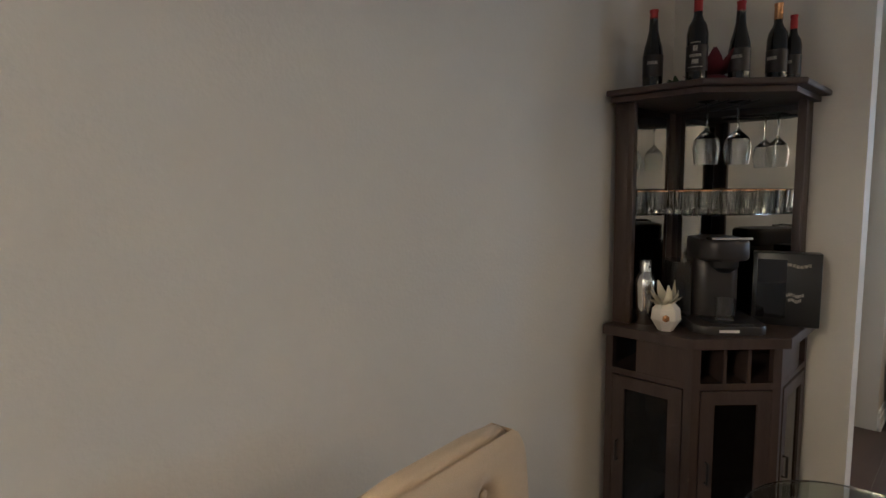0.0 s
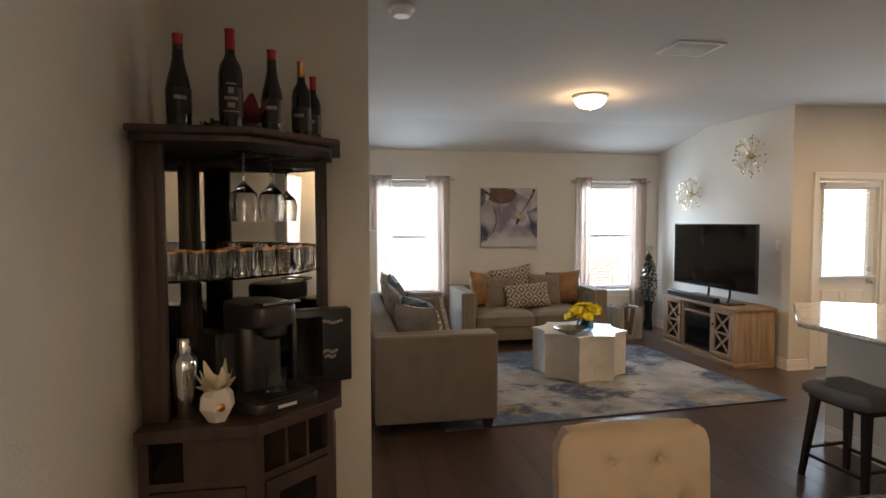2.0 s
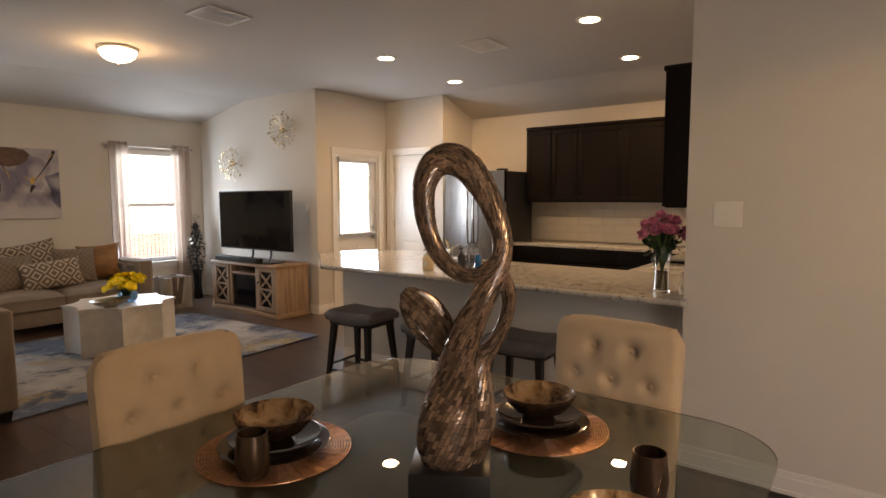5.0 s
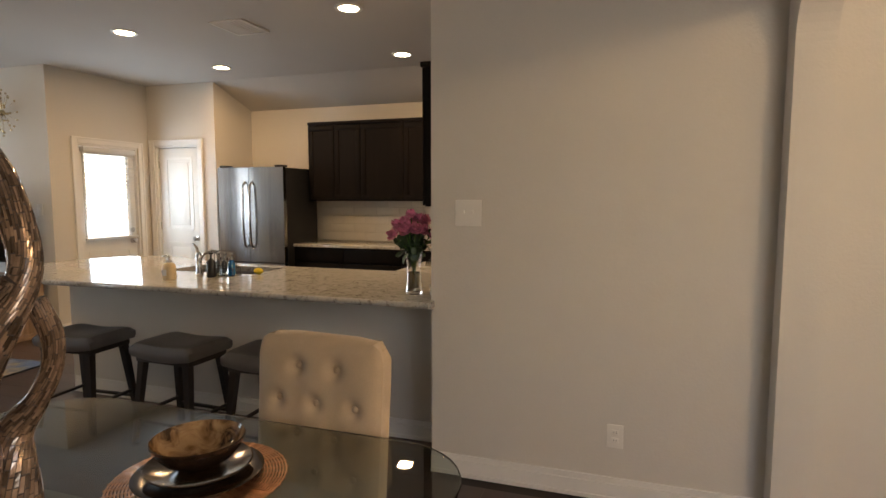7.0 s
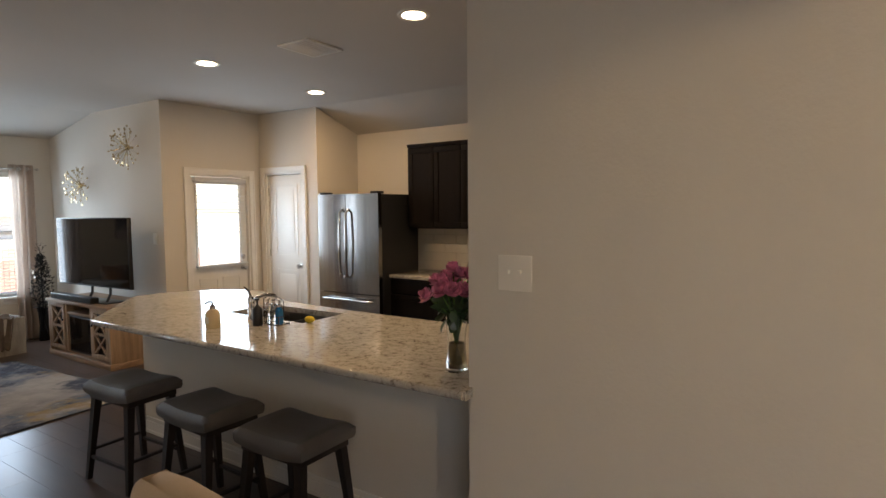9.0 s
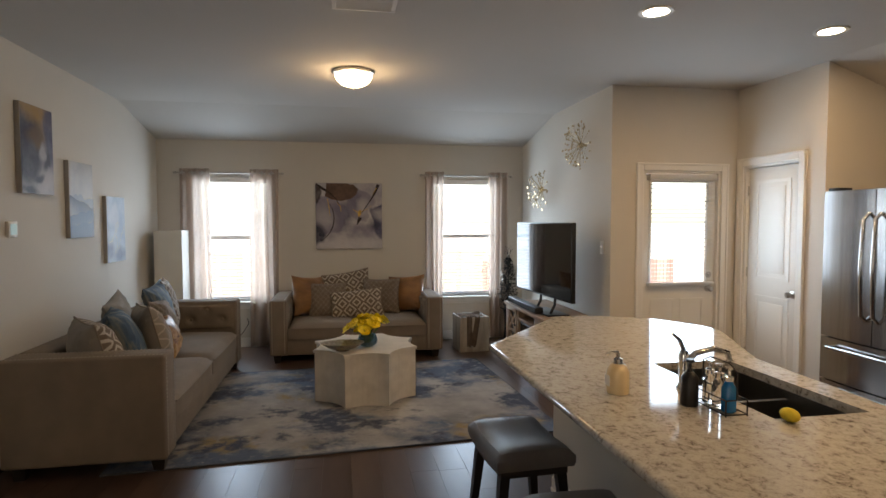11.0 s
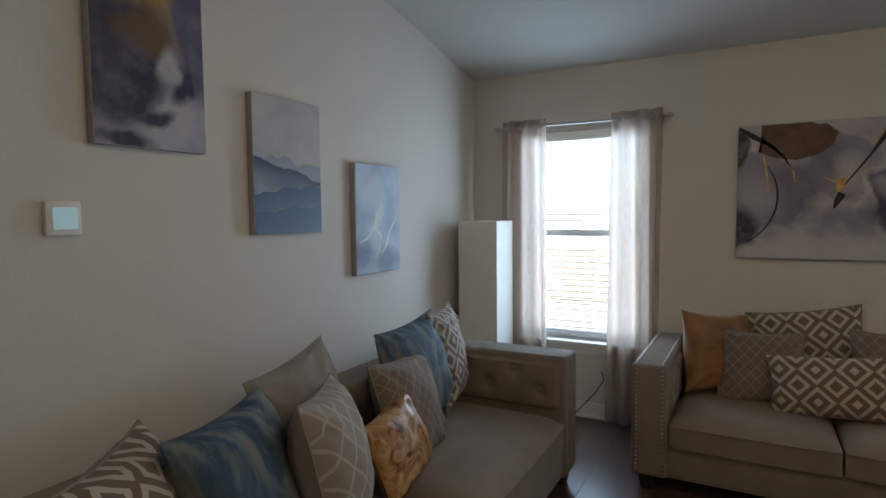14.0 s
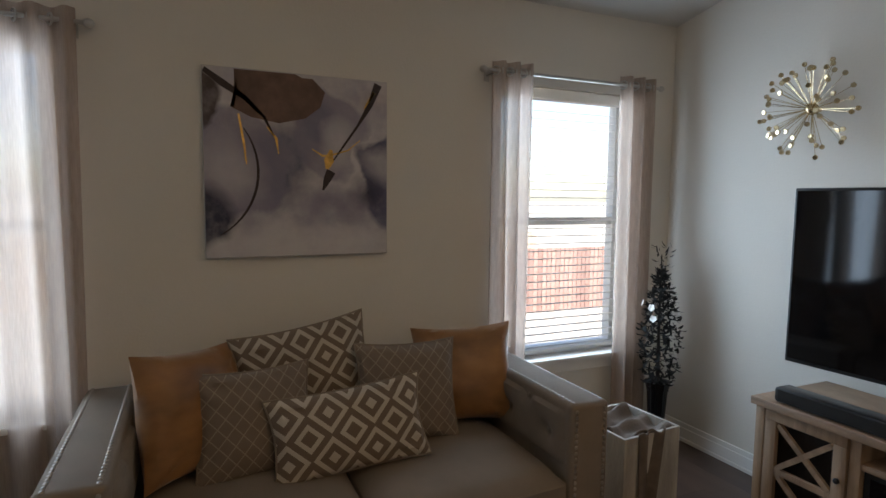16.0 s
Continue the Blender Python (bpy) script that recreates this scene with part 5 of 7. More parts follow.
# square paper floor lamp
PAPER = mat("white_lamp_fabric", (0.74, 0.72, 0.66), 0.8, vary=0.03, scale=5, bump=0.1)
fl = thing("floor_lamp", "tall square white fabric floor lamp, unlit", "floor lamp", pose(7.68, 0.36, 0))
bm = B()
sq = [(-0.15, -0.15), (0.15, -0.15), (0.15, 0.15), (-0.15, 0.15)]
prism(bm, sq, 0.04, 1.465, 0.004)
part("shade", bm, PAPER, fl, "white fabric shade", True)
for x in (-0.145, 0.145):
    for y in (-0.145, 0.145):
        quick("post", fl, BLACK, x - 0.006, x + 0.006, y - 0.006, y + 0.006, 0.0, 0.04)
quick("base", fl, DARKWOOD, -0.15, 0.15, -0.15, 0.15, 0.02, 0.038)

# corner plant: dark artificial tree in a tall pot
DARKLEAF = mat("dark_needles", (0.012, 0.013, 0.013), 0.7, vary=0.4, scale=20, per_island=0.3)
pl = thing("corner_plant", "slim dark artificial plant with white blooms in a tall black pot", "plant", pose(7.77, -3.74, 0))
bm = B()
lathe(bm, [(0.06, 0), (0.065, 0.02), (0.05, 0.2), (0.06, 0.36), (0.075, 0.42), (0.06, 0.42)], 20)
part("pot", bm, DARKGLASS, pl, "tall glossy black pot", True)
rnd = random.Random(9)
bm = B()
for k in range(620):
    z = 0.36 + 0.72 * rnd.random() ** 0.9
    r = 0.115 * math.sin(min(1.0, (z - 0.30) / 0.30) * 1.57) * min(1.0, (1.16 - z) / 0.42) + 0.012 * noise.noise(Vector((z * 14, k * 0.1, 2)))
    a = rnd.uniform(0, 6.28)
    rr = max(0.004, r) * rnd.random() ** 0.4
    c = Vector((rr * math.cos(a), rr * math.sin(a), z))
    petal(bm, c, (math.cos(a) * 0.5, math.sin(a) * 0.5, 0.8), rnd.uniform(0.03, 0.06), 0.017, rnd.uniform(0.2, 0.7), rnd.uniform(0, 6.28), 4)
for k in range(5):
    a = k * 1.3
    for q in range(9):
        petal(bm, (0.012 * q * math.cos(a) * 0.5, 0.012 * q * math.sin(a) * 0.5, 1.0 + 0.028 * q), (math.cos(a), math.sin(a), 1.5), 0.035, 0.008, 0.8, q * 2.4, 4)
part("foliage", bm, DARKLEAF, pl, "dark needle-like foliage")
bm = B()
tube(bm, [(0, 0, 0.4), (0.01, 0, 0.8), (0, 0.01, 1.18)], [0.012, 0.008, 0.003], 6)
part("stem", bm, DARKWOOD, pl)
for k in range(7):
    a, z = rnd.uniform(0, 6.28), rnd.uniform(0.5, 0.98)
    bm = B()
    for q in range(5):
        petal(bm, (0.10 * math.cos(a), 0.10 * math.sin(a), z), (math.cos(a), math.sin(a), 0.3), 0.025, 0.02, 0.2, q * 1.257, 4)
    part("bloom", bm, TRIM, pl, "small white bloom")

# crate with a throw
CRATE = mat("whitewashed_wood", (0.36, 0.33, 0.29), 0.7, vary=0.25, scale=5, stretch=(3, 3, 0.5), fine=0.2, fine_scale=60)
THROW = mat("taupe_throw", (0.13, 0.10, 0.08), 0.95, vary=0.25, scale=14, bump=0.6, bump_scale=120)
cr = thing("storage_crate", "white open cube crate beside the loveseat", "crate", pose(7.38, -3.14, 0, 0, 0, 4))
for q, nm in (((-0.18, 0.18, -0.18, -0.165), "side"), ((-0.18, 0.18, 0.165, 0.18), "side"), ((-0.18, -0.165, -0.165, 0.165), "side"), ((0.165, 0.18, -0.165, 0.165), "side")):
    quick(nm, cr, CRATE, *q, 0.0, 0.42, 0.002)
quick("bottom", cr, CRATE, -0.165, 0.165, -0.165, 0.165, 0.0, 0.015)
bm = B()


def folded(u, v):
    x, y = -0.16 + 0.32 * u, -0.155 + 0.31 * v
    return (x, y, 0.40 + 0.035 * noise.noise(Vector((x * 18, y * 9, 1))) + 0.02 * math.sin(u * 15 + 3 * v))


grid(bm, 30, 30, folded)
th = solo("throw_blanket", bm, THROW, "crumpled taupe throw spilling out of the crate", "blanket", pose(7.38, -3.14, 0, 0, 0, 4), smooth=True)
bm = B()


def fall(u, v):
    x = -0.186 - 0.012 * math.sin(u * 9) - 0.01 * v
    return (x, 0.10 - 0.17 * u * (1 - 0.35 * v), 0.43 - 0.36 * v + 0.01 * math.sin(u * 14))


grid(bm, 20, 14, fall)
o = part("hanging_end", bm, THROW, th, "", True)
md = o.modifiers.new("thickness", "SOLIDIFY")
md.thickness = 0.008
md = th.modifiers.new("thickness", "SOLIDIFY")
md.thickness = 0.012

# cord beside the window outlet
bm = B()
tube(bm, [(7.985, -0.42, 0.36), (7.97, -0.44, 0.30), (7.94, -0.38, 0.20), (7.86, -0.25, 0.05), (7.80, -0.1, 0.01), (7.78, 0.15, 0.01)], 0.004, 6)
solo("power_cord", bm, BLACK, "thin black lamp cord running down to the floor", "power cord", smooth=True)

# ---- kitchen ----
GRANITE = blotched("cream_granite", [(0.33, (0.035, 0.03, 0.03)), (0.40, (0.20, 0.17, 0.15)), (0.46, (0.42, 0.40, 0.36)), (0.58, (0.56, 0.54, 0.50)), (0.70, (0.33, 0.31, 0.29))], 30.0, 0.07, 0.3, 10, bump=0, grit=0.82)
ESPRESSO = mat("espresso_cabinet", (0.006, 0.004, 0.0035), 0.62, vary=0.3, scale=4, stretch=(4, 4, 0.4), fine=0.2, fine_scale=60)
ESPRESSO.node_tree.nodes["Principled BSDF"].inputs["Specular IOR Level"].default_value = 0.18
STEEL = mat("brushed_steel", (0.40, 0.395, 0.39), 0.2, 1.0, vary=0.10, scale=30, stretch=(1, 1, 0.02), bump=0.5, bump_scale=9)
BLACKSIDE = mat("black_textured_steel", (0.02, 0.02, 0.021), 0.45, vary=0.1, bump=0.2, bump_scale=400)
TILE = mat("white_glazed_tile", (0.72, 0.69, 0.63), 0.15, vary=0.03, per_object=0.04)
GROUT = mat("pale_grout", (0.55, 0.52, 0.47), 0.9)
SINKSTEEL = mat("sink_steel", (0.28, 0.28, 0.28), 0.3, 1.0, vary=0.1)

# bar: painted knee wall, stone top with a cut-out for the sink
bm = B()
box(bm, 0.71, 3.72, -2.92, -2.80, 0, 0.885)
structure("wall_bar", bm, WALL, "greige painted knee wall under the bar", "wall")
bar = thing("bar_counter", "polished cream and brown granite bar top", "countertop")
SX0, SX1, SY0, SY1 = 2.24, 2.98, -3.36, -2.99
bm = B()
zz = (0.885, 0.92)


def slab(pts):
    prism(bm, pts, *zz)


slab([(0.712, -2.39), (0.712, -3.47), (SX0, -3.47), (SX0, -2.378)][::1])
slab([(SX0, -2.378), (SX0, SY1), (SX1, SY1), (SX1, -2.372)])
slab([(SX0, SY0), (SX0, -3.47), (SX1, -3.52), (SX1, SY0)])
slab([(SX1, -2.372), (SX1, -3.52), (3.62, -3.80), (3.78, -3.80), (4.06, -3.64), (4.27, -3.28), (4.27, -3.02), (3.50, -2.368)])
part("stone_top", bm, GRANITE, bar)
bm = B()
tube(bm, [(0.72, -2.39, 0.9025), (2.2, -2.378, 0.9025), (3.50, -2.368, 0.9025), (4.27, -3.02, 0.9025), (4.27, -3.28, 0.9025), (4.06, -3.64, 0.9025)], 0.0178, 10)
part("rounded_edge", bm, GRANITE, bar, "", True)
bm = B()
for q in ((SX0 - 0.01, SX1 + 0.01, SY0 - 0.01, SY1 + 0.01, 0.68, 0.685), (SX0 - 0.012, SX0, SY0 - 0.01, SY1 + 0.01, 0.685, 0.884), (SX1, SX1 + 0.012, SY0 - 0.01, SY1 + 0.01, 0.685, 0.884), (SX0, SX1, SY0 - 0.012, SY0, 0.685, 0.884), (SX0, SX1, SY1, SY1 + 0.012, 0.685, 0.884), ((SX0 + SX1) / 2 - 0.01, (SX0 + SX1) / 2 + 0.01, SY0, SY1, 0.685, 0.85)):
    box(bm, *q)
sink = solo("kitchen_sink", bm, SINKSTEEL, "double-bowl dark steel sink under the granite", "sink")
bc = thing("bar_cabinet", "espresso base cabinets on the kitchen side of the bar", "cabinet")
quick("body", bc, ESPRESSO, 0.72, SX0 - 0.03, -3.42, -2.925, 0.0, 0.884)
quick("body", bc, ESPRESSO, SX1 + 0.03, 3.70, -3.42, -2.925, 0.0, 0.884)
quick("front", bc, ESPRESSO, SX0 - 0.03, SX1 + 0.03, -3.42, -3.40, 0.0, 0.86)
quick("end_panel", bc, WALL, 3.70, 3.72, -3.42, -2.925, 0.0, 0.884)

fa = thing("faucet", "chrome single-lever kitchen faucet", "faucet", pose(2.61, -2.90, 0.92))
bm = B()
lathe(bm, [(0.027, 0), (0.027, 0.01), (0.02, 0.02), (0.019, 0.10), (0.022, 0.13), (0.012, 0.15)], 18)
part("body", bm, CHROME, fa, "", True)
bm = B()
tube(bm, [(0, 0, 0.09), (0, -0.05, 0.135), (0, -0.13, 0.15), (0, -0.19, 0.13), (0, -0.20, 0.10)], 0.012, 10)
part("spout", bm, CHROME, fa, "", True)
bm = B()
tube(bm, [(0, 0, 0.145), (0.0, 0.02, 0.19), (0.0, 0.05, 0.215)], [0.01, 0.008, 0.006], 8)
part("lever", bm, CHROME, fa, "", True)

SOAPY = mat("cream_lotion", (0.75, 0.60, 0.36), 0.3, vary=0.05)
AQUA = mat("blue_dish_soap", (0.01, 0.16, 0.42), 0.08, vary=0.05, coat=0.5)
so = thing("soap_dispenser", "cream-filled glass soap pump with a chrome top", "soap dispenser", pose(2.60, -2.62, 0.92))
bm = B()
lathe(bm, [(0.04, 0), (0.042, 0.005), (0.042, 0.085), (0.03, 0.105), (0.016, 0.112)], 20)
part("bottle", bm, SOAPY, so, "", True)
bm = B()
lathe(bm, [(0.017, 0.112), (0.017, 0.13), (0.007, 0.135), (0.007, 0.155)], 14)
tube(bm, [(0, 0, 0.155), (0.0, 0.03, 0.158), (0, 0.05, 0.148)], 0.006, 8)
part("pump", bm, CHROME, so, "", True)
quick("label", so, TRIM, -0.018, 0.018, 0.0415, 0.0435, 0.03, 0.07)
ca = thing("soap_caddy", "black wire sink caddy holding soap bottles", "sink caddy", pose(2.37, -2.88, 0.92))
bm = B()
for z in (0.006, 0.055):
    tube(bm, [(-0.09, -0.04, z), (0.09, -0.04, z), (0.09, 0.04, z), (-0.09, 0.04, z)], 0.0025, 6, True)
for x in (-0.09, 0.0, 0.09):
    for y in (-0.04, 0.04):
        tube(bm, [(x, y, 0), (x, y, 0.056)], 0.0025, 6)
tube(bm, [(-0.09, 0, 0.055), (-0.09, 0, 0.15), (-0.05, 0, 0.17), (0.05, 0, 0.17), (0.09, 0, 0.15), (0.09, 0, 0.055)], 0.0025, 6)
part("wire_frame", bm, BLACK, ca)


def bottle(name, label, m, prof, material, cap=None, capprof=None):
    t = thing(name, label, "bottle", m)
    bm = B()
    lathe(bm, prof, 20)
    part("body", bm, material, t, "", True)
    if cap:
        bm = B()
        lathe(bm, capprof, 14)
        part("cap", bm, cap, t, "", True)
    return t


PUMP = [(0.016, 0.105), (0.016, 0.12), (0.006, 0.124), (0.006, 0.14), (0.014, 0.145), (0.014, 0.152)]
for x, mt_, lb in ((-0.05, AQUA, "blue dish soap bottle with a chrome pump in the caddy"), (0.0, GLASS, "clear glass soap bottle with a chrome pump in the caddy"), (0.052, GLASS, "clear glass soap bottle with a chrome pump beside the faucet")):
    bottle("soap_bottle", lb, pose(2.37 + x, -2.88, 0.925), [(0.02, 0), (0.024, 0.004), (0.024, 0.08), (0.015, 0.098), (0.013, 0.105)], mt_, CHROME, PUMP)
bottle("soap_bottle", "black pump bottle standing by the sink", pose(2.42, -2.80, 0.92), [(0.028, 0), (0.03, 0.004), (0.03, 0.1), (0.018, 0.115), (0.014, 0.12)], BLACK, BLACK, [(0.012, 0.12), (0.006, 0.13), (0.006, 0.15), (0.016, 0.155), (0.014, 0.165)])
bm = B()
ball(bm, 0, 0, 0.022, 0.036, 0.026, 0.022)
solo("sponge", bm, mat("yellow_sponge", (0.75, 0.58, 0.05), 0.9, bump=0.6, bump_scale=150), "small yellow sponge at the sink's edge", "sponge", pose(2.21, -3.02, 0.92), smooth=True)

# refrigerator
fr_ = thing("refrigerator", "stainless french-door refrigerator with black sides", "refrigerator", pose(3.43, -5.85, 0))
FW = 0.88
quick("cabinet", fr_, BLACKSIDE, 0.0, FW, 0.0, 0.64, 0.02, 1.78, 0.006)
for x0, x1 in ((0.003, FW / 2 - 0.003), (FW / 2 + 0.003, FW - 0.003)):
    bm = B()
    n = 12
    out = [(x0 + (x1 - x0) * k / n, 0.70 + 0.022 * math.sin(math.pi * (x0 + (x1 - x0) * k / n) / FW)) for k in range(n + 1)]
    prism(bm, [(x0, 0.645), (x1, 0.645)] + out[::-1], 0.715, 1.785)
    dd = part("door", bm, STEEL, fr_, "brushed stainless door", True)
    hx = FW / 2 + (-0.045 if x0 < FW / 4 else 0.045)
    bm = B()
    tube(bm, [(hx, 0.725, 0.88), (hx, 0.77, 0.92), (hx, 0.785, 1.25), (hx, 0.77, 1.58), (hx, 0.725, 1.62)], 0.013, 10)
    part("handle", bm, CHROME, dd, "curved chrome handle", True)
for z0, z1 in ((0.06, 0.385), (0.395, 0.705)):
    bm = B()
    n = 16
    out = [(0.003 + (FW - 0.006) * k / n, 0.70 + 0.022 * math.sin(math.pi * k / n)) for k in range(n + 1)]
    prism(bm, [(0.003, 0.645), (FW - 0.003, 0.645)] + out[::-1], z0, z1)
    dd = part("drawer", bm, STEEL, fr_, "brushed stainless freezer drawer", True)
    bm = B()
    tube(bm, [(0.09, 0.705, z1 - 0.07), (0.12, 0.765, z1 - 0.06), (FW - 0.12, 0.765, z1 - 0.06), (FW - 0.09, 0.705, z1 - 0.07)], 0.012, 10)
    part("handle", bm, CHROME, dd, "", True)
for x in (0.07, FW - 0.07):
    quick("hinge_cover", fr_, BLACK, x - 0.05, x + 0.05, 0.58, 0.69, 1.785, 1.81, 0.006)
for x in (0.05, FW - 0.05):
    quick("foot", fr_, BLACK, x - 0.02, x + 0.02, 0.05, 0.6, 0.0, 0.02)


def shaker_door(parent, m, w, h, handle=None):
    """A recessed-panel door facing -y, its lower left corner at m."""
    d = new("door")
    d.parent = parent
    d.matrix_basis = m
    e = 0.06
    quick("panel", d, ESPRESSO, e - 0.004, w - e + 0.004, -0.012, -0.004, e - 0.004, h - e + 0.004)
    for q in ((0.0, w, 0.0, e), (0.0, w, h - e, h), (0.0, e, e, h - e), (w - e, w, e, h - e)):
        quick("frame_rail", d, ESPRESSO, q[0], q[1], -0.02, 0.0, q[2], q[3], 0.002)
    return d


# upper cabinets along the back wall, then along the side wall; doors face the room
xs = [3.40, 2.72, 2.19, 1.66, 1.105]
for k in range(4):
    x1, x0 = xs[k], xs[k + 1]
    c = thing("upper_cabinet", "dark espresso wall cabinet with recessed-panel doors", "cabinet", pose(0, -5.645, 1.405), "kitchen wall cabinets")
    quick("body", c, ESPRESSO, x0 + 0.002, x1 - 0.002, -0.312, -0.001, 0.0, 0.90)
    n = 2 if k == 0 else 1
    w = (x1 - x0) / n
    for q in range(n):
        shaker_door(c, pose(x0 + w * (q + 1) - 0.003, 0.0, 0.008, 0, 0, 180), w - 0.006, 0.865)
    quick("crown", c, ESPRESSO, x0, x1, -0.31, 0.035, 0.88, 0.915, 0.006)
ys = [-3.31, -3.85, -4.39, -5.15]
for k in range(3):
    y1, y0 = ys[k], ys[k + 1]
    c = thing("upper_cabinet", "dark espresso wall cabinet on the kitchen side wall", "cabinet", pose(1.08, 0, 1.39 if k < 2 else 1.75), "kitchen wall cabinets")
    hh = 0.94 if k < 2 else 0.58
    quick("body", c, ESPRESSO, -0.365, -0.001, y0 + 0.002, y1 - 0.002, 0.0, hh)
    shaker_door(c, pose(0.0, y0 + 0.003, 0.008, 0, 0, 90), y1 - y0 - 0.006, hh - 0.035)
    quick("crown", c, ESPRESSO, -0.36, 0.035, y0, y1, hh - 0.02, hh + 0.015, 0.006)
# base cabinets and worktops
for x0, x1 in ((2.80, 3.46), (2.10, 2.80), (1.38, 2.10)):
    c = thing("base_cabinet", "dark espresso base cabinet under the granite worktop", "cabinet", pose(0, -5.36, 0), "kitchen base cabinets")
    quick("body", c, ESPRESSO, x0 + 0.002, x1 - 0.002, -0.59, -0.001, 0.1, 0.882)
    quick("toe_kick", c, BLACK, x0 + 0.002, x1 - 0.002, -0.57, -0.07, 0.0, 0.1)
    dr = quick("drawer", c, ESPRESSO, x0 + 0.006, x1 - 0.006, 0.0, 0.02, 0.72, 0.865, 0.003)
    shaker_door(c, pose(x1 - 0.006, 0.001, 0.12, 0, 0, 180), x1 - x0 - 0.012, 0.585)
wt = thing("back_worktop", "cream granite worktop along the kitchen back wall", "countertop")
quick("stone_top", wt, GRANITE, 0.715, 3.47, -5.955, -5.315, 0.884, 0.92, 0.006)
wt = thing("side_worktop", "cream granite worktop joining the bar to the stove", "countertop")
quick("stone_top", wt, GRANITE, 0.715, 1.38, -4.10, -3.475, 0.884, 0.919, 0.004)
quick("stone_top", wt, GRANITE, 0.715, 1.38, -5.312, -4.87, 0.884, 0.919, 0.004)
for y0, y1 in ((-4.10, -3.48), (-5.31, -4.87)):
    c = thing("base_cabinet", "dark espresso base cabinet beside the stove", "cabinet", pose(1.34, 0, 0), "kitchen base cabinets")
    quick("body", c, ESPRESSO, -0.62, -0.001, y0 + 0.002, y1 - 0.002, 0.0, 0.882)
    shaker_door(c, pose(0.0, y0 + 0.004, 0.12, 0, 0, 90), y1 - y0 - 0.008, 0.745)
st = thing("stove", "black slide-in kitchen range with a glass cooktop", "stove", pose(0.72, -4.86, 0))
quick("body", st, BLACKSIDE, 0.0, 0.63, 0.0, 0.75, 0.0, 0.915, 0.004)
quick("cooktop", st, DARKGLASS, 0.0, 0.66, 0.0, 0.75, 0.915, 0.925, 0.003)
ov = quick("oven_door", st, DARKGLASS, 0.63, 0.66, 0.02, 0.73, 0.2, 0.72, 0.004)
bm = B()
tube(bm, [(0.70, 0.06, 0.68), (0.70, 0.69, 0.68)], 0.012, 10)
part("handle", bm, STEEL, ov, "", True)
quick("control_panel", st, STEEL, 0.0, 0.06, 0.0, 0.75, 0.925, 1.05, 0.004)
# whiteboard-like wall calendar behind the flowers
bm = B()
t = thing("wall_board", "white framed board on the kitchen side wall", "board", pose(0.73, -3.02, 1.22))
quick("board", t, TRIM, 0.0, 0.012, -0.26, 0.26, -0.27, 0.27, 0.002)
bm = B()
for q in ((-0.275, 0.275, 0.27, 0.285), (-0.275, 0.275, -0.285, -0.27), (-0.275, -0.26, -0.27, 0.27), (0.26, 0.275, -0.27, 0.27)):
    box(bm, 0.0, 0.018, q[0], q[1], q[2], q[3])
part("frame", bm, NICKEL, t, "grey metal frame")
# backsplash tiles on the back wall
bs = tagged(new("backsplash"), "white glazed subway-tile backsplash", "backsplash", kind="structure")
quick("grout_bed", bs, GROUT, 0.712, 3.42, -5.96, -5.955, 0.921, 1.405)
tl0 = None
tw, thh = 0.302, 0.0985
for r in range(5):
    x = 0.716 - (0.151 if r % 2 else 0.0)
    while x < 3.42:
        a, b = max(x, 0.716), min(x + tw - 0.003, 3.418)
        if b - a > 0.02:
            full = abs((b - a) - (tw - 0.003)) < 1e-4
            if full and tl0 is not None:
                ob = new("tile", tl0)
                ob.parent = bs
                ob.matrix_basis = pose(a, 0, 0.924 + r * (thh + 0.003))
            else:
                bm = B()
                box(bm, 0, b - a, -5.955, -5.948, 0, thh, 0.002, 1)
                ob = part("tile", bm, TILE, bs, m=pose(a, 0, 0.924 + r * (thh + 0.003)))
                if full:
                    tl0 = ob.data
        x += tw

# pink flowers in a glass vase on the bar
PINK = mat("pink_petal", (0.52, 0.17, 0.29), 0.6, vary=0.3, scale=30, per_island=0.35)
LEAFG = mat("dark_green_leaf", (0.03, 0.06, 0.025), 0.5, vary=0.3, scale=20, per_island=0.3)
pv = thing("flower_vase", "pink peonies in a tall clear glass vase on the bar", "flower vase", pose(0.894, -2.622, 0.92))
bm = B()
lathe(bm, [(0.045, 0.0), (0.048, 0.006), (0.04, 0.08), (0.038, 0.14), (0.05, 0.235), (0.047, 0.235), (0.035, 0.14), (0.037, 0.08), (0.04, 0.015), (0.0, 0.012)], 28, cap=False)
part("vase", bm, GLASS, pv, "clear waisted glass vase", True)
bm = B()
lathe(bm, [(0.0, 0.014), (0.039, 0.016), (0.036, 0.08), (0.034, 0.12), (0.0, 0.121)], 24, cap=False)
part("water", bm, mat("tea_water", (0.30, 0.24, 0.12), 0.05, transmission=0.7, vary=0.05), pv, "", True)
rnd = random.Random(21)
sm = B()
lf = B()
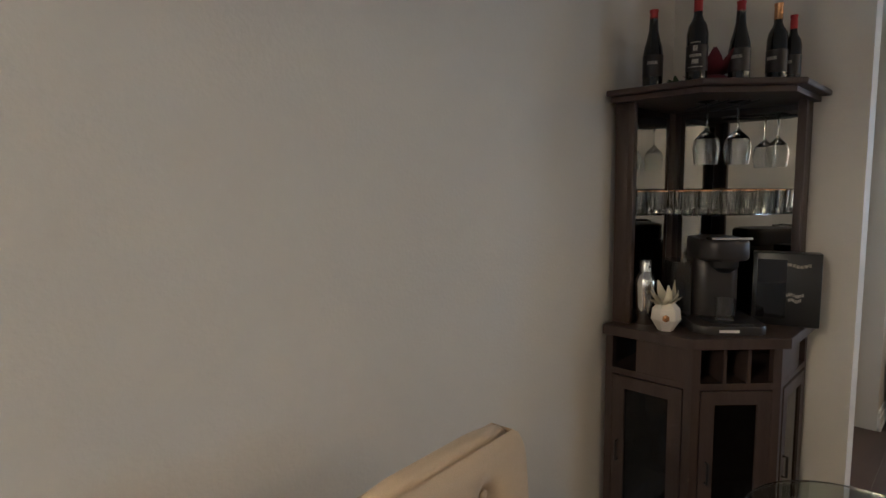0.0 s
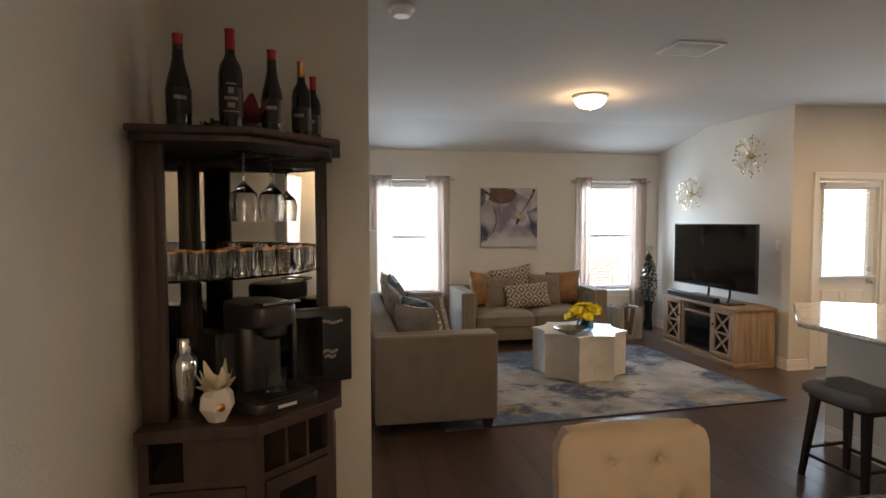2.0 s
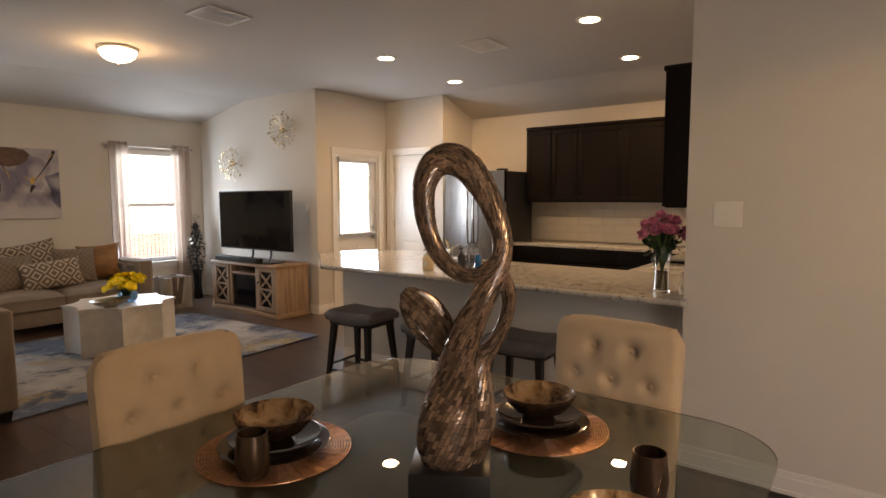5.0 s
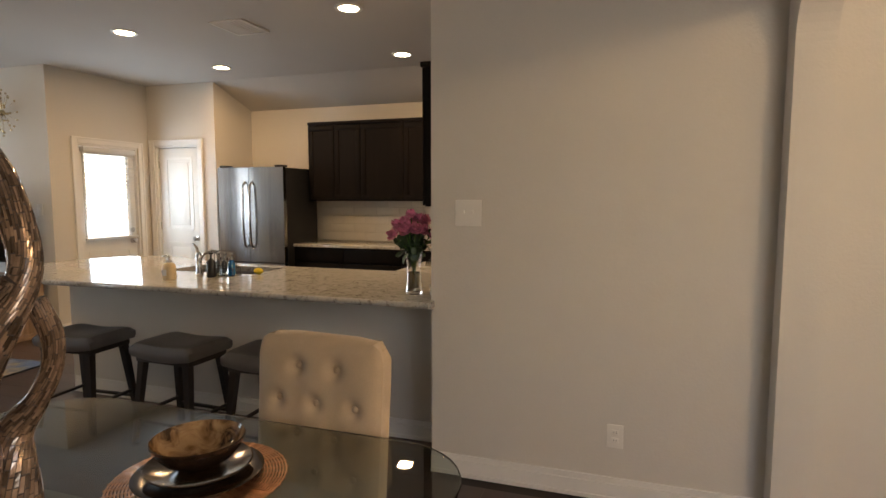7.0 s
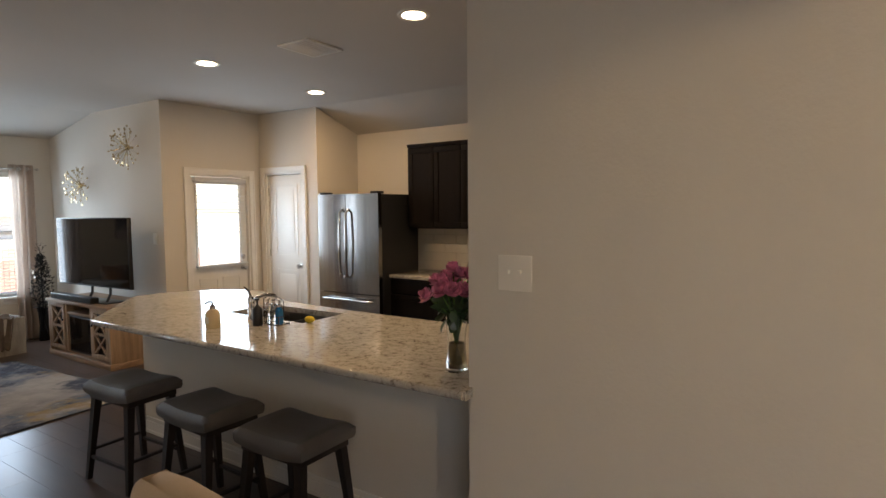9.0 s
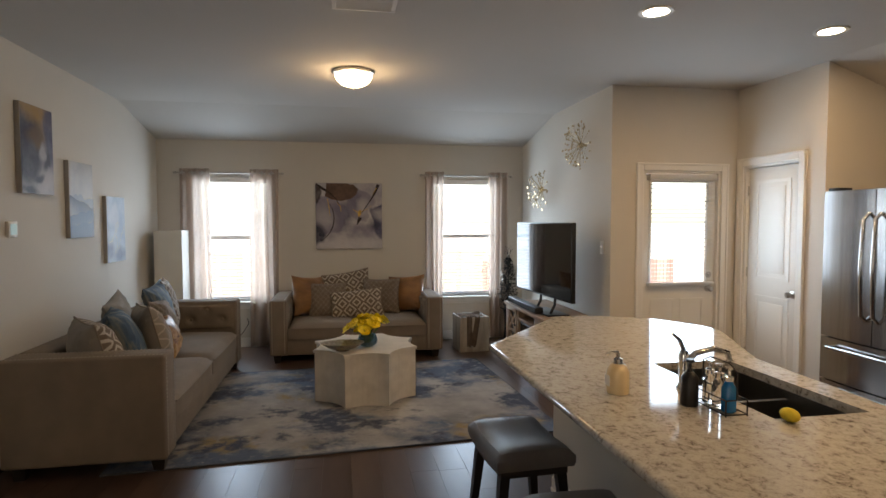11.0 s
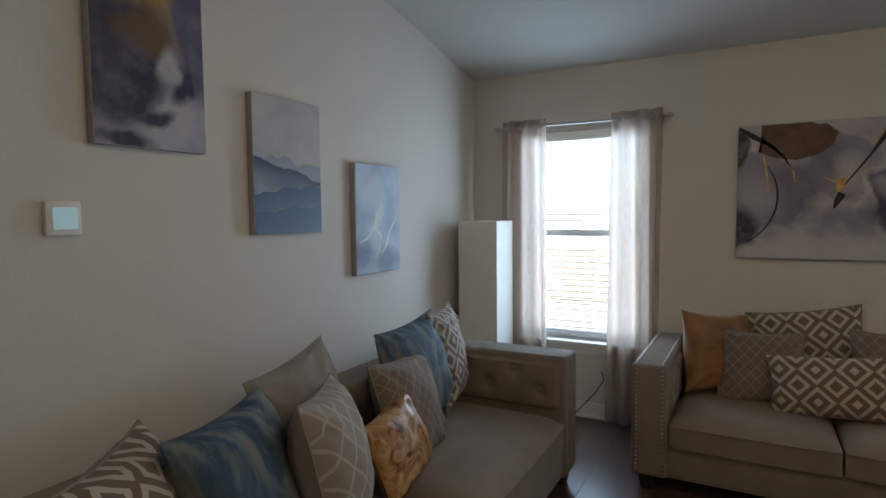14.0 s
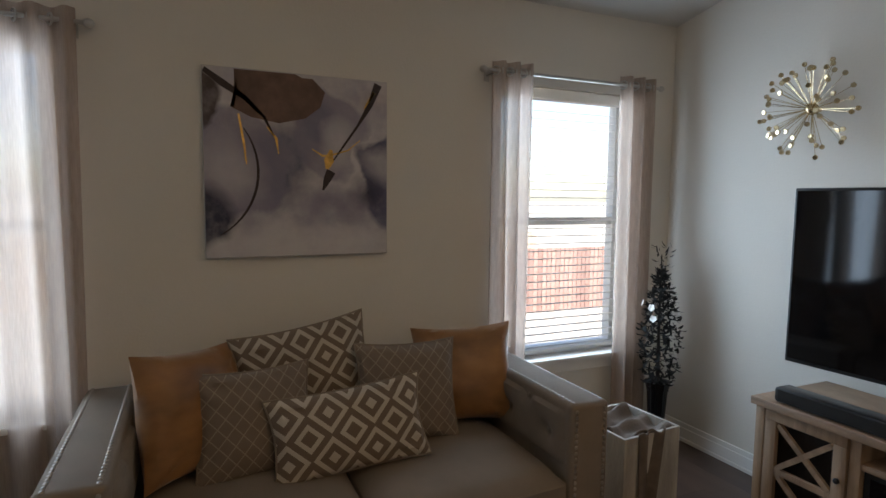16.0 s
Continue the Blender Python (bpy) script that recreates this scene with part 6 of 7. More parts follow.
for k in range(19):
    a = k * 2.4 + rnd.uniform(-0.3, 0.3)
    rr = 0.14 * math.sqrt((k + 0.3) / 19)
    c = Vector((rr * math.cos(a), rr * math.sin(a), 0.43 - rr * 0.7 + rnd.uniform(-0.02, 0.03)))
    ax = Vector((c.x * 4, c.y * 4, 0.55)).normalized()
    bm = B()
    for ring, (ln, cu, cnt) in enumerate(((0.042, 0.35, 9), (0.036, 0.75, 8), (0.026, 1.2, 7), (0.016, 1.8, 5))):
        for q in range(cnt):
            petal(bm, c - ax * (0.012 - 0.006 * ring), ax, ln * rnd.uniform(0.85, 1.15), 0.032, cu, q * 6.283 / cnt + ring * 0.5 + rnd.uniform(-0.15, 0.15))
    part("flower", bm, PINK, pv, "pink ruffled bloom", True)
    tube(sm, [(c.x * -0.12, c.y * -0.12, 0.03), (c.x * 0.1, c.y * 0.1, 0.16), (c.x * 0.3, c.y * 0.3, 0.25), tuple(c - ax * 0.01)], 0.003, 5)
    for q in range(5):
        petal(lf, Vector((c.x * 0.6 * rnd.random() * 1.4, c.y * 0.6 * rnd.random() * 1.4, rnd.uniform(0.22, 0.34))), (c.x * 5, c.y * 5, 0.3), rnd.uniform(0.05, 0.085), 0.035, rnd.uniform(-0.4, 0.5), rnd.uniform(0, 6.28))
part("stems", sm, GREENSTEM, pv)
part("foliage", lf, LEAFG, pv, "dark green leaves", True)
bottle("small_bottle", "small clear glass bottle beside the flowers", pose(0.77, -2.60, 0.92), [(0.02, 0), (0.022, 0.004), (0.022, 0.06), (0.012, 0.08), (0.011, 0.1)], GLASS, CHROME, [(0.012, 0.1), (0.012, 0.125)])


# bar stools
def stool(m):
    s = thing("bar_stool", "backless bar stool with a charcoal padded seat and dark legs", "bar stool", m, "stools along the bar")
    bm = B()

    def pad(u, v):
        x, y = -0.225 + 0.45 * u, -0.175 + 0.35 * v
        e = (1 - (2 * u - 1) ** 6) * (1 - (2 * v - 1) ** 6)
        dip = 0.020 * (2 * u - 1) ** 2
        return (x, y, 0.56 + 0.045 * max(0, e) ** 0.4 + dip)
    top = grid(bm, 20, 16, pad)
    edge = [pad(i / 20, 0) for i in range(21)] + [pad(1, j / 16) for j in range(1, 17)] + [pad(1 - i / 20, 1) for i in range(1, 21)] + [pad(0, 1 - j / 16) for j in range(1, 16)]
    up = [bm.verts.new(p) for p in edge]
    md_ = [bm.verts.new((p[0] * 1.0, p[1] * 1.0, p[2] - 0.03)) for p in edge]
    dn = [bm.verts.new((p[0] * 0.97, p[1] * 0.97, p[2] - 0.048)) for p in edge]
    for a, b in ((md_, up), (dn, md_)):
        for i in range(len(edge)):
            j = (i + 1) % len(edge)
            bm.faces.new((a[i], a[j], b[j], b[i]))
    bm.faces.new(dn[::-1])
    bmesh.ops.remove_doubles(bm, verts=bm.verts, dist=0.0008)
    part("seat", bm, GREYLEATHER, s, "charcoal padded saddle seat", True)
    quick("seat_frame", s, DARKWOOD, -0.2, 0.2, -0.15, 0.15, 0.495, 0.525, 0.003)

    def leg_at(sx, sy, z):
        t = (0.525 - z) / 0.525
        return Vector((sx * (0.165 + 0.045 * t), sy * (0.125 + 0.05 * t), z))
    for sx in (-1, 1):
        for sy in (-1, 1):
            bm = B()
            a, b = leg_at(sx, sy, 0.525), leg_at(sx, sy, 0.0)
            lo = [bm.verts.new(b + Vector((p * 0.014, q * 0.014, 0))) for p, q in ((-1, -1), (1, -1), (1, 1), (-1, 1))]
            hi = [bm.verts.new(a + Vector((p * 0.022, q * 0.022, 0))) for p, q in ((-1, -1), (1, -1), (1, 1), (-1, 1))]
            bm.faces.new(lo[::-1]), bm.faces.new(hi)
            for i in range(4):
                bm.faces.new((lo[i], lo[(i + 1) % 4], hi[(i + 1) % 4], hi[i]))
            part("leg", bm, DARKWOOD, s)
    for (p, q, z) in (((-1, -1), (1, -1), 0.14), ((-1, 1), (1, 1), 0.14), ((-1, -1), (-1, 1), 0.18), ((1, -1), (1, 1), 0.18)):
        bm = B()
        tube(bm, [leg_at(*p, z), leg_at(*q, z)], 0.012, 4)
        part("stretcher", bm, DARKWOOD, s)
    return s


s0 = stool(pose(3.06, -2.375, 0, 0, 0, 3))
copy_thing(s0, pose(2.29, -2.375, 0, 0, 0, -2))
copy_thing(s0, pose(1.65, -2.385, 0, 0, 0, 1))

# ---- dining ----
TG = 0.775


def rounded(x0, x1, y0, y1, r, n=8):
    pts = []
    for cx, cy, a0 in ((x1 - r, y1 - r, 0), (x0 + r, y1 - r, 90), (x0 + r, y0 + r, 180), (x1 - r, y0 + r, 270)):
        for k in range(n + 1):
            a = radians(a0 + 90 * k / n)
            pts.append((cx + r * math.cos(a), cy + r * math.sin(a)))
    return pts


SMOKED = glass("smoked_table_glass", (0.60, 0.66, 0.62))
dt = thing("dining_table", "square smoked-glass dining table with rounded corners", "dining table")
bm = B()
prism(bm, rounded(0.12, 1.63, -1.135, 0.56, 0.22), TG - 0.012, TG, 0.003)
o = part("glass_top", bm, SMOKED, dt, "smoked glass top")
TBASE = mat("stone_table_base", (0.33, 0.29, 0.24), 0.45, vary=0.2, scale=4)
bm = B()
prism(bm, rounded(0.46, 1.26, -0.67, 0.13, 0.1), 0.0, 0.05, 0.01)
part("plinth", bm, TBASE, dt)
bm = B()
prism(bm, rounded(0.60, 1.12, -0.53, -0.01, 0.08), 0.05, TG - 0.03, 0.006)
part("pedestal", bm, TBASE, dt)
bm = B()
prism(bm, rounded(0.50, 1.22, -0.63, 0.09, 0.08), TG - 0.03, TG - 0.0125, 0.004)
part("top_plate", bm, TBASE, dt)


def dining_chair(m):
    """Origin on the floor under the back's front face; the sitter looks along -y."""
    c = thing("dining_chair", "cream button-tufted parsons dining chair with rolled back", "dining chair", m, "chairs round the dining table")
    w = 0.46
    buttons = []
    for k, z in enumerate((0.60, 0.71, 0.82, 0.93)):
        buttons += [(x, z) for x in ((-0.14, 0.0, 0.14) if k % 2 == 0 else (-0.07, 0.07))]
    bm = B()

    def lean(z):
        return 0.02 + 0.09 * max(0, z - 0.46) ** 1.3

    def narrow(v):
        t = max(0.0, (v - 0.87) / 0.13)
        return 0.84 + 0.16 * math.sqrt(max(0.0, 1 - t * t)) - 0.03 * (1 - v)

    def face(u, v):
        x, z = (-w / 2 + w * u) * narrow(v), 0.44 + 0.578 * v
        e = (1 - (2 * u - 1) ** 10) * (1 - (2 * v - 1) ** 14)
        return (x, lean(z) - 0.022 * max(0, e) ** 0.5 + dimples(x, z, buttons, 0.030, 0.018) - 0.004 * math.cos(2 * math.pi * x / 0.15) * math.sin(math.pi * v), z)
    grid(bm, 48, 48, face)

    def rear(u, v):
        x, z = (-w / 2 + w * u) * narrow(v), 0.44 + 0.578 * v
        e = (1 - (2 * u - 1) ** 10) * (1 - (2 * v - 1) ** 14)
        return (x, lean(z) + 0.055 + 0.006 * max(0, e) ** 0.5, z)
    grid(bm, 12, 12, rear, True)
    for u in (0, 1):
        a = [bm.verts.new(face(u, k / 12)) for k in range(13)]
        b = [bm.verts.new(rear(u, k / 12)) for k in range(13)]
        for i in range(12):
            bm.faces.new((a[i], a[i + 1], b[i + 1], b[i]))
    back = part("backrest", bm, CREAM, c, "button-tufted cream back", True)
    bm = B()
    tube(bm, [(-w * 0.45, lean(0.96) + 0.045, 0.976), (-w * 0.41, lean(0.96) + 0.045, 0.98), (-w / 4, lean(0.96) + 0.045, 0.982), (w / 4, lean(0.96) + 0.045, 0.982), (w * 0.41, lean(0.96) + 0.045, 0.98), (w * 0.45, lean(0.96) + 0.045, 0.976)], [0.022, 0.038, 0.044, 0.044, 0.038, 0.022], 16)
    part("top_roll", bm, CREAM, back, "", True)
    for x, z in buttons:
        bm = B()
        ball(bm, x, lean(z) - 0.003, z, 0.011, 0.006, 0.011, 10, 6)
        part("button", bm, CREAM, back, "", True)
    bm = B()
    box(bm, -w / 2, w / 2, -0.45, 0.05, 0.36, 0.49, 0.03, 3)
    part("seat", bm, CREAM, c, "cream upholstered seat", True)
    quick("seat_frame", c, CREAM, -w / 2 + 0.01, w / 2 - 0.01, -0.44, 0.06, 0.32, 0.36, 0.004)
    for x in (-0.18, 0.18):
        for y, dy in ((-0.41, 0.0), (0.03, 0.04)):
            bm = B()
            lo = [bm.verts.new((x + a * 0.014, y + dy + b * 0.014, 0)) for a, b in ((-1, -1), (1, -1), (1, 1), (-1, 1))]
            hi = [bm.verts.new((x + a * 0.022, y + b * 0.022, 0.33)) for a, b in ((-1, -1), (1, -1), (1, 1), (-1, 1))]
            bm.faces.new(lo[::-1]), bm.faces.new(hi)
            for i in range(4):
                bm.faces.new((lo[i], lo[(i + 1) % 4], hi[(i + 1) % 4], hi[i]))
            part("leg", bm, DARKWOOD, c)
    return c


c0 = dining_chair(pose(1.60, -0.155, 0, 0, 0, -91))
copy_thing(c0, pose(0.67, -1.165, 0, 0, 0, 175))
copy_thing(c0, pose(0.695, 0.80, 0, 0, 0, 4))

# place settings
COPPER = mat("copper_woven_vinyl", (0.50, 0.27, 0.15), 0.3, 0.85, vary=0.2, scale=60)
STONEWARE = mat("brown_reactive_glaze", (0.022, 0.014, 0.010), 0.12, vary=0.3, scale=20, second=(0.05, 0.028, 0.016), coat=0.3)
STONEIN = blotched("speckled_tan_glaze", [(0.36, (0.05, 0.028, 0.014)), (0.47, (0.24, 0.14, 0.065)), (0.65, (0.42, 0.28, 0.15))], 22, 0.12, 1.0, bump=0)
MUG = mat("bronze_cup", (0.13, 0.085, 0.06), 0.22, 0.7, vary=0.3, scale=10)


def setting(x, y):
    t = thing("placemat", "round copper-coloured woven placemat", "placemat", pose(x, y, TG), "place settings")
    bm = B()
    r = 0.03
    while r < 0.205:
        tube(bm, [(r * math.cos(2 * math.pi * k / 72), r * math.sin(2 * math.pi * k / 72), 0.0024 + 0.0012 * (k % 2)) for k in range(72)], 0.0024, 5, True)
        r += 0.0075
    for k in range(40):
        a = 2 * math.pi * k / 40
        tube(bm, [(0.02 * math.cos(a), 0.02 * math.sin(a), 0.0035), (0.208 * math.cos(a), 0.208 * math.sin(a), 0.0035)], 0.0018, 4)
    part("weave", bm, COPPER, t)
    z = TG + 0.0065
    for rad, nm, lb in ((0.150, "dinner_plate", "brown glazed dinner plate"), (0.125, "salad_plate", "brown glazed salad plate")):
        bm = B()
        lathe(bm, [(rad * 0.6, 0.0), (rad * 0.62, 0.003), (rad * 0.97, 0.016), (rad, 0.019), (rad * 0.97, 0.021), (rad * 0.65, 0.009), (0, 0.0075)], 40, cap=False)
        solo(nm, bm, STONEWARE, lb + " in the place setting", "plate", pose(x, y, z), "place settings", True)
        z += 0.019
    b = thing("soup_bowl", "dark glazed bowl with a speckled tan inside", "bowl", pose(x, y, z - 0.004), "place settings")
    bm = B()
    lathe(bm, [(0.045, 0.0), (0.048, 0.004), (0.08, 0.02), (0.104, 0.05), (0.109, 0.066), (0.107, 0.067)], 36, cap=False)
    part("outside", bm, STONEWARE, b, "", True)
    bm = B()
    lathe(bm, [(0.0, 0.009), (0.04, 0.010), (0.074, 0.023), (0.099, 0.051), (0.107, 0.067)], 36, cap=False)
    part("inside", bm, STONEIN, b, "speckled tan glaze", True)


setting(1.235, -0.205)
setting(0.73, -0.775)
setting(0.30, -0.25)
for x, y in ((1.15, -0.075), (0.335, -0.545)):
    bm = B()
    lathe(bm, [(0.0, 0.0), (0.03, 0.0), (0.038, 0.01), (0.043, 0.05), (0.037, 0.115), (0.035, 0.115), (0.04, 0.05), (0.034, 0.014), (0.0, 0.012)], 28, cap=False)
    solo("tumbler", bm, MUG, "bronze-coloured rounded tumbler on the table", "cup", pose(x, y, TG), "place settings", True)

# twisted mosaic sculpture
SHELL = mat("shell_mosaic", (0.23, 0.16, 0.115), 0.16, 0.45, vary=0.4, scale=30, per_island=0.65, coat=0.6)
CORE = mat("dark_mosaic_grout", (0.035, 0.025, 0.02), 0.6)
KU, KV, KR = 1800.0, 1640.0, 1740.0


def spline(pts, n):
    """Points and radii smoothed along a Catmull-Rom curve."""
    out = []
    for i in range(len(pts) - 1):
        p0, p1, p2, p3 = pts[max(0, i - 1)], pts[i], pts[i + 1], pts[min(len(pts) - 1, i + 2)]
        for s in range(n):
            t = s / n
            out.append(tuple(0.5 * (2 * b + (c - a) * t + (2 * a - 5 * b + 4 * c - d) * t * t + (3 * b - a - 3 * c + d) * t ** 3) for a, b, c, d in zip(p0, p1, p2, p3)))
    return out + [pts[-1]]


def mosaic(core, tiles, pts, seg, flat=0.8, turn=0.03):
    """A bar of varying thickness, clad in separate tiles set with gaps."""
    ps = [Vector((u, w, v)) for u, v, w, r in pts]
    up = None
    rings = []
    for i, p in enumerate(ps):
        t = (ps[min(i + 1, len(ps) - 1)] - ps[max(i - 1, 0)]).normalized()
        if up is None:
            up = Vector((0, 1, 0))
        up = (up - t * up.dot(t)).normalized()
        side = t.cross(up)
        r = pts[i][3]
        rings.append([p + r * (flat * math.cos(2 * math.pi * j / seg + turn * i) * up + math.sin(2 * math.pi * j / seg + turn * i) * side) for j in range(seg)])
    vr = [[core.verts.new(q) for q in ring] for ring in rings]
    for a, b in zip(vr, vr[1:]):
        for j in range(seg):
            core.faces.new((a[j], a[(j + 1) % seg], b[(j + 1) % seg], b[j]))
    core.faces.new(vr[0][::-1]), core.faces.new(vr[-1])
    last = len(rings) - 1
    for j in range(seg):
        i = -int((j * 2.37) % 4)
        while i < last:
            step = rnd.choice((3, 4, 4, 5))
            a0, a1 = max(0, i), min(last, i + step)
            i += step
            if a1 <= a0:
                continue
            m_ = (a0 + a1) // 2
            q = [rings[a0][j], rings[m_][j], rings[a1][j], rings[a1][(j + 1) % seg], rings[m_][(j + 1) % seg], rings[a0][(j + 1) % seg]]
            c = sum(q, Vector()) / 6
            nrm = (c - ps[m_]).normalized()
            lift = rnd.uniform(0.001, 0.0022)
            tw = [(rings[a0][j] - rings[a0][(j + 1) % seg]) * 0.07, (rings[a1][j] - rings[a0][j]) * 0.05]
            off = [-tw[0] + tw[1], -tw[0], -tw[0] - tw[1], tw[0] - tw[1], tw[0], tw[0] + tw[1]]
            hi = [tiles.verts.new(p + o_ + nrm * lift) for p, o_ in zip(q, off)]
            lo = [tiles.verts.new(p + o_ - nrm * 0.001) for p, o_ in zip(q, off)]
            tiles.faces.new((hi[0], hi[1], hi[4], hi[5])), tiles.faces.new((hi[1], hi[2], hi[3], hi[4]))
            for a in range(6):
                b = (a + 1) % 6
                tiles.faces.new((lo[a], lo[b], hi[b], hi[a]))


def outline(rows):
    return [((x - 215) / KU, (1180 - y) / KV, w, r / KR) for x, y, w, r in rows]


rnd = random.Random(5)
core, tiles = B(), B()
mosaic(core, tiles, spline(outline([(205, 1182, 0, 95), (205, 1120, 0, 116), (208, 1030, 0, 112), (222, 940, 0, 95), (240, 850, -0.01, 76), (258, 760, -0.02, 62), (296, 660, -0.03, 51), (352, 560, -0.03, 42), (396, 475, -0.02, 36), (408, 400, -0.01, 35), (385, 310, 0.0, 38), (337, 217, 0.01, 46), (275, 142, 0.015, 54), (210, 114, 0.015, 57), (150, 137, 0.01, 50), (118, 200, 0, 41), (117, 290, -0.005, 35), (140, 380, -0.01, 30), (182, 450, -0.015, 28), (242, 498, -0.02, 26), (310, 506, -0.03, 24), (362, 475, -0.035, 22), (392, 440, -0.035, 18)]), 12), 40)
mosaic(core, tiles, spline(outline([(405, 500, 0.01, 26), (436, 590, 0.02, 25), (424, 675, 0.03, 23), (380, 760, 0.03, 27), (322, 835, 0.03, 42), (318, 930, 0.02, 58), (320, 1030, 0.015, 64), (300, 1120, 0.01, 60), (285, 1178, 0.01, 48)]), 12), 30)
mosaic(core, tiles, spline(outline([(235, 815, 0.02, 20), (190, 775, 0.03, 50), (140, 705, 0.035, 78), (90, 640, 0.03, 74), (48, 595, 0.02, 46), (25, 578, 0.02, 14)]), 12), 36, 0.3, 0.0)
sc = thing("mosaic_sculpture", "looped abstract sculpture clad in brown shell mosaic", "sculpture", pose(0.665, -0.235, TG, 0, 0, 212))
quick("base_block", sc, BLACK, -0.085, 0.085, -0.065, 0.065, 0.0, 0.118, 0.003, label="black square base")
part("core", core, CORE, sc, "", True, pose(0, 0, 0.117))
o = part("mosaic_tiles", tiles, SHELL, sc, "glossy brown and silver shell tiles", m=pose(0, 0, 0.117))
o["kind"] = "stuff"

# ---- corner bar cabinet ----
GREYWOOD = mat("grey_brown_wood", (0.052, 0.033, 0.027), 0.5, vary=0.25, scale=4, stretch=(5, 5, 0.5), fine=0.25, fine_scale=70, bump=0.15, bump_scale=90)
MIRROR = mat("smoky_mirror", (0.42, 0.41, 0.38), 0.02, 1.0, vary=0.01)
TINT = glass("dark_door_glass", (0.10, 0.10, 0.10))
cb = thing("bar_cabinet", "grey-brown corner bar cabinet with mirrored back", "bar cabinet")


def outline(o):
    return [(2.64, 1.27), (2.03 - o, 1.27), (2.03 - o, 0.925 - o * 0.4), (2.258 - o * 0.4, 0.69 - o), (2.64, 0.69 - o)]


def ring_panel(name, a, b, z0, z1, t=0.02, material=GREYWOOD, e=0.0):
    """An upright board from a to b in plan, its outer face on that line, t thick inwards."""
    a, b = Vector(a), Vector(b)
    d = (b - a).normalized()
    n = Vector((d.y, -d.x))
    bm = B()
    p = [a + d * e, b - d * e, b - d * e - n * t, a + d * e - n * t]
    prism(bm, [tuple(q) for q in p], z0, z1, 0.0015)
    return part(name, bm, material, cb)


bm = B()
prism(bm, outline(0.03), 0.935, 0.975, 0.004)
part("counter", bm, GREYWOOD, cb)
bm = B()
prism(bm, outline(0.0), 0.0, 0.07, 0.002)
part("plinth", bm, GREYWOOD, cb)
bm = B()
prism(bm, outline(-0.005), 0.785, 0.80, 0.001)
part("inner_shelf", bm, GREYWOOD, cb)
bm = B()
prism(bm, outline(-0.02), 0.40, 0.415, 0.001)
part("inner_shelf", bm, GREYWOOD, cb)
bm = B()
prism(bm, outline(0.0), 1.845, 1.865, 0.002)
part("top_board", bm, GREYWOOD, cb)
bm = B()
prism(bm, outline(0.035), 1.865, 1.888, 0.006)
part("crown", bm, GREYWOOD, cb)
corners = [(2.03, 1.27), (2.03, 0.925), (2.258, 0.69), (2.64, 0.69)]
for a, b in zip(corners, corners[1:]):
    a, b = Vector(a), Vector(b)
    d = (b - a).normalized()
    ln = (b - a).length
    n = Vector((d.y, -d.x)) * -1
    # stiles, cubby dividers, rails
    for s0, s1 in ((0.0, 0.03), (ln - 0.03, ln)):
        ring_panel("stile", a + d * s0, a + d * s1, 0.07, 0.935, 0.03)
    ring_panel("rail", a + d * 0.03, b - d * 0.03, 0.775, 0.80, 0.02)
    ring_panel("rail", a + d * 0.03, b - d * 0.03, 0.07, 0.10, 0.02)
    ncub = 3 if ln < 0.34 else 1
    if ncub == 3:
        for q in (1, 2):
            m0 = a + d * (0.03 + (ln - 0.06) * q / 3)
            ring_panel("cubby_divider", m0 - d * 0.006, m0 + d * 0.006, 0.80, 0.935, 0.15)
    else:
        ring_panel("drawer_front", a + d * (0.03 if b.y < 0.7 and a.y < 0.7 else 0.13), b - d * (0.13 if b.y < 0.7 and a.y < 0.7 else 0.03), 0.80, 0.935, 0.02)
    dr = new("door")
    dr.parent = cb
    for s0, s1, z0, z1 in ((0.034, 0.085, 0.105, 0.77), (ln - 0.085, ln - 0.034, 0.105, 0.77), (0.085, ln - 0.085, 0.105, 0.155), (0.085, ln - 0.085, 0.72, 0.77)):
        bm = B()
        nn = Vector((d.y, -d.x))
        p = [a + d * s0 + nn * 0.004, a + d * s1 + nn * 0.004, a + d * s1 - nn * 0.014, a + d * s0 - nn * 0.014]
        prism(bm, [tuple(q) for q in p], z0, z1, 0.0015)
        part("frame_rail", bm, GREYWOOD, dr)
    bm = B()
    nn = Vector((d.y, -d.x))
    p = [a + d * 0.085 - nn * 0.004, b - d * 0.085 - nn * 0.004, b - d * 0.085 - nn * 0.008, a + d * 0.085 - nn * 0.008]
    prism(bm, [tuple(q) for q in p], 0.155, 0.72)
    part("door_glass", bm, TINT, dr, "dark tinted glass")
    bm = B()
    hp = a + d * 0.06 + nn * 0.02
    tube(bm, [(hp.x - nn.x * 0.018, hp.y - nn.y * 0.018, 0.50), (hp.x, hp.y, 0.50), (hp.x, hp.y, 0.42), (hp.x - nn.x * 0.018, hp.y - nn.y * 0.018, 0.42)], 0.005, 8)
    part("handle", bm, BLACK, dr, "black bar handle", True)
bm = B()
box(bm, 2.05, 2.645, 1.255, 1.272, 0.07, 0.935)
part("back_panel", bm, DARKWOOD, cb)
bm = B()
box(bm, 2.628, 2.645, 0.70, 1.255, 0.07, 0.935)
part("back_panel", bm, DARKWOOD, cb)
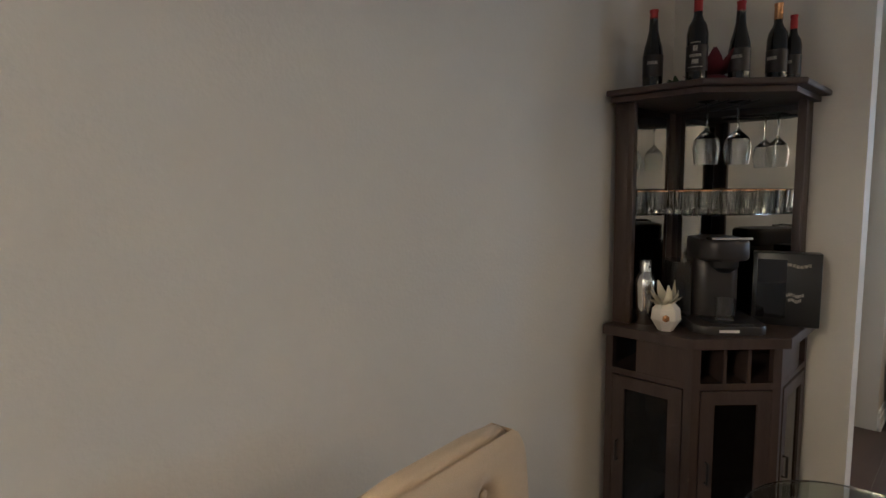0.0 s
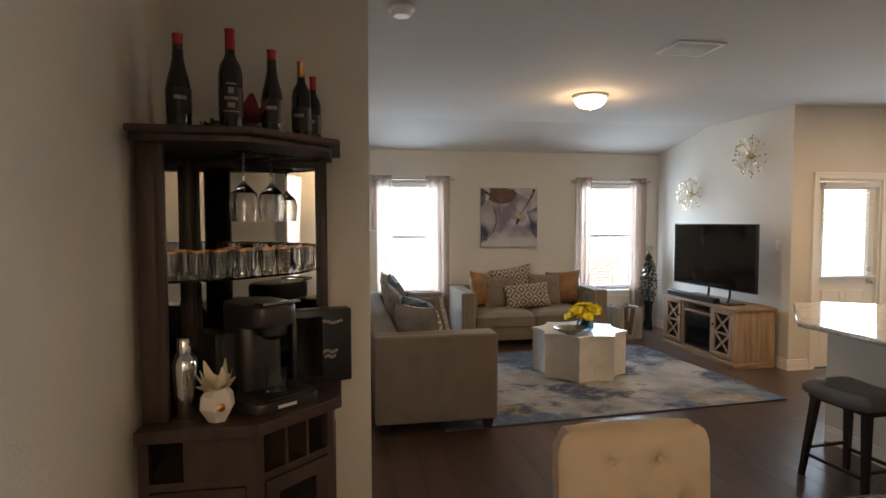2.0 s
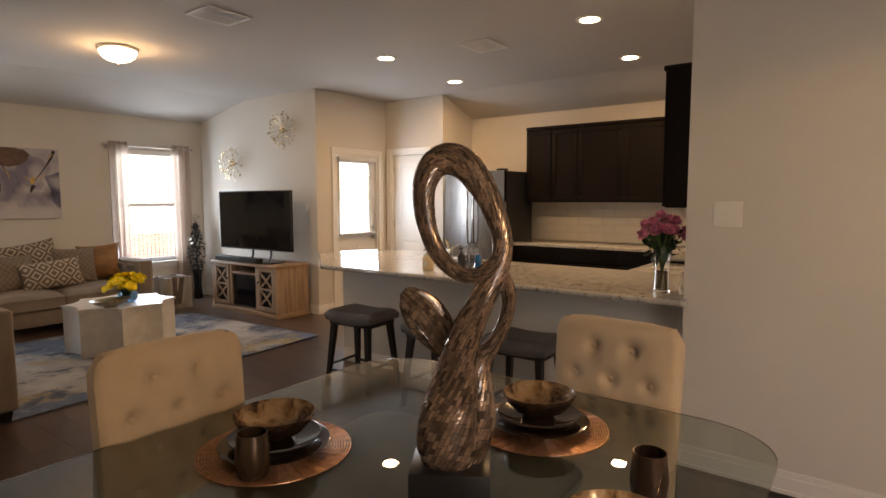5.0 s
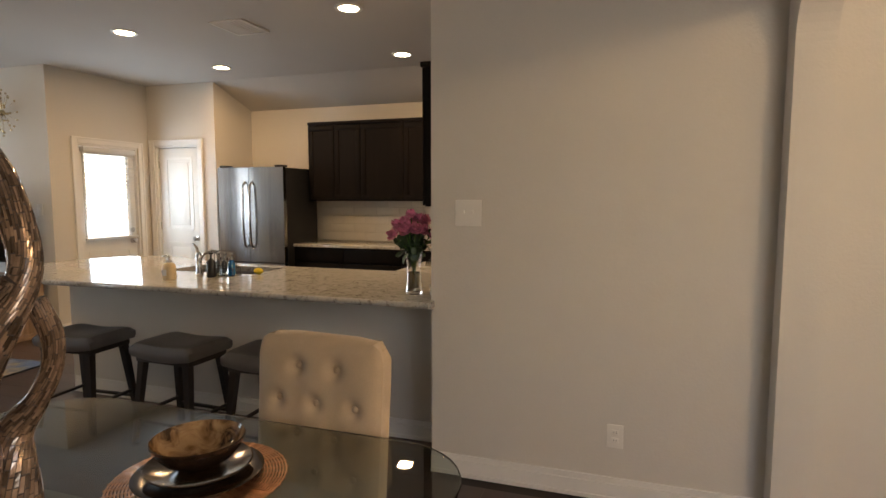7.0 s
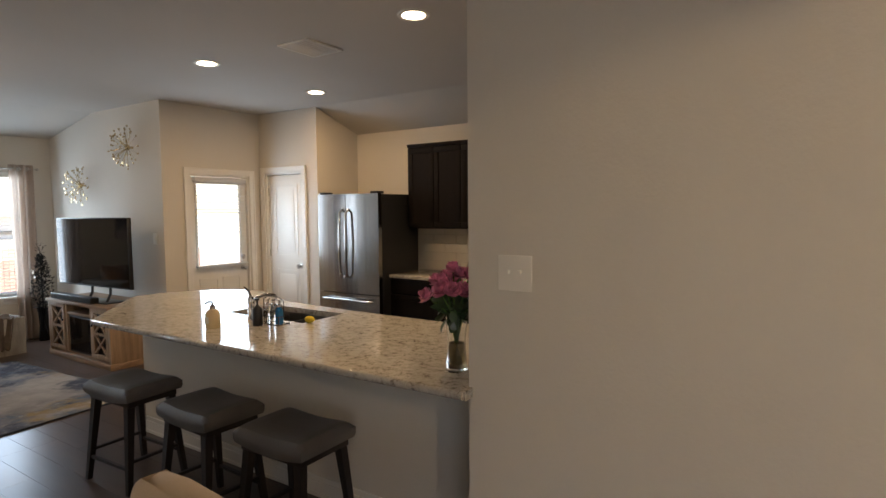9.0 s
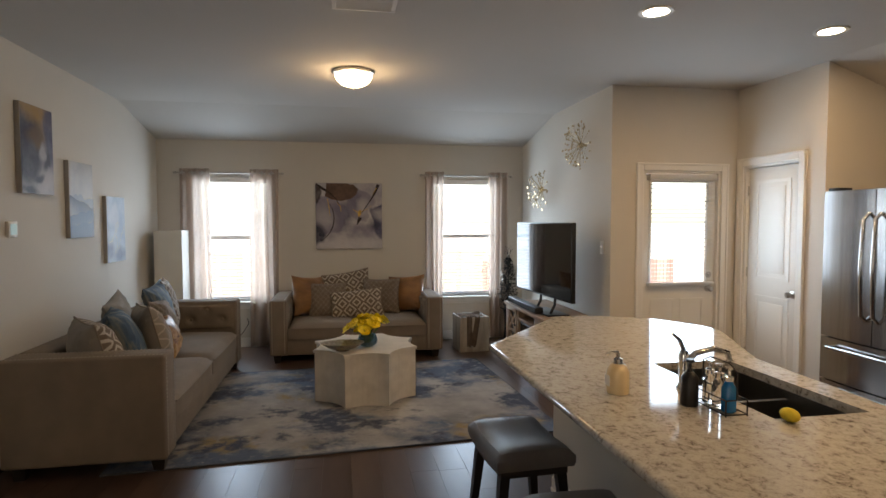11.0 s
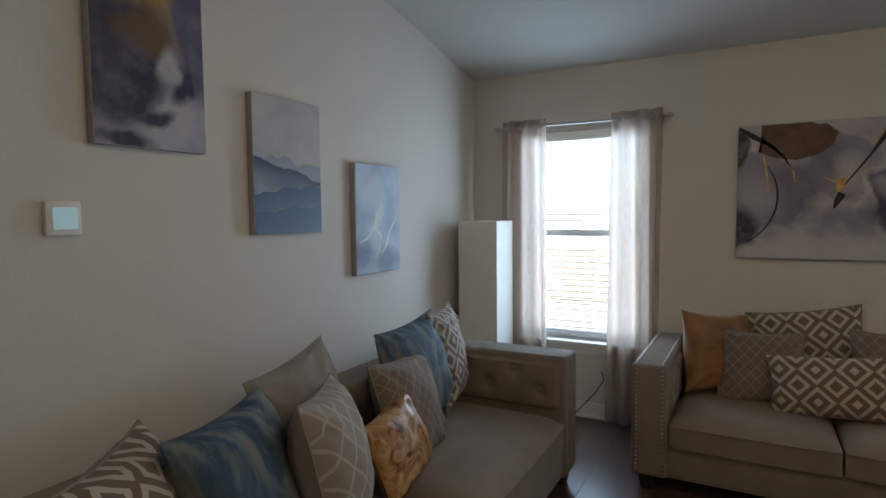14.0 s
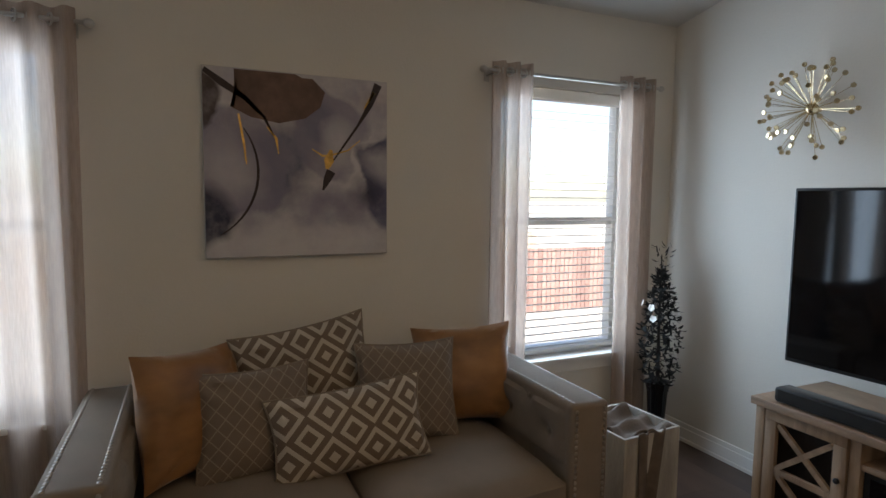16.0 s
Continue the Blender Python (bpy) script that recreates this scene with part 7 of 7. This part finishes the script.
# upper part: posts, mirrored back, glass shelf
for x0, x1, y0, y1 in ((2.075, 2.095, 1.215, 1.27), (2.53, 2.64, 0.715, 0.735)):
    quick("side_panel", cb, GREYWOOD, x0, x1, y0, y1, 0.975, 1.845, 0.003)
for x0, x1, y0, y1 in ((2.07, 2.10, 1.19, 1.215), (2.51, 2.535, 0.71, 0.74), (2.56, 2.64, 1.23, 1.272)):
    quick("post", cb, GREYWOOD, x0, x1, y0, y1, 0.975, 1.845, 0.003)
bp = quick("back_panel", cb, DARKWOOD, 2.095, 2.56, 1.255, 1.272, 0.975, 1.845)
quick("mirror", bp, MIRROR, 2.12, 2.54, 1.251, 1.255, 1.0, 1.82, label="mirror panel")
bp = quick("back_panel", cb, DARKWOOD, 2.625, 2.642, 0.735, 1.23, 0.975, 1.845)
quick("mirror", bp, MIRROR, 2.621, 2.625, 0.76, 1.21, 1.0, 1.82, label="mirror panel")
bm = B()
shelf = [(2.615, 1.245), (2.10, 1.245), (2.10, 1.19), (2.17, 1.0), (2.33, 0.82), (2.52, 0.74), (2.615, 0.74)]
prism(bm, shelf, 1.408, 1.416, 0.001)
part("glass_shelf", bm, GLASS, cb, "clear glass shelf")
bm = B()
for x, y in ((2.28, 0.99), (2.36, 0.91)):
    for s in (-0.013, 0.013):
        tube(bm, [(x - 0.08 + s, y - 0.08 - s, 1.832), (x + 0.12 + s, y + 0.12 - s, 1.832)], 0.003, 6)
part("glass_rack", bm, BLACK, cb, "wire stemware rack")

# hanging wine glasses
def wine_glass(x, y):
    bm = B()
    lathe(bm, [(0.0, 0.003), (0.034, 0.0015), (0.035, 0.0), (0.006, -0.006), (0.0035, -0.02), (0.0035, -0.085), (0.012, -0.095), (0.036, -0.12), (0.043, -0.15), (0.036, -0.205), (0.0345, -0.205), (0.041, -0.15), (0.034, -0.122), (0.0, -0.098)], 28, cap=False)
    solo("wine_glass", bm, GLASS, "clear wine glass hanging upside down from the rack", "wine glass", pose(x, y, 1.838) @ Matrix.Scale(1.15, 4), "hanging wine glasses", True)


for x, y in ((2.24, 0.98), (2.34, 0.90)):
    wine_glass(x, y)
# small glasses on the glass shelf
rnd = random.Random(12)
AMBER = mat("copper_glass_rim", (0.55, 0.28, 0.12), 0.2, 0.8)
base = None
spots = [(2.15, 1.20), (2.17, 1.12), (2.22, 1.17), (2.22, 1.06), (2.27, 1.11), (2.28, 0.99), (2.33, 1.06), (2.33, 0.92), (2.38, 0.99), (2.40, 0.87), (2.45, 0.94), (2.47, 0.82), (2.53, 0.87), (2.55, 0.79), (2.30, 1.19), (2.44, 1.06)]
for k, (x, y) in enumerate(spots):
    if base is None:
        base = thing("shot_glass", "small clear tumbler on the glass shelf", "glass", pose(x, y, 1.4165), "glasses on the shelf")
        bm = B()
        lathe(bm, [(0.0, 0.0), (0.022, 0.0), (0.024, 0.01), (0.030, 0.085), (0.0285, 0.085), (0.022, 0.014), (0.0, 0.012)], 20, cap=False)
        part("body", bm, GLASS, base, "", True)
        bm = B()
        lathe(bm, [(0.0285, 0.084), (0.0303, 0.084), (0.0304, 0.088), (0.0284, 0.088), (0.0285, 0.084)], 20, cap=False)
        part("rim", bm, AMBER, base, "copper rim", True)
    else:
        copy_thing(base, pose(x, y, 1.4165, 0, 0, 20 * k))

# bottles on the top
WINEGLASS = mat("black_wine_glass", (0.008, 0.008, 0.006), 0.06, vary=0.1, coat=0.5)
FOIL = mat("red_foil", (0.30, 0.012, 0.014), 0.35, 0.3, vary=0.1)
LABELD = mat("dark_label", (0.012, 0.009, 0.009), 0.4)
LABELW = mat("pale_print", (0.30, 0.27, 0.23), 0.6, vary=0.5, scale=160)


def wine(x, y, h, r, label, lab, rot=0, foil=FOIL, bars=((0.095, 0.5, 0.012),), sloped=False):
    t = thing("wine_bottle", label, "wine bottle", pose(x, y, 1.888, 0, 0, rot), "bottles on the cabinet")
    s = h / 0.30
    bm = B()
    shoulder = [(r, 0.135 * s), (r * 0.9, 0.16 * s), (r * 0.68, 0.19 * s), (r * 0.48, 0.225 * s)] if sloped else [(r, 0.17 * s), (r * 0.86, 0.198 * s), (r * 0.55, 0.217 * s), (r * 0.42, 0.23 * s)]
    lathe(bm, [(r * 0.8, 0.0), (r, 0.006)] + shoulder + [ (r * 0.38, 0.29 * s), (r * 0.42, 0.292 * s), (r * 0.42, 0.30 * s), (r * 0.3, 0.30 * s)], 24)
    part("glass", bm, WINEGLASS, t, "", True)
    bm = B()
    lathe(bm, [(r * 0.43, 0.243 * s), (r * 0.40, 0.29 * s), (r * 0.45, 0.2935 * s), (r * 0.45, 0.302 * s), (r * 0.1, 0.3025 * s)], 20)
    part("foil", bm, foil, t, "red foil capsule", True)
    bm = B()
    lathe(bm, [(r + 0.0006, 0.05 * s), (r + 0.0008, 0.132 * s)], 24, cap=False)
    lb = part("label", bm, lab, t, "", True)
    for z, half, tall in bars:
        z *= s
        bm = B()
        pts = [math.pi + 0.2 - half + 2 * half * q / 7 for q in range(8)]
        vs = [(bm.verts.new(((r + 0.0014) * math.cos(a), (r + 0.0014) * math.sin(a), z)), bm.verts.new(((r + 0.0014) * math.cos(a), (r + 0.0014) * math.sin(a), z + tall))) for a in pts]
        for p, q in zip(vs, vs[1:]):
            bm.faces.new((p[0], q[0], q[1], p[1]))
        part("print_bar", bm, LABELW, lb)


wine(2.14, 1.155, 0.30, 0.037, "dark wine bottle with a red foil neck and small label", LABELD, 10, sloped=True)
wine(2.18, 1.005, 0.335, 0.038, "dark wine bottle with a busy white-printed label", LABELD, 0, FOIL, ((0.06, 0.7, 0.004), (0.072, 0.3, 0.016), (0.094, 0.55, 0.010), (0.112, 0.2, 0.02), (0.138, 0.45, 0.005)))
wine(2.27, 0.885, 0.30, 0.037, "dark wine bottle with a red foil neck", LABELD, -10, sloped=True)
wine(2.40, 0.795, 0.30, 0.036, "dark wine bottle with a copper foil neck", LABELD, -25, AMBER)
wine(2.45, 0.755, 0.26, 0.030, "small dark wine bottle behind the others", LABELD, -30)
bm = B()
for k in range(9):
    petal(bm, (0, 0, 0.03), (0.1, 0.1, 1), rnd.uniform(0.06, 0.11), 0.05, rnd.uniform(0.2, 0.9), k * 0.7)
ball(bm, 0, 0, 0.02, 0.05, 0.05, 0.02)
solo("ribbon_bow", bm, mat("red_ribbon", (0.11, 0.01, 0.016), 0.5, sheen=0.1), "dark red cloth bow between the bottles", "bow", pose(2.27, 0.98, 1.888) @ Matrix.Scale(1.35, 4), smooth=True)
bm = B()
for k in range(10):
    petal(bm, (0, 0, 0.012), (0, 0, 1), 0.045, 0.02, rnd.uniform(0.1, 0.6), k * 0.63)
lathe(bm, [(0.02, 0), (0.022, 0.012), (0.0, 0.014)], 12, cap=False)
solo("artificial_sprig", bm, LEAFG, "small dark leafy sprig beside a bottle", "sprig", pose(2.12, 1.05, 1.888), smooth=True)

# coffee maker on the counter
GREYPL = mat("grey_satin_plastic", (0.05, 0.044, 0.042), 0.35, 0.3, vary=0.08)
CZ = 0.975
cm = thing("coffee_maker", "grey and black single-serve coffee maker", "coffee maker", pose(2.31, 0.955, CZ, 0, 0, -52))
# its front faces local -y
bm = B()
prism(bm, rounded(-0.13, 0.13, -0.21, 0.12, 0.05), 0.0, 0.035, 0.006)
part("base", bm, GREYPL, cm, "", True)
quick("drip_tray", cm, BLACK, -0.075, 0.075, -0.195, -0.06, 0.035, 0.042, 0.002)
quick("tray_label", cm, TRIM, -0.05, 0.02, -0.213, -0.2105, 0.012, 0.022)
bm = B()
prism(bm, rounded(-0.085, 0.085, -0.05, 0.12, 0.05), 0.035, 0.265, 0.004)
part("column", bm, GREYPL, cm, "", True)
bm = B()
prism(bm, rounded(-0.088, 0.088, -0.15, 0.12, 0.06), 0.265, 0.345, 0.015, 3)
part("brew_head", bm, GREYPL, cm, "", True)
bm = B()
lathe(bm, [(0.05, 0.265), (0.048, 0.24), (0.02, 0.22)], 24)
bm.transform(Matrix.Translation((0, -0.10, 0)))
part("nozzle", bm, BLACK, cm, "", True)
bm = B()
tube(bm, [(-0.07, -0.11, 0.348), (-0.07, -0.16, 0.352), (0.07, -0.16, 0.352), (0.07, -0.11, 0.348)], 0.006, 8)
part("lift_handle", bm, CHROME, cm, "", True)
bm = B()
prism(bm, rounded(-0.175, -0.092, -0.04, 0.11, 0.02), 0.035, 0.25, 0.003)
part("water_tank", bm, mat("smoky_plastic", (0.10, 0.10, 0.10), 0.1, transmission=0.8, vary=0.02), cm, "smoky clear water tank")
bm = B()
lathe(bm, [(0.0, 0.0), (0.033, 0.0), (0.036, 0.08), (0.034, 0.08), (0.031, 0.006), (0.0, 0.006)], 24, cap=False)
solo("glass_mug", bm, GLASS, "clear glass cup on the coffee maker's tray", "cup", Matrix.Translation((2.31, 0.955, CZ)) @ pose(0, 0, 0, 0, 0, -52) @ pose(0, -0.12, 0.0425), smooth=True)

sh = thing("cocktail_shaker", "polished steel cocktail shaker", "cocktail shaker", pose(2.125, 1.155, CZ))
bm = B()
lathe(bm, [(0.033, 0.0), (0.036, 0.005), (0.042, 0.15), (0.042, 0.16)], 26)
part("tin", bm, CHROME, sh, "", True)
bm = B()
lathe(bm, [(0.043, 0.158), (0.043, 0.17), (0.036, 0.195), (0.024, 0.21)], 26)
part("strainer", bm, CHROME, sh, "", True)
bm = B()
lathe(bm, [(0.025, 0.21), (0.025, 0.245), (0.02, 0.255)], 22)
part("cap", bm, CHROME, sh, "", True)
hv = thing("geometric_planter", "white faceted planter with a pale flower", "planter", pose(2.07, 1.045, CZ))
bm = B()
lathe(bm, [(0.028, 0.0), (0.055, 0.045), (0.05, 0.085), (0.03, 0.108), (0.026, 0.1)], 6)
part("pot", bm, mat("white_ceramic", (0.72, 0.68, 0.62), 0.4, vary=0.05), hv, "white faceted pot")
bm = B()
lathe(bm, [(0.0, 0.0), (0.014, 0.003), (0.0, 0.006)], 6, cap=False)
bm.transform(pose(-0.047, -0.02, 0.055, 0, -80, 20))
part("emblem", bm, AMBER, hv)
bm = B()
for ring, cnt in ((0.3, 8), (0.9, 6), (1.6, 4)):
    for q in range(cnt):
        petal(bm, (0, 0, 0.105), (-0.2, 0.1, 1), 0.07 - 0.012 * ring, 0.035, ring, q * 6.283 / cnt + ring)
part("flower", bm, mat("cream_petal", (0.66, 0.60, 0.45), 0.6, per_island=0.15), hv, "cream artificial bloom", True)
bx = thing("gift_box", "black presentation box with pale lettering bars", "gift box", pose(2.45, 0.735, CZ, 0, 0, -74))
quick("body", bx, BLACK, -0.115, 0.115, -0.02, 0.06, 0.0, 0.285, 0.004)
for z, w in ((0.235, 0.05), (0.12, 0.03), (0.10, 0.022)):
    bm = B()
    for k in range(8):
        x = -w + 2 * w * k / 8
        box(bm, x + 0.03, x + 0.03 + w * 0.22, -0.0212, -0.0202, z - 0.004 + 0.004 * math.sin(k), z + 0.008 + 0.004 * math.sin(k))
    part("lettering_bar", bm, LABELW, bx)
quick("glass_window", bx, DARKGLASS, -0.10, 0.0, -0.0225, -0.0205, 0.03, 0.26)
# things behind the cabinet's glass doors
for k, (x, y, z) in enumerate(((2.12, 1.15, 0.415), (2.14, 1.05, 0.415), (2.22, 0.9, 0.415), (2.28, 0.85, 0.415), (2.36, 0.80, 0.415), (2.12, 1.12, 0.071), (2.2, 0.93, 0.071), (2.3, 0.83, 0.071))):
    bottle("liquor_bottle", "dark liquor bottle behind the cabinet glass", pose(x, y, z), [(0.03, 0), (0.033, 0.005), (0.033, 0.15), (0.013, 0.19), (0.012, 0.24)], WINEGLASS, AMBER if k % 2 else CHROME, [(0.013, 0.235), (0.013, 0.26)])

# ---- bedroom ----
DUVET = mat("taupe_satin_duvet", (0.34, 0.275, 0.225), 0.55, vary=0.12, scale=3, sheen=0.3, bump=0.3, bump_scale=25)
bd = thing("bed", "large bed with a white panelled headboard", "bed", pose(5.2, 4.45, 0.012))
quick("headboard", bd, TRIM, -1.06, 1.06, 0.0, 0.07, 0.0, 1.28, 0.012)
bm = B()
for q in ((-1.0, 1.0, 0.72, 0.76), (-1.0, 1.0, 1.16, 1.2), (-1.0, -0.96, 0.76, 1.16), (0.96, 1.0, 0.76, 1.16)):
    box(bm, q[0], q[1], -0.012, 0.0, q[2], q[3], 0.003)
part("moulding", bm, TRIM, bd)
bm = B()
tube(bm, [(-0.96, -0.008, 0.98), (-0.5, -0.012, 1.0), (0, -0.012, 0.985), (0.5, -0.012, 1.0), (0.96, -0.008, 0.98)], 0.016, 8)
part("garland", bm, BLACK, bd, "black garland along the headboard", True)
quick("box_spring", bd, BLACK, -0.96, 0.96, -2.36, 0.0, 0.05, 0.36, 0.02, label="black bed skirt")
quick("mattress", bd, TRIM, -0.97, 0.97, -2.38, 0.0, 0.36, 0.58, 0.05)
for x in (-0.9, 0.9):
    for y in (-2.3, -0.1):
        quick("leg", bd, BLACK, x - 0.03, x + 0.03, y - 0.03, y + 0.03, 0.0, 0.06)
bm = B()


def quilt(u, v):
    # across the bed, hanging over both sides and the foot
    x, y = -1.36 + 2.72 * u, -2.82 + 2.3 * v
    ox, oy = max(0, abs(x) - 1.0), max(0, -2.42 - y)
    z = 0.615 - max(0, ox) * 1.0 - max(0, oy) * 1.05
    px_ = math.copysign(min(abs(x), 1.0 + 0.05 * (ox > 0) + 0.055 * math.sin(y * 8 + 2 * math.sin(y * 3)) * min(1, ox * 5)), x)
    py_ = max(y, -2.42 - 0.05 * (oy > 0) - 0.055 * math.sin(x * 9 + 2 * math.sin(x * 4)) * min(1, oy * 5))
    return (px_, py_, max(0.09, z) + 0.045 * noise.noise(Vector((x * 2.5, y * 2.5, 2))) + 0.03 * (0.3 - abs(noise.noise(Vector((x * 4, y * 2, 7))))) + 0.008 * noise.noise(Vector((x * 9, y * 9, 5))))


grid(bm, 90, 80, quilt)
qu = solo("duvet", bm, DUVET, "taupe satin duvet spread over the bed", "duvet", pose(5.2, 4.45, 0.012), smooth=True)
md = qu.modifiers.new("thickness", "SOLIDIFY")
md.thickness = 0.015
STRIPE = woven_pattern("plum_stripe", 0.06, [(0.0, (0.30, 0.22, 0.20)), (0.5, (0.42, 0.38, 0.35))], 60.0, 1.0)
TAN = mat("tan_satin", (0.32, 0.22, 0.15), 0.45, vary=0.15, sheen=0.3)
for k, (x, y, z, w, h, mt_, lb) in enumerate(((4.75, 4.27, 0.83, 0.66, 0.42, PLAINGREY, "grey sleeping pillow against the headboard"), (5.75, 4.27, 0.83, 0.66, 0.42, PLAINGREY, "grey sleeping pillow against the headboard"),
                                              (4.85, 4.08, 0.80, 0.60, 0.38, TAN, "tan satin pillow on the bed"), (5.60, 4.08, 0.80, 0.60, 0.38, TAN, "tan satin pillow on the bed"),
                                              (5.05, 3.92, 0.77, 0.42, 0.32, TAN, "small tan cushion on the bed"), (5.52, 3.90, 0.77, 0.46, 0.34, STRIPE, "striped plum cushion on the bed"))):
    pillow(lb, mt_, pose(x, y, z + 0.04, -24, 0, 0), w, h, 0.17, group="bed pillows", seed=20 + k)
ns = thing("nightstand", "dark wood nightstand with an open shelf", "nightstand", pose(6.95, 4.12, 0.012))
quick("top", ns, DARKWOOD, 0.0, 0.55, 0.0, 0.40, 0.83, 0.86, 0.003)
for x in (0.0, 0.52):
    quick("side", ns, DARKWOOD, x, x + 0.03, 0.0, 0.40, 0.0, 0.83, 0.002)
quick("shelf", ns, DARKWOOD, 0.03, 0.52, 0.01, 0.40, 0.52, 0.55)
quick("drawer", ns, DARKWOOD, 0.035, 0.515, 0.0, 0.38, 0.05, 0.50, 0.003)
quick("back", ns, DARKWOOD, 0.03, 0.52, 0.385, 0.40, 0.0, 0.83)

# ---- floor planks ----
PL, PWD = 1.22, 0.18
near = []
rnd = random.Random(2)
y = -5.96
while y < 1.29:
    x = -3.2 - rnd.uniform(0, PL)
    while x < 8.0:
        near.append((x, y))
        x += PL
    y += PWD


ROOMS = [(-3.2, 2.66, -2.45, 1.29), (0.71, 2.66, -5.96, -2.45), (2.66, 5.43, -5.96, 0.6), (5.43, 8.0, -4.0, 0.6), (3.1, 4.25, 0.6, 0.86)]


def spans(cy):
    """The stretches of a row at cy that lie within the rooms."""
    out = []
    for x0, x1, y0, y1 in sorted(ROOMS):
        if y0 <= cy <= y1:
            if out and x0 <= out[-1][1] + 0.001:
                out[-1][1] = max(out[-1][1], x1)
            else:
                out.append([x0, x1])
    return out


bm = B()
box(bm, 0.0003, PL - 0.0003, 0.0003, PWD - 0.0003, -0.006, 0.0, 0.0007, 1)
pm = mesh_of("plank", bm, PLANK)
others = B()
count = 0
for x, y in sorted(near, key=lambda p: (p[0] + 0.6 - 3.2) ** 2 + (p[1] + 1.2) ** 2):
    for x0, x1 in spans(y + PWD / 2):
        lo, hi = max(x, x0), min(x + PL, x1)
        if hi - lo < 0.01:
            continue
        if hi - lo > PL - 0.001 and count < 300:
            ob = new("plank", pm)
            ob.parent = FLOOR
            ob.matrix_basis = pose(x, y, 0)
            count += 1
        else:
            box(others, lo + 0.0003, hi - 0.0003, y + 0.0003, y + PWD - 0.0003, -0.006, 0.0)
o = part("outer_planks", others, PLANK, FLOOR)
o["kind"] = "stuff"
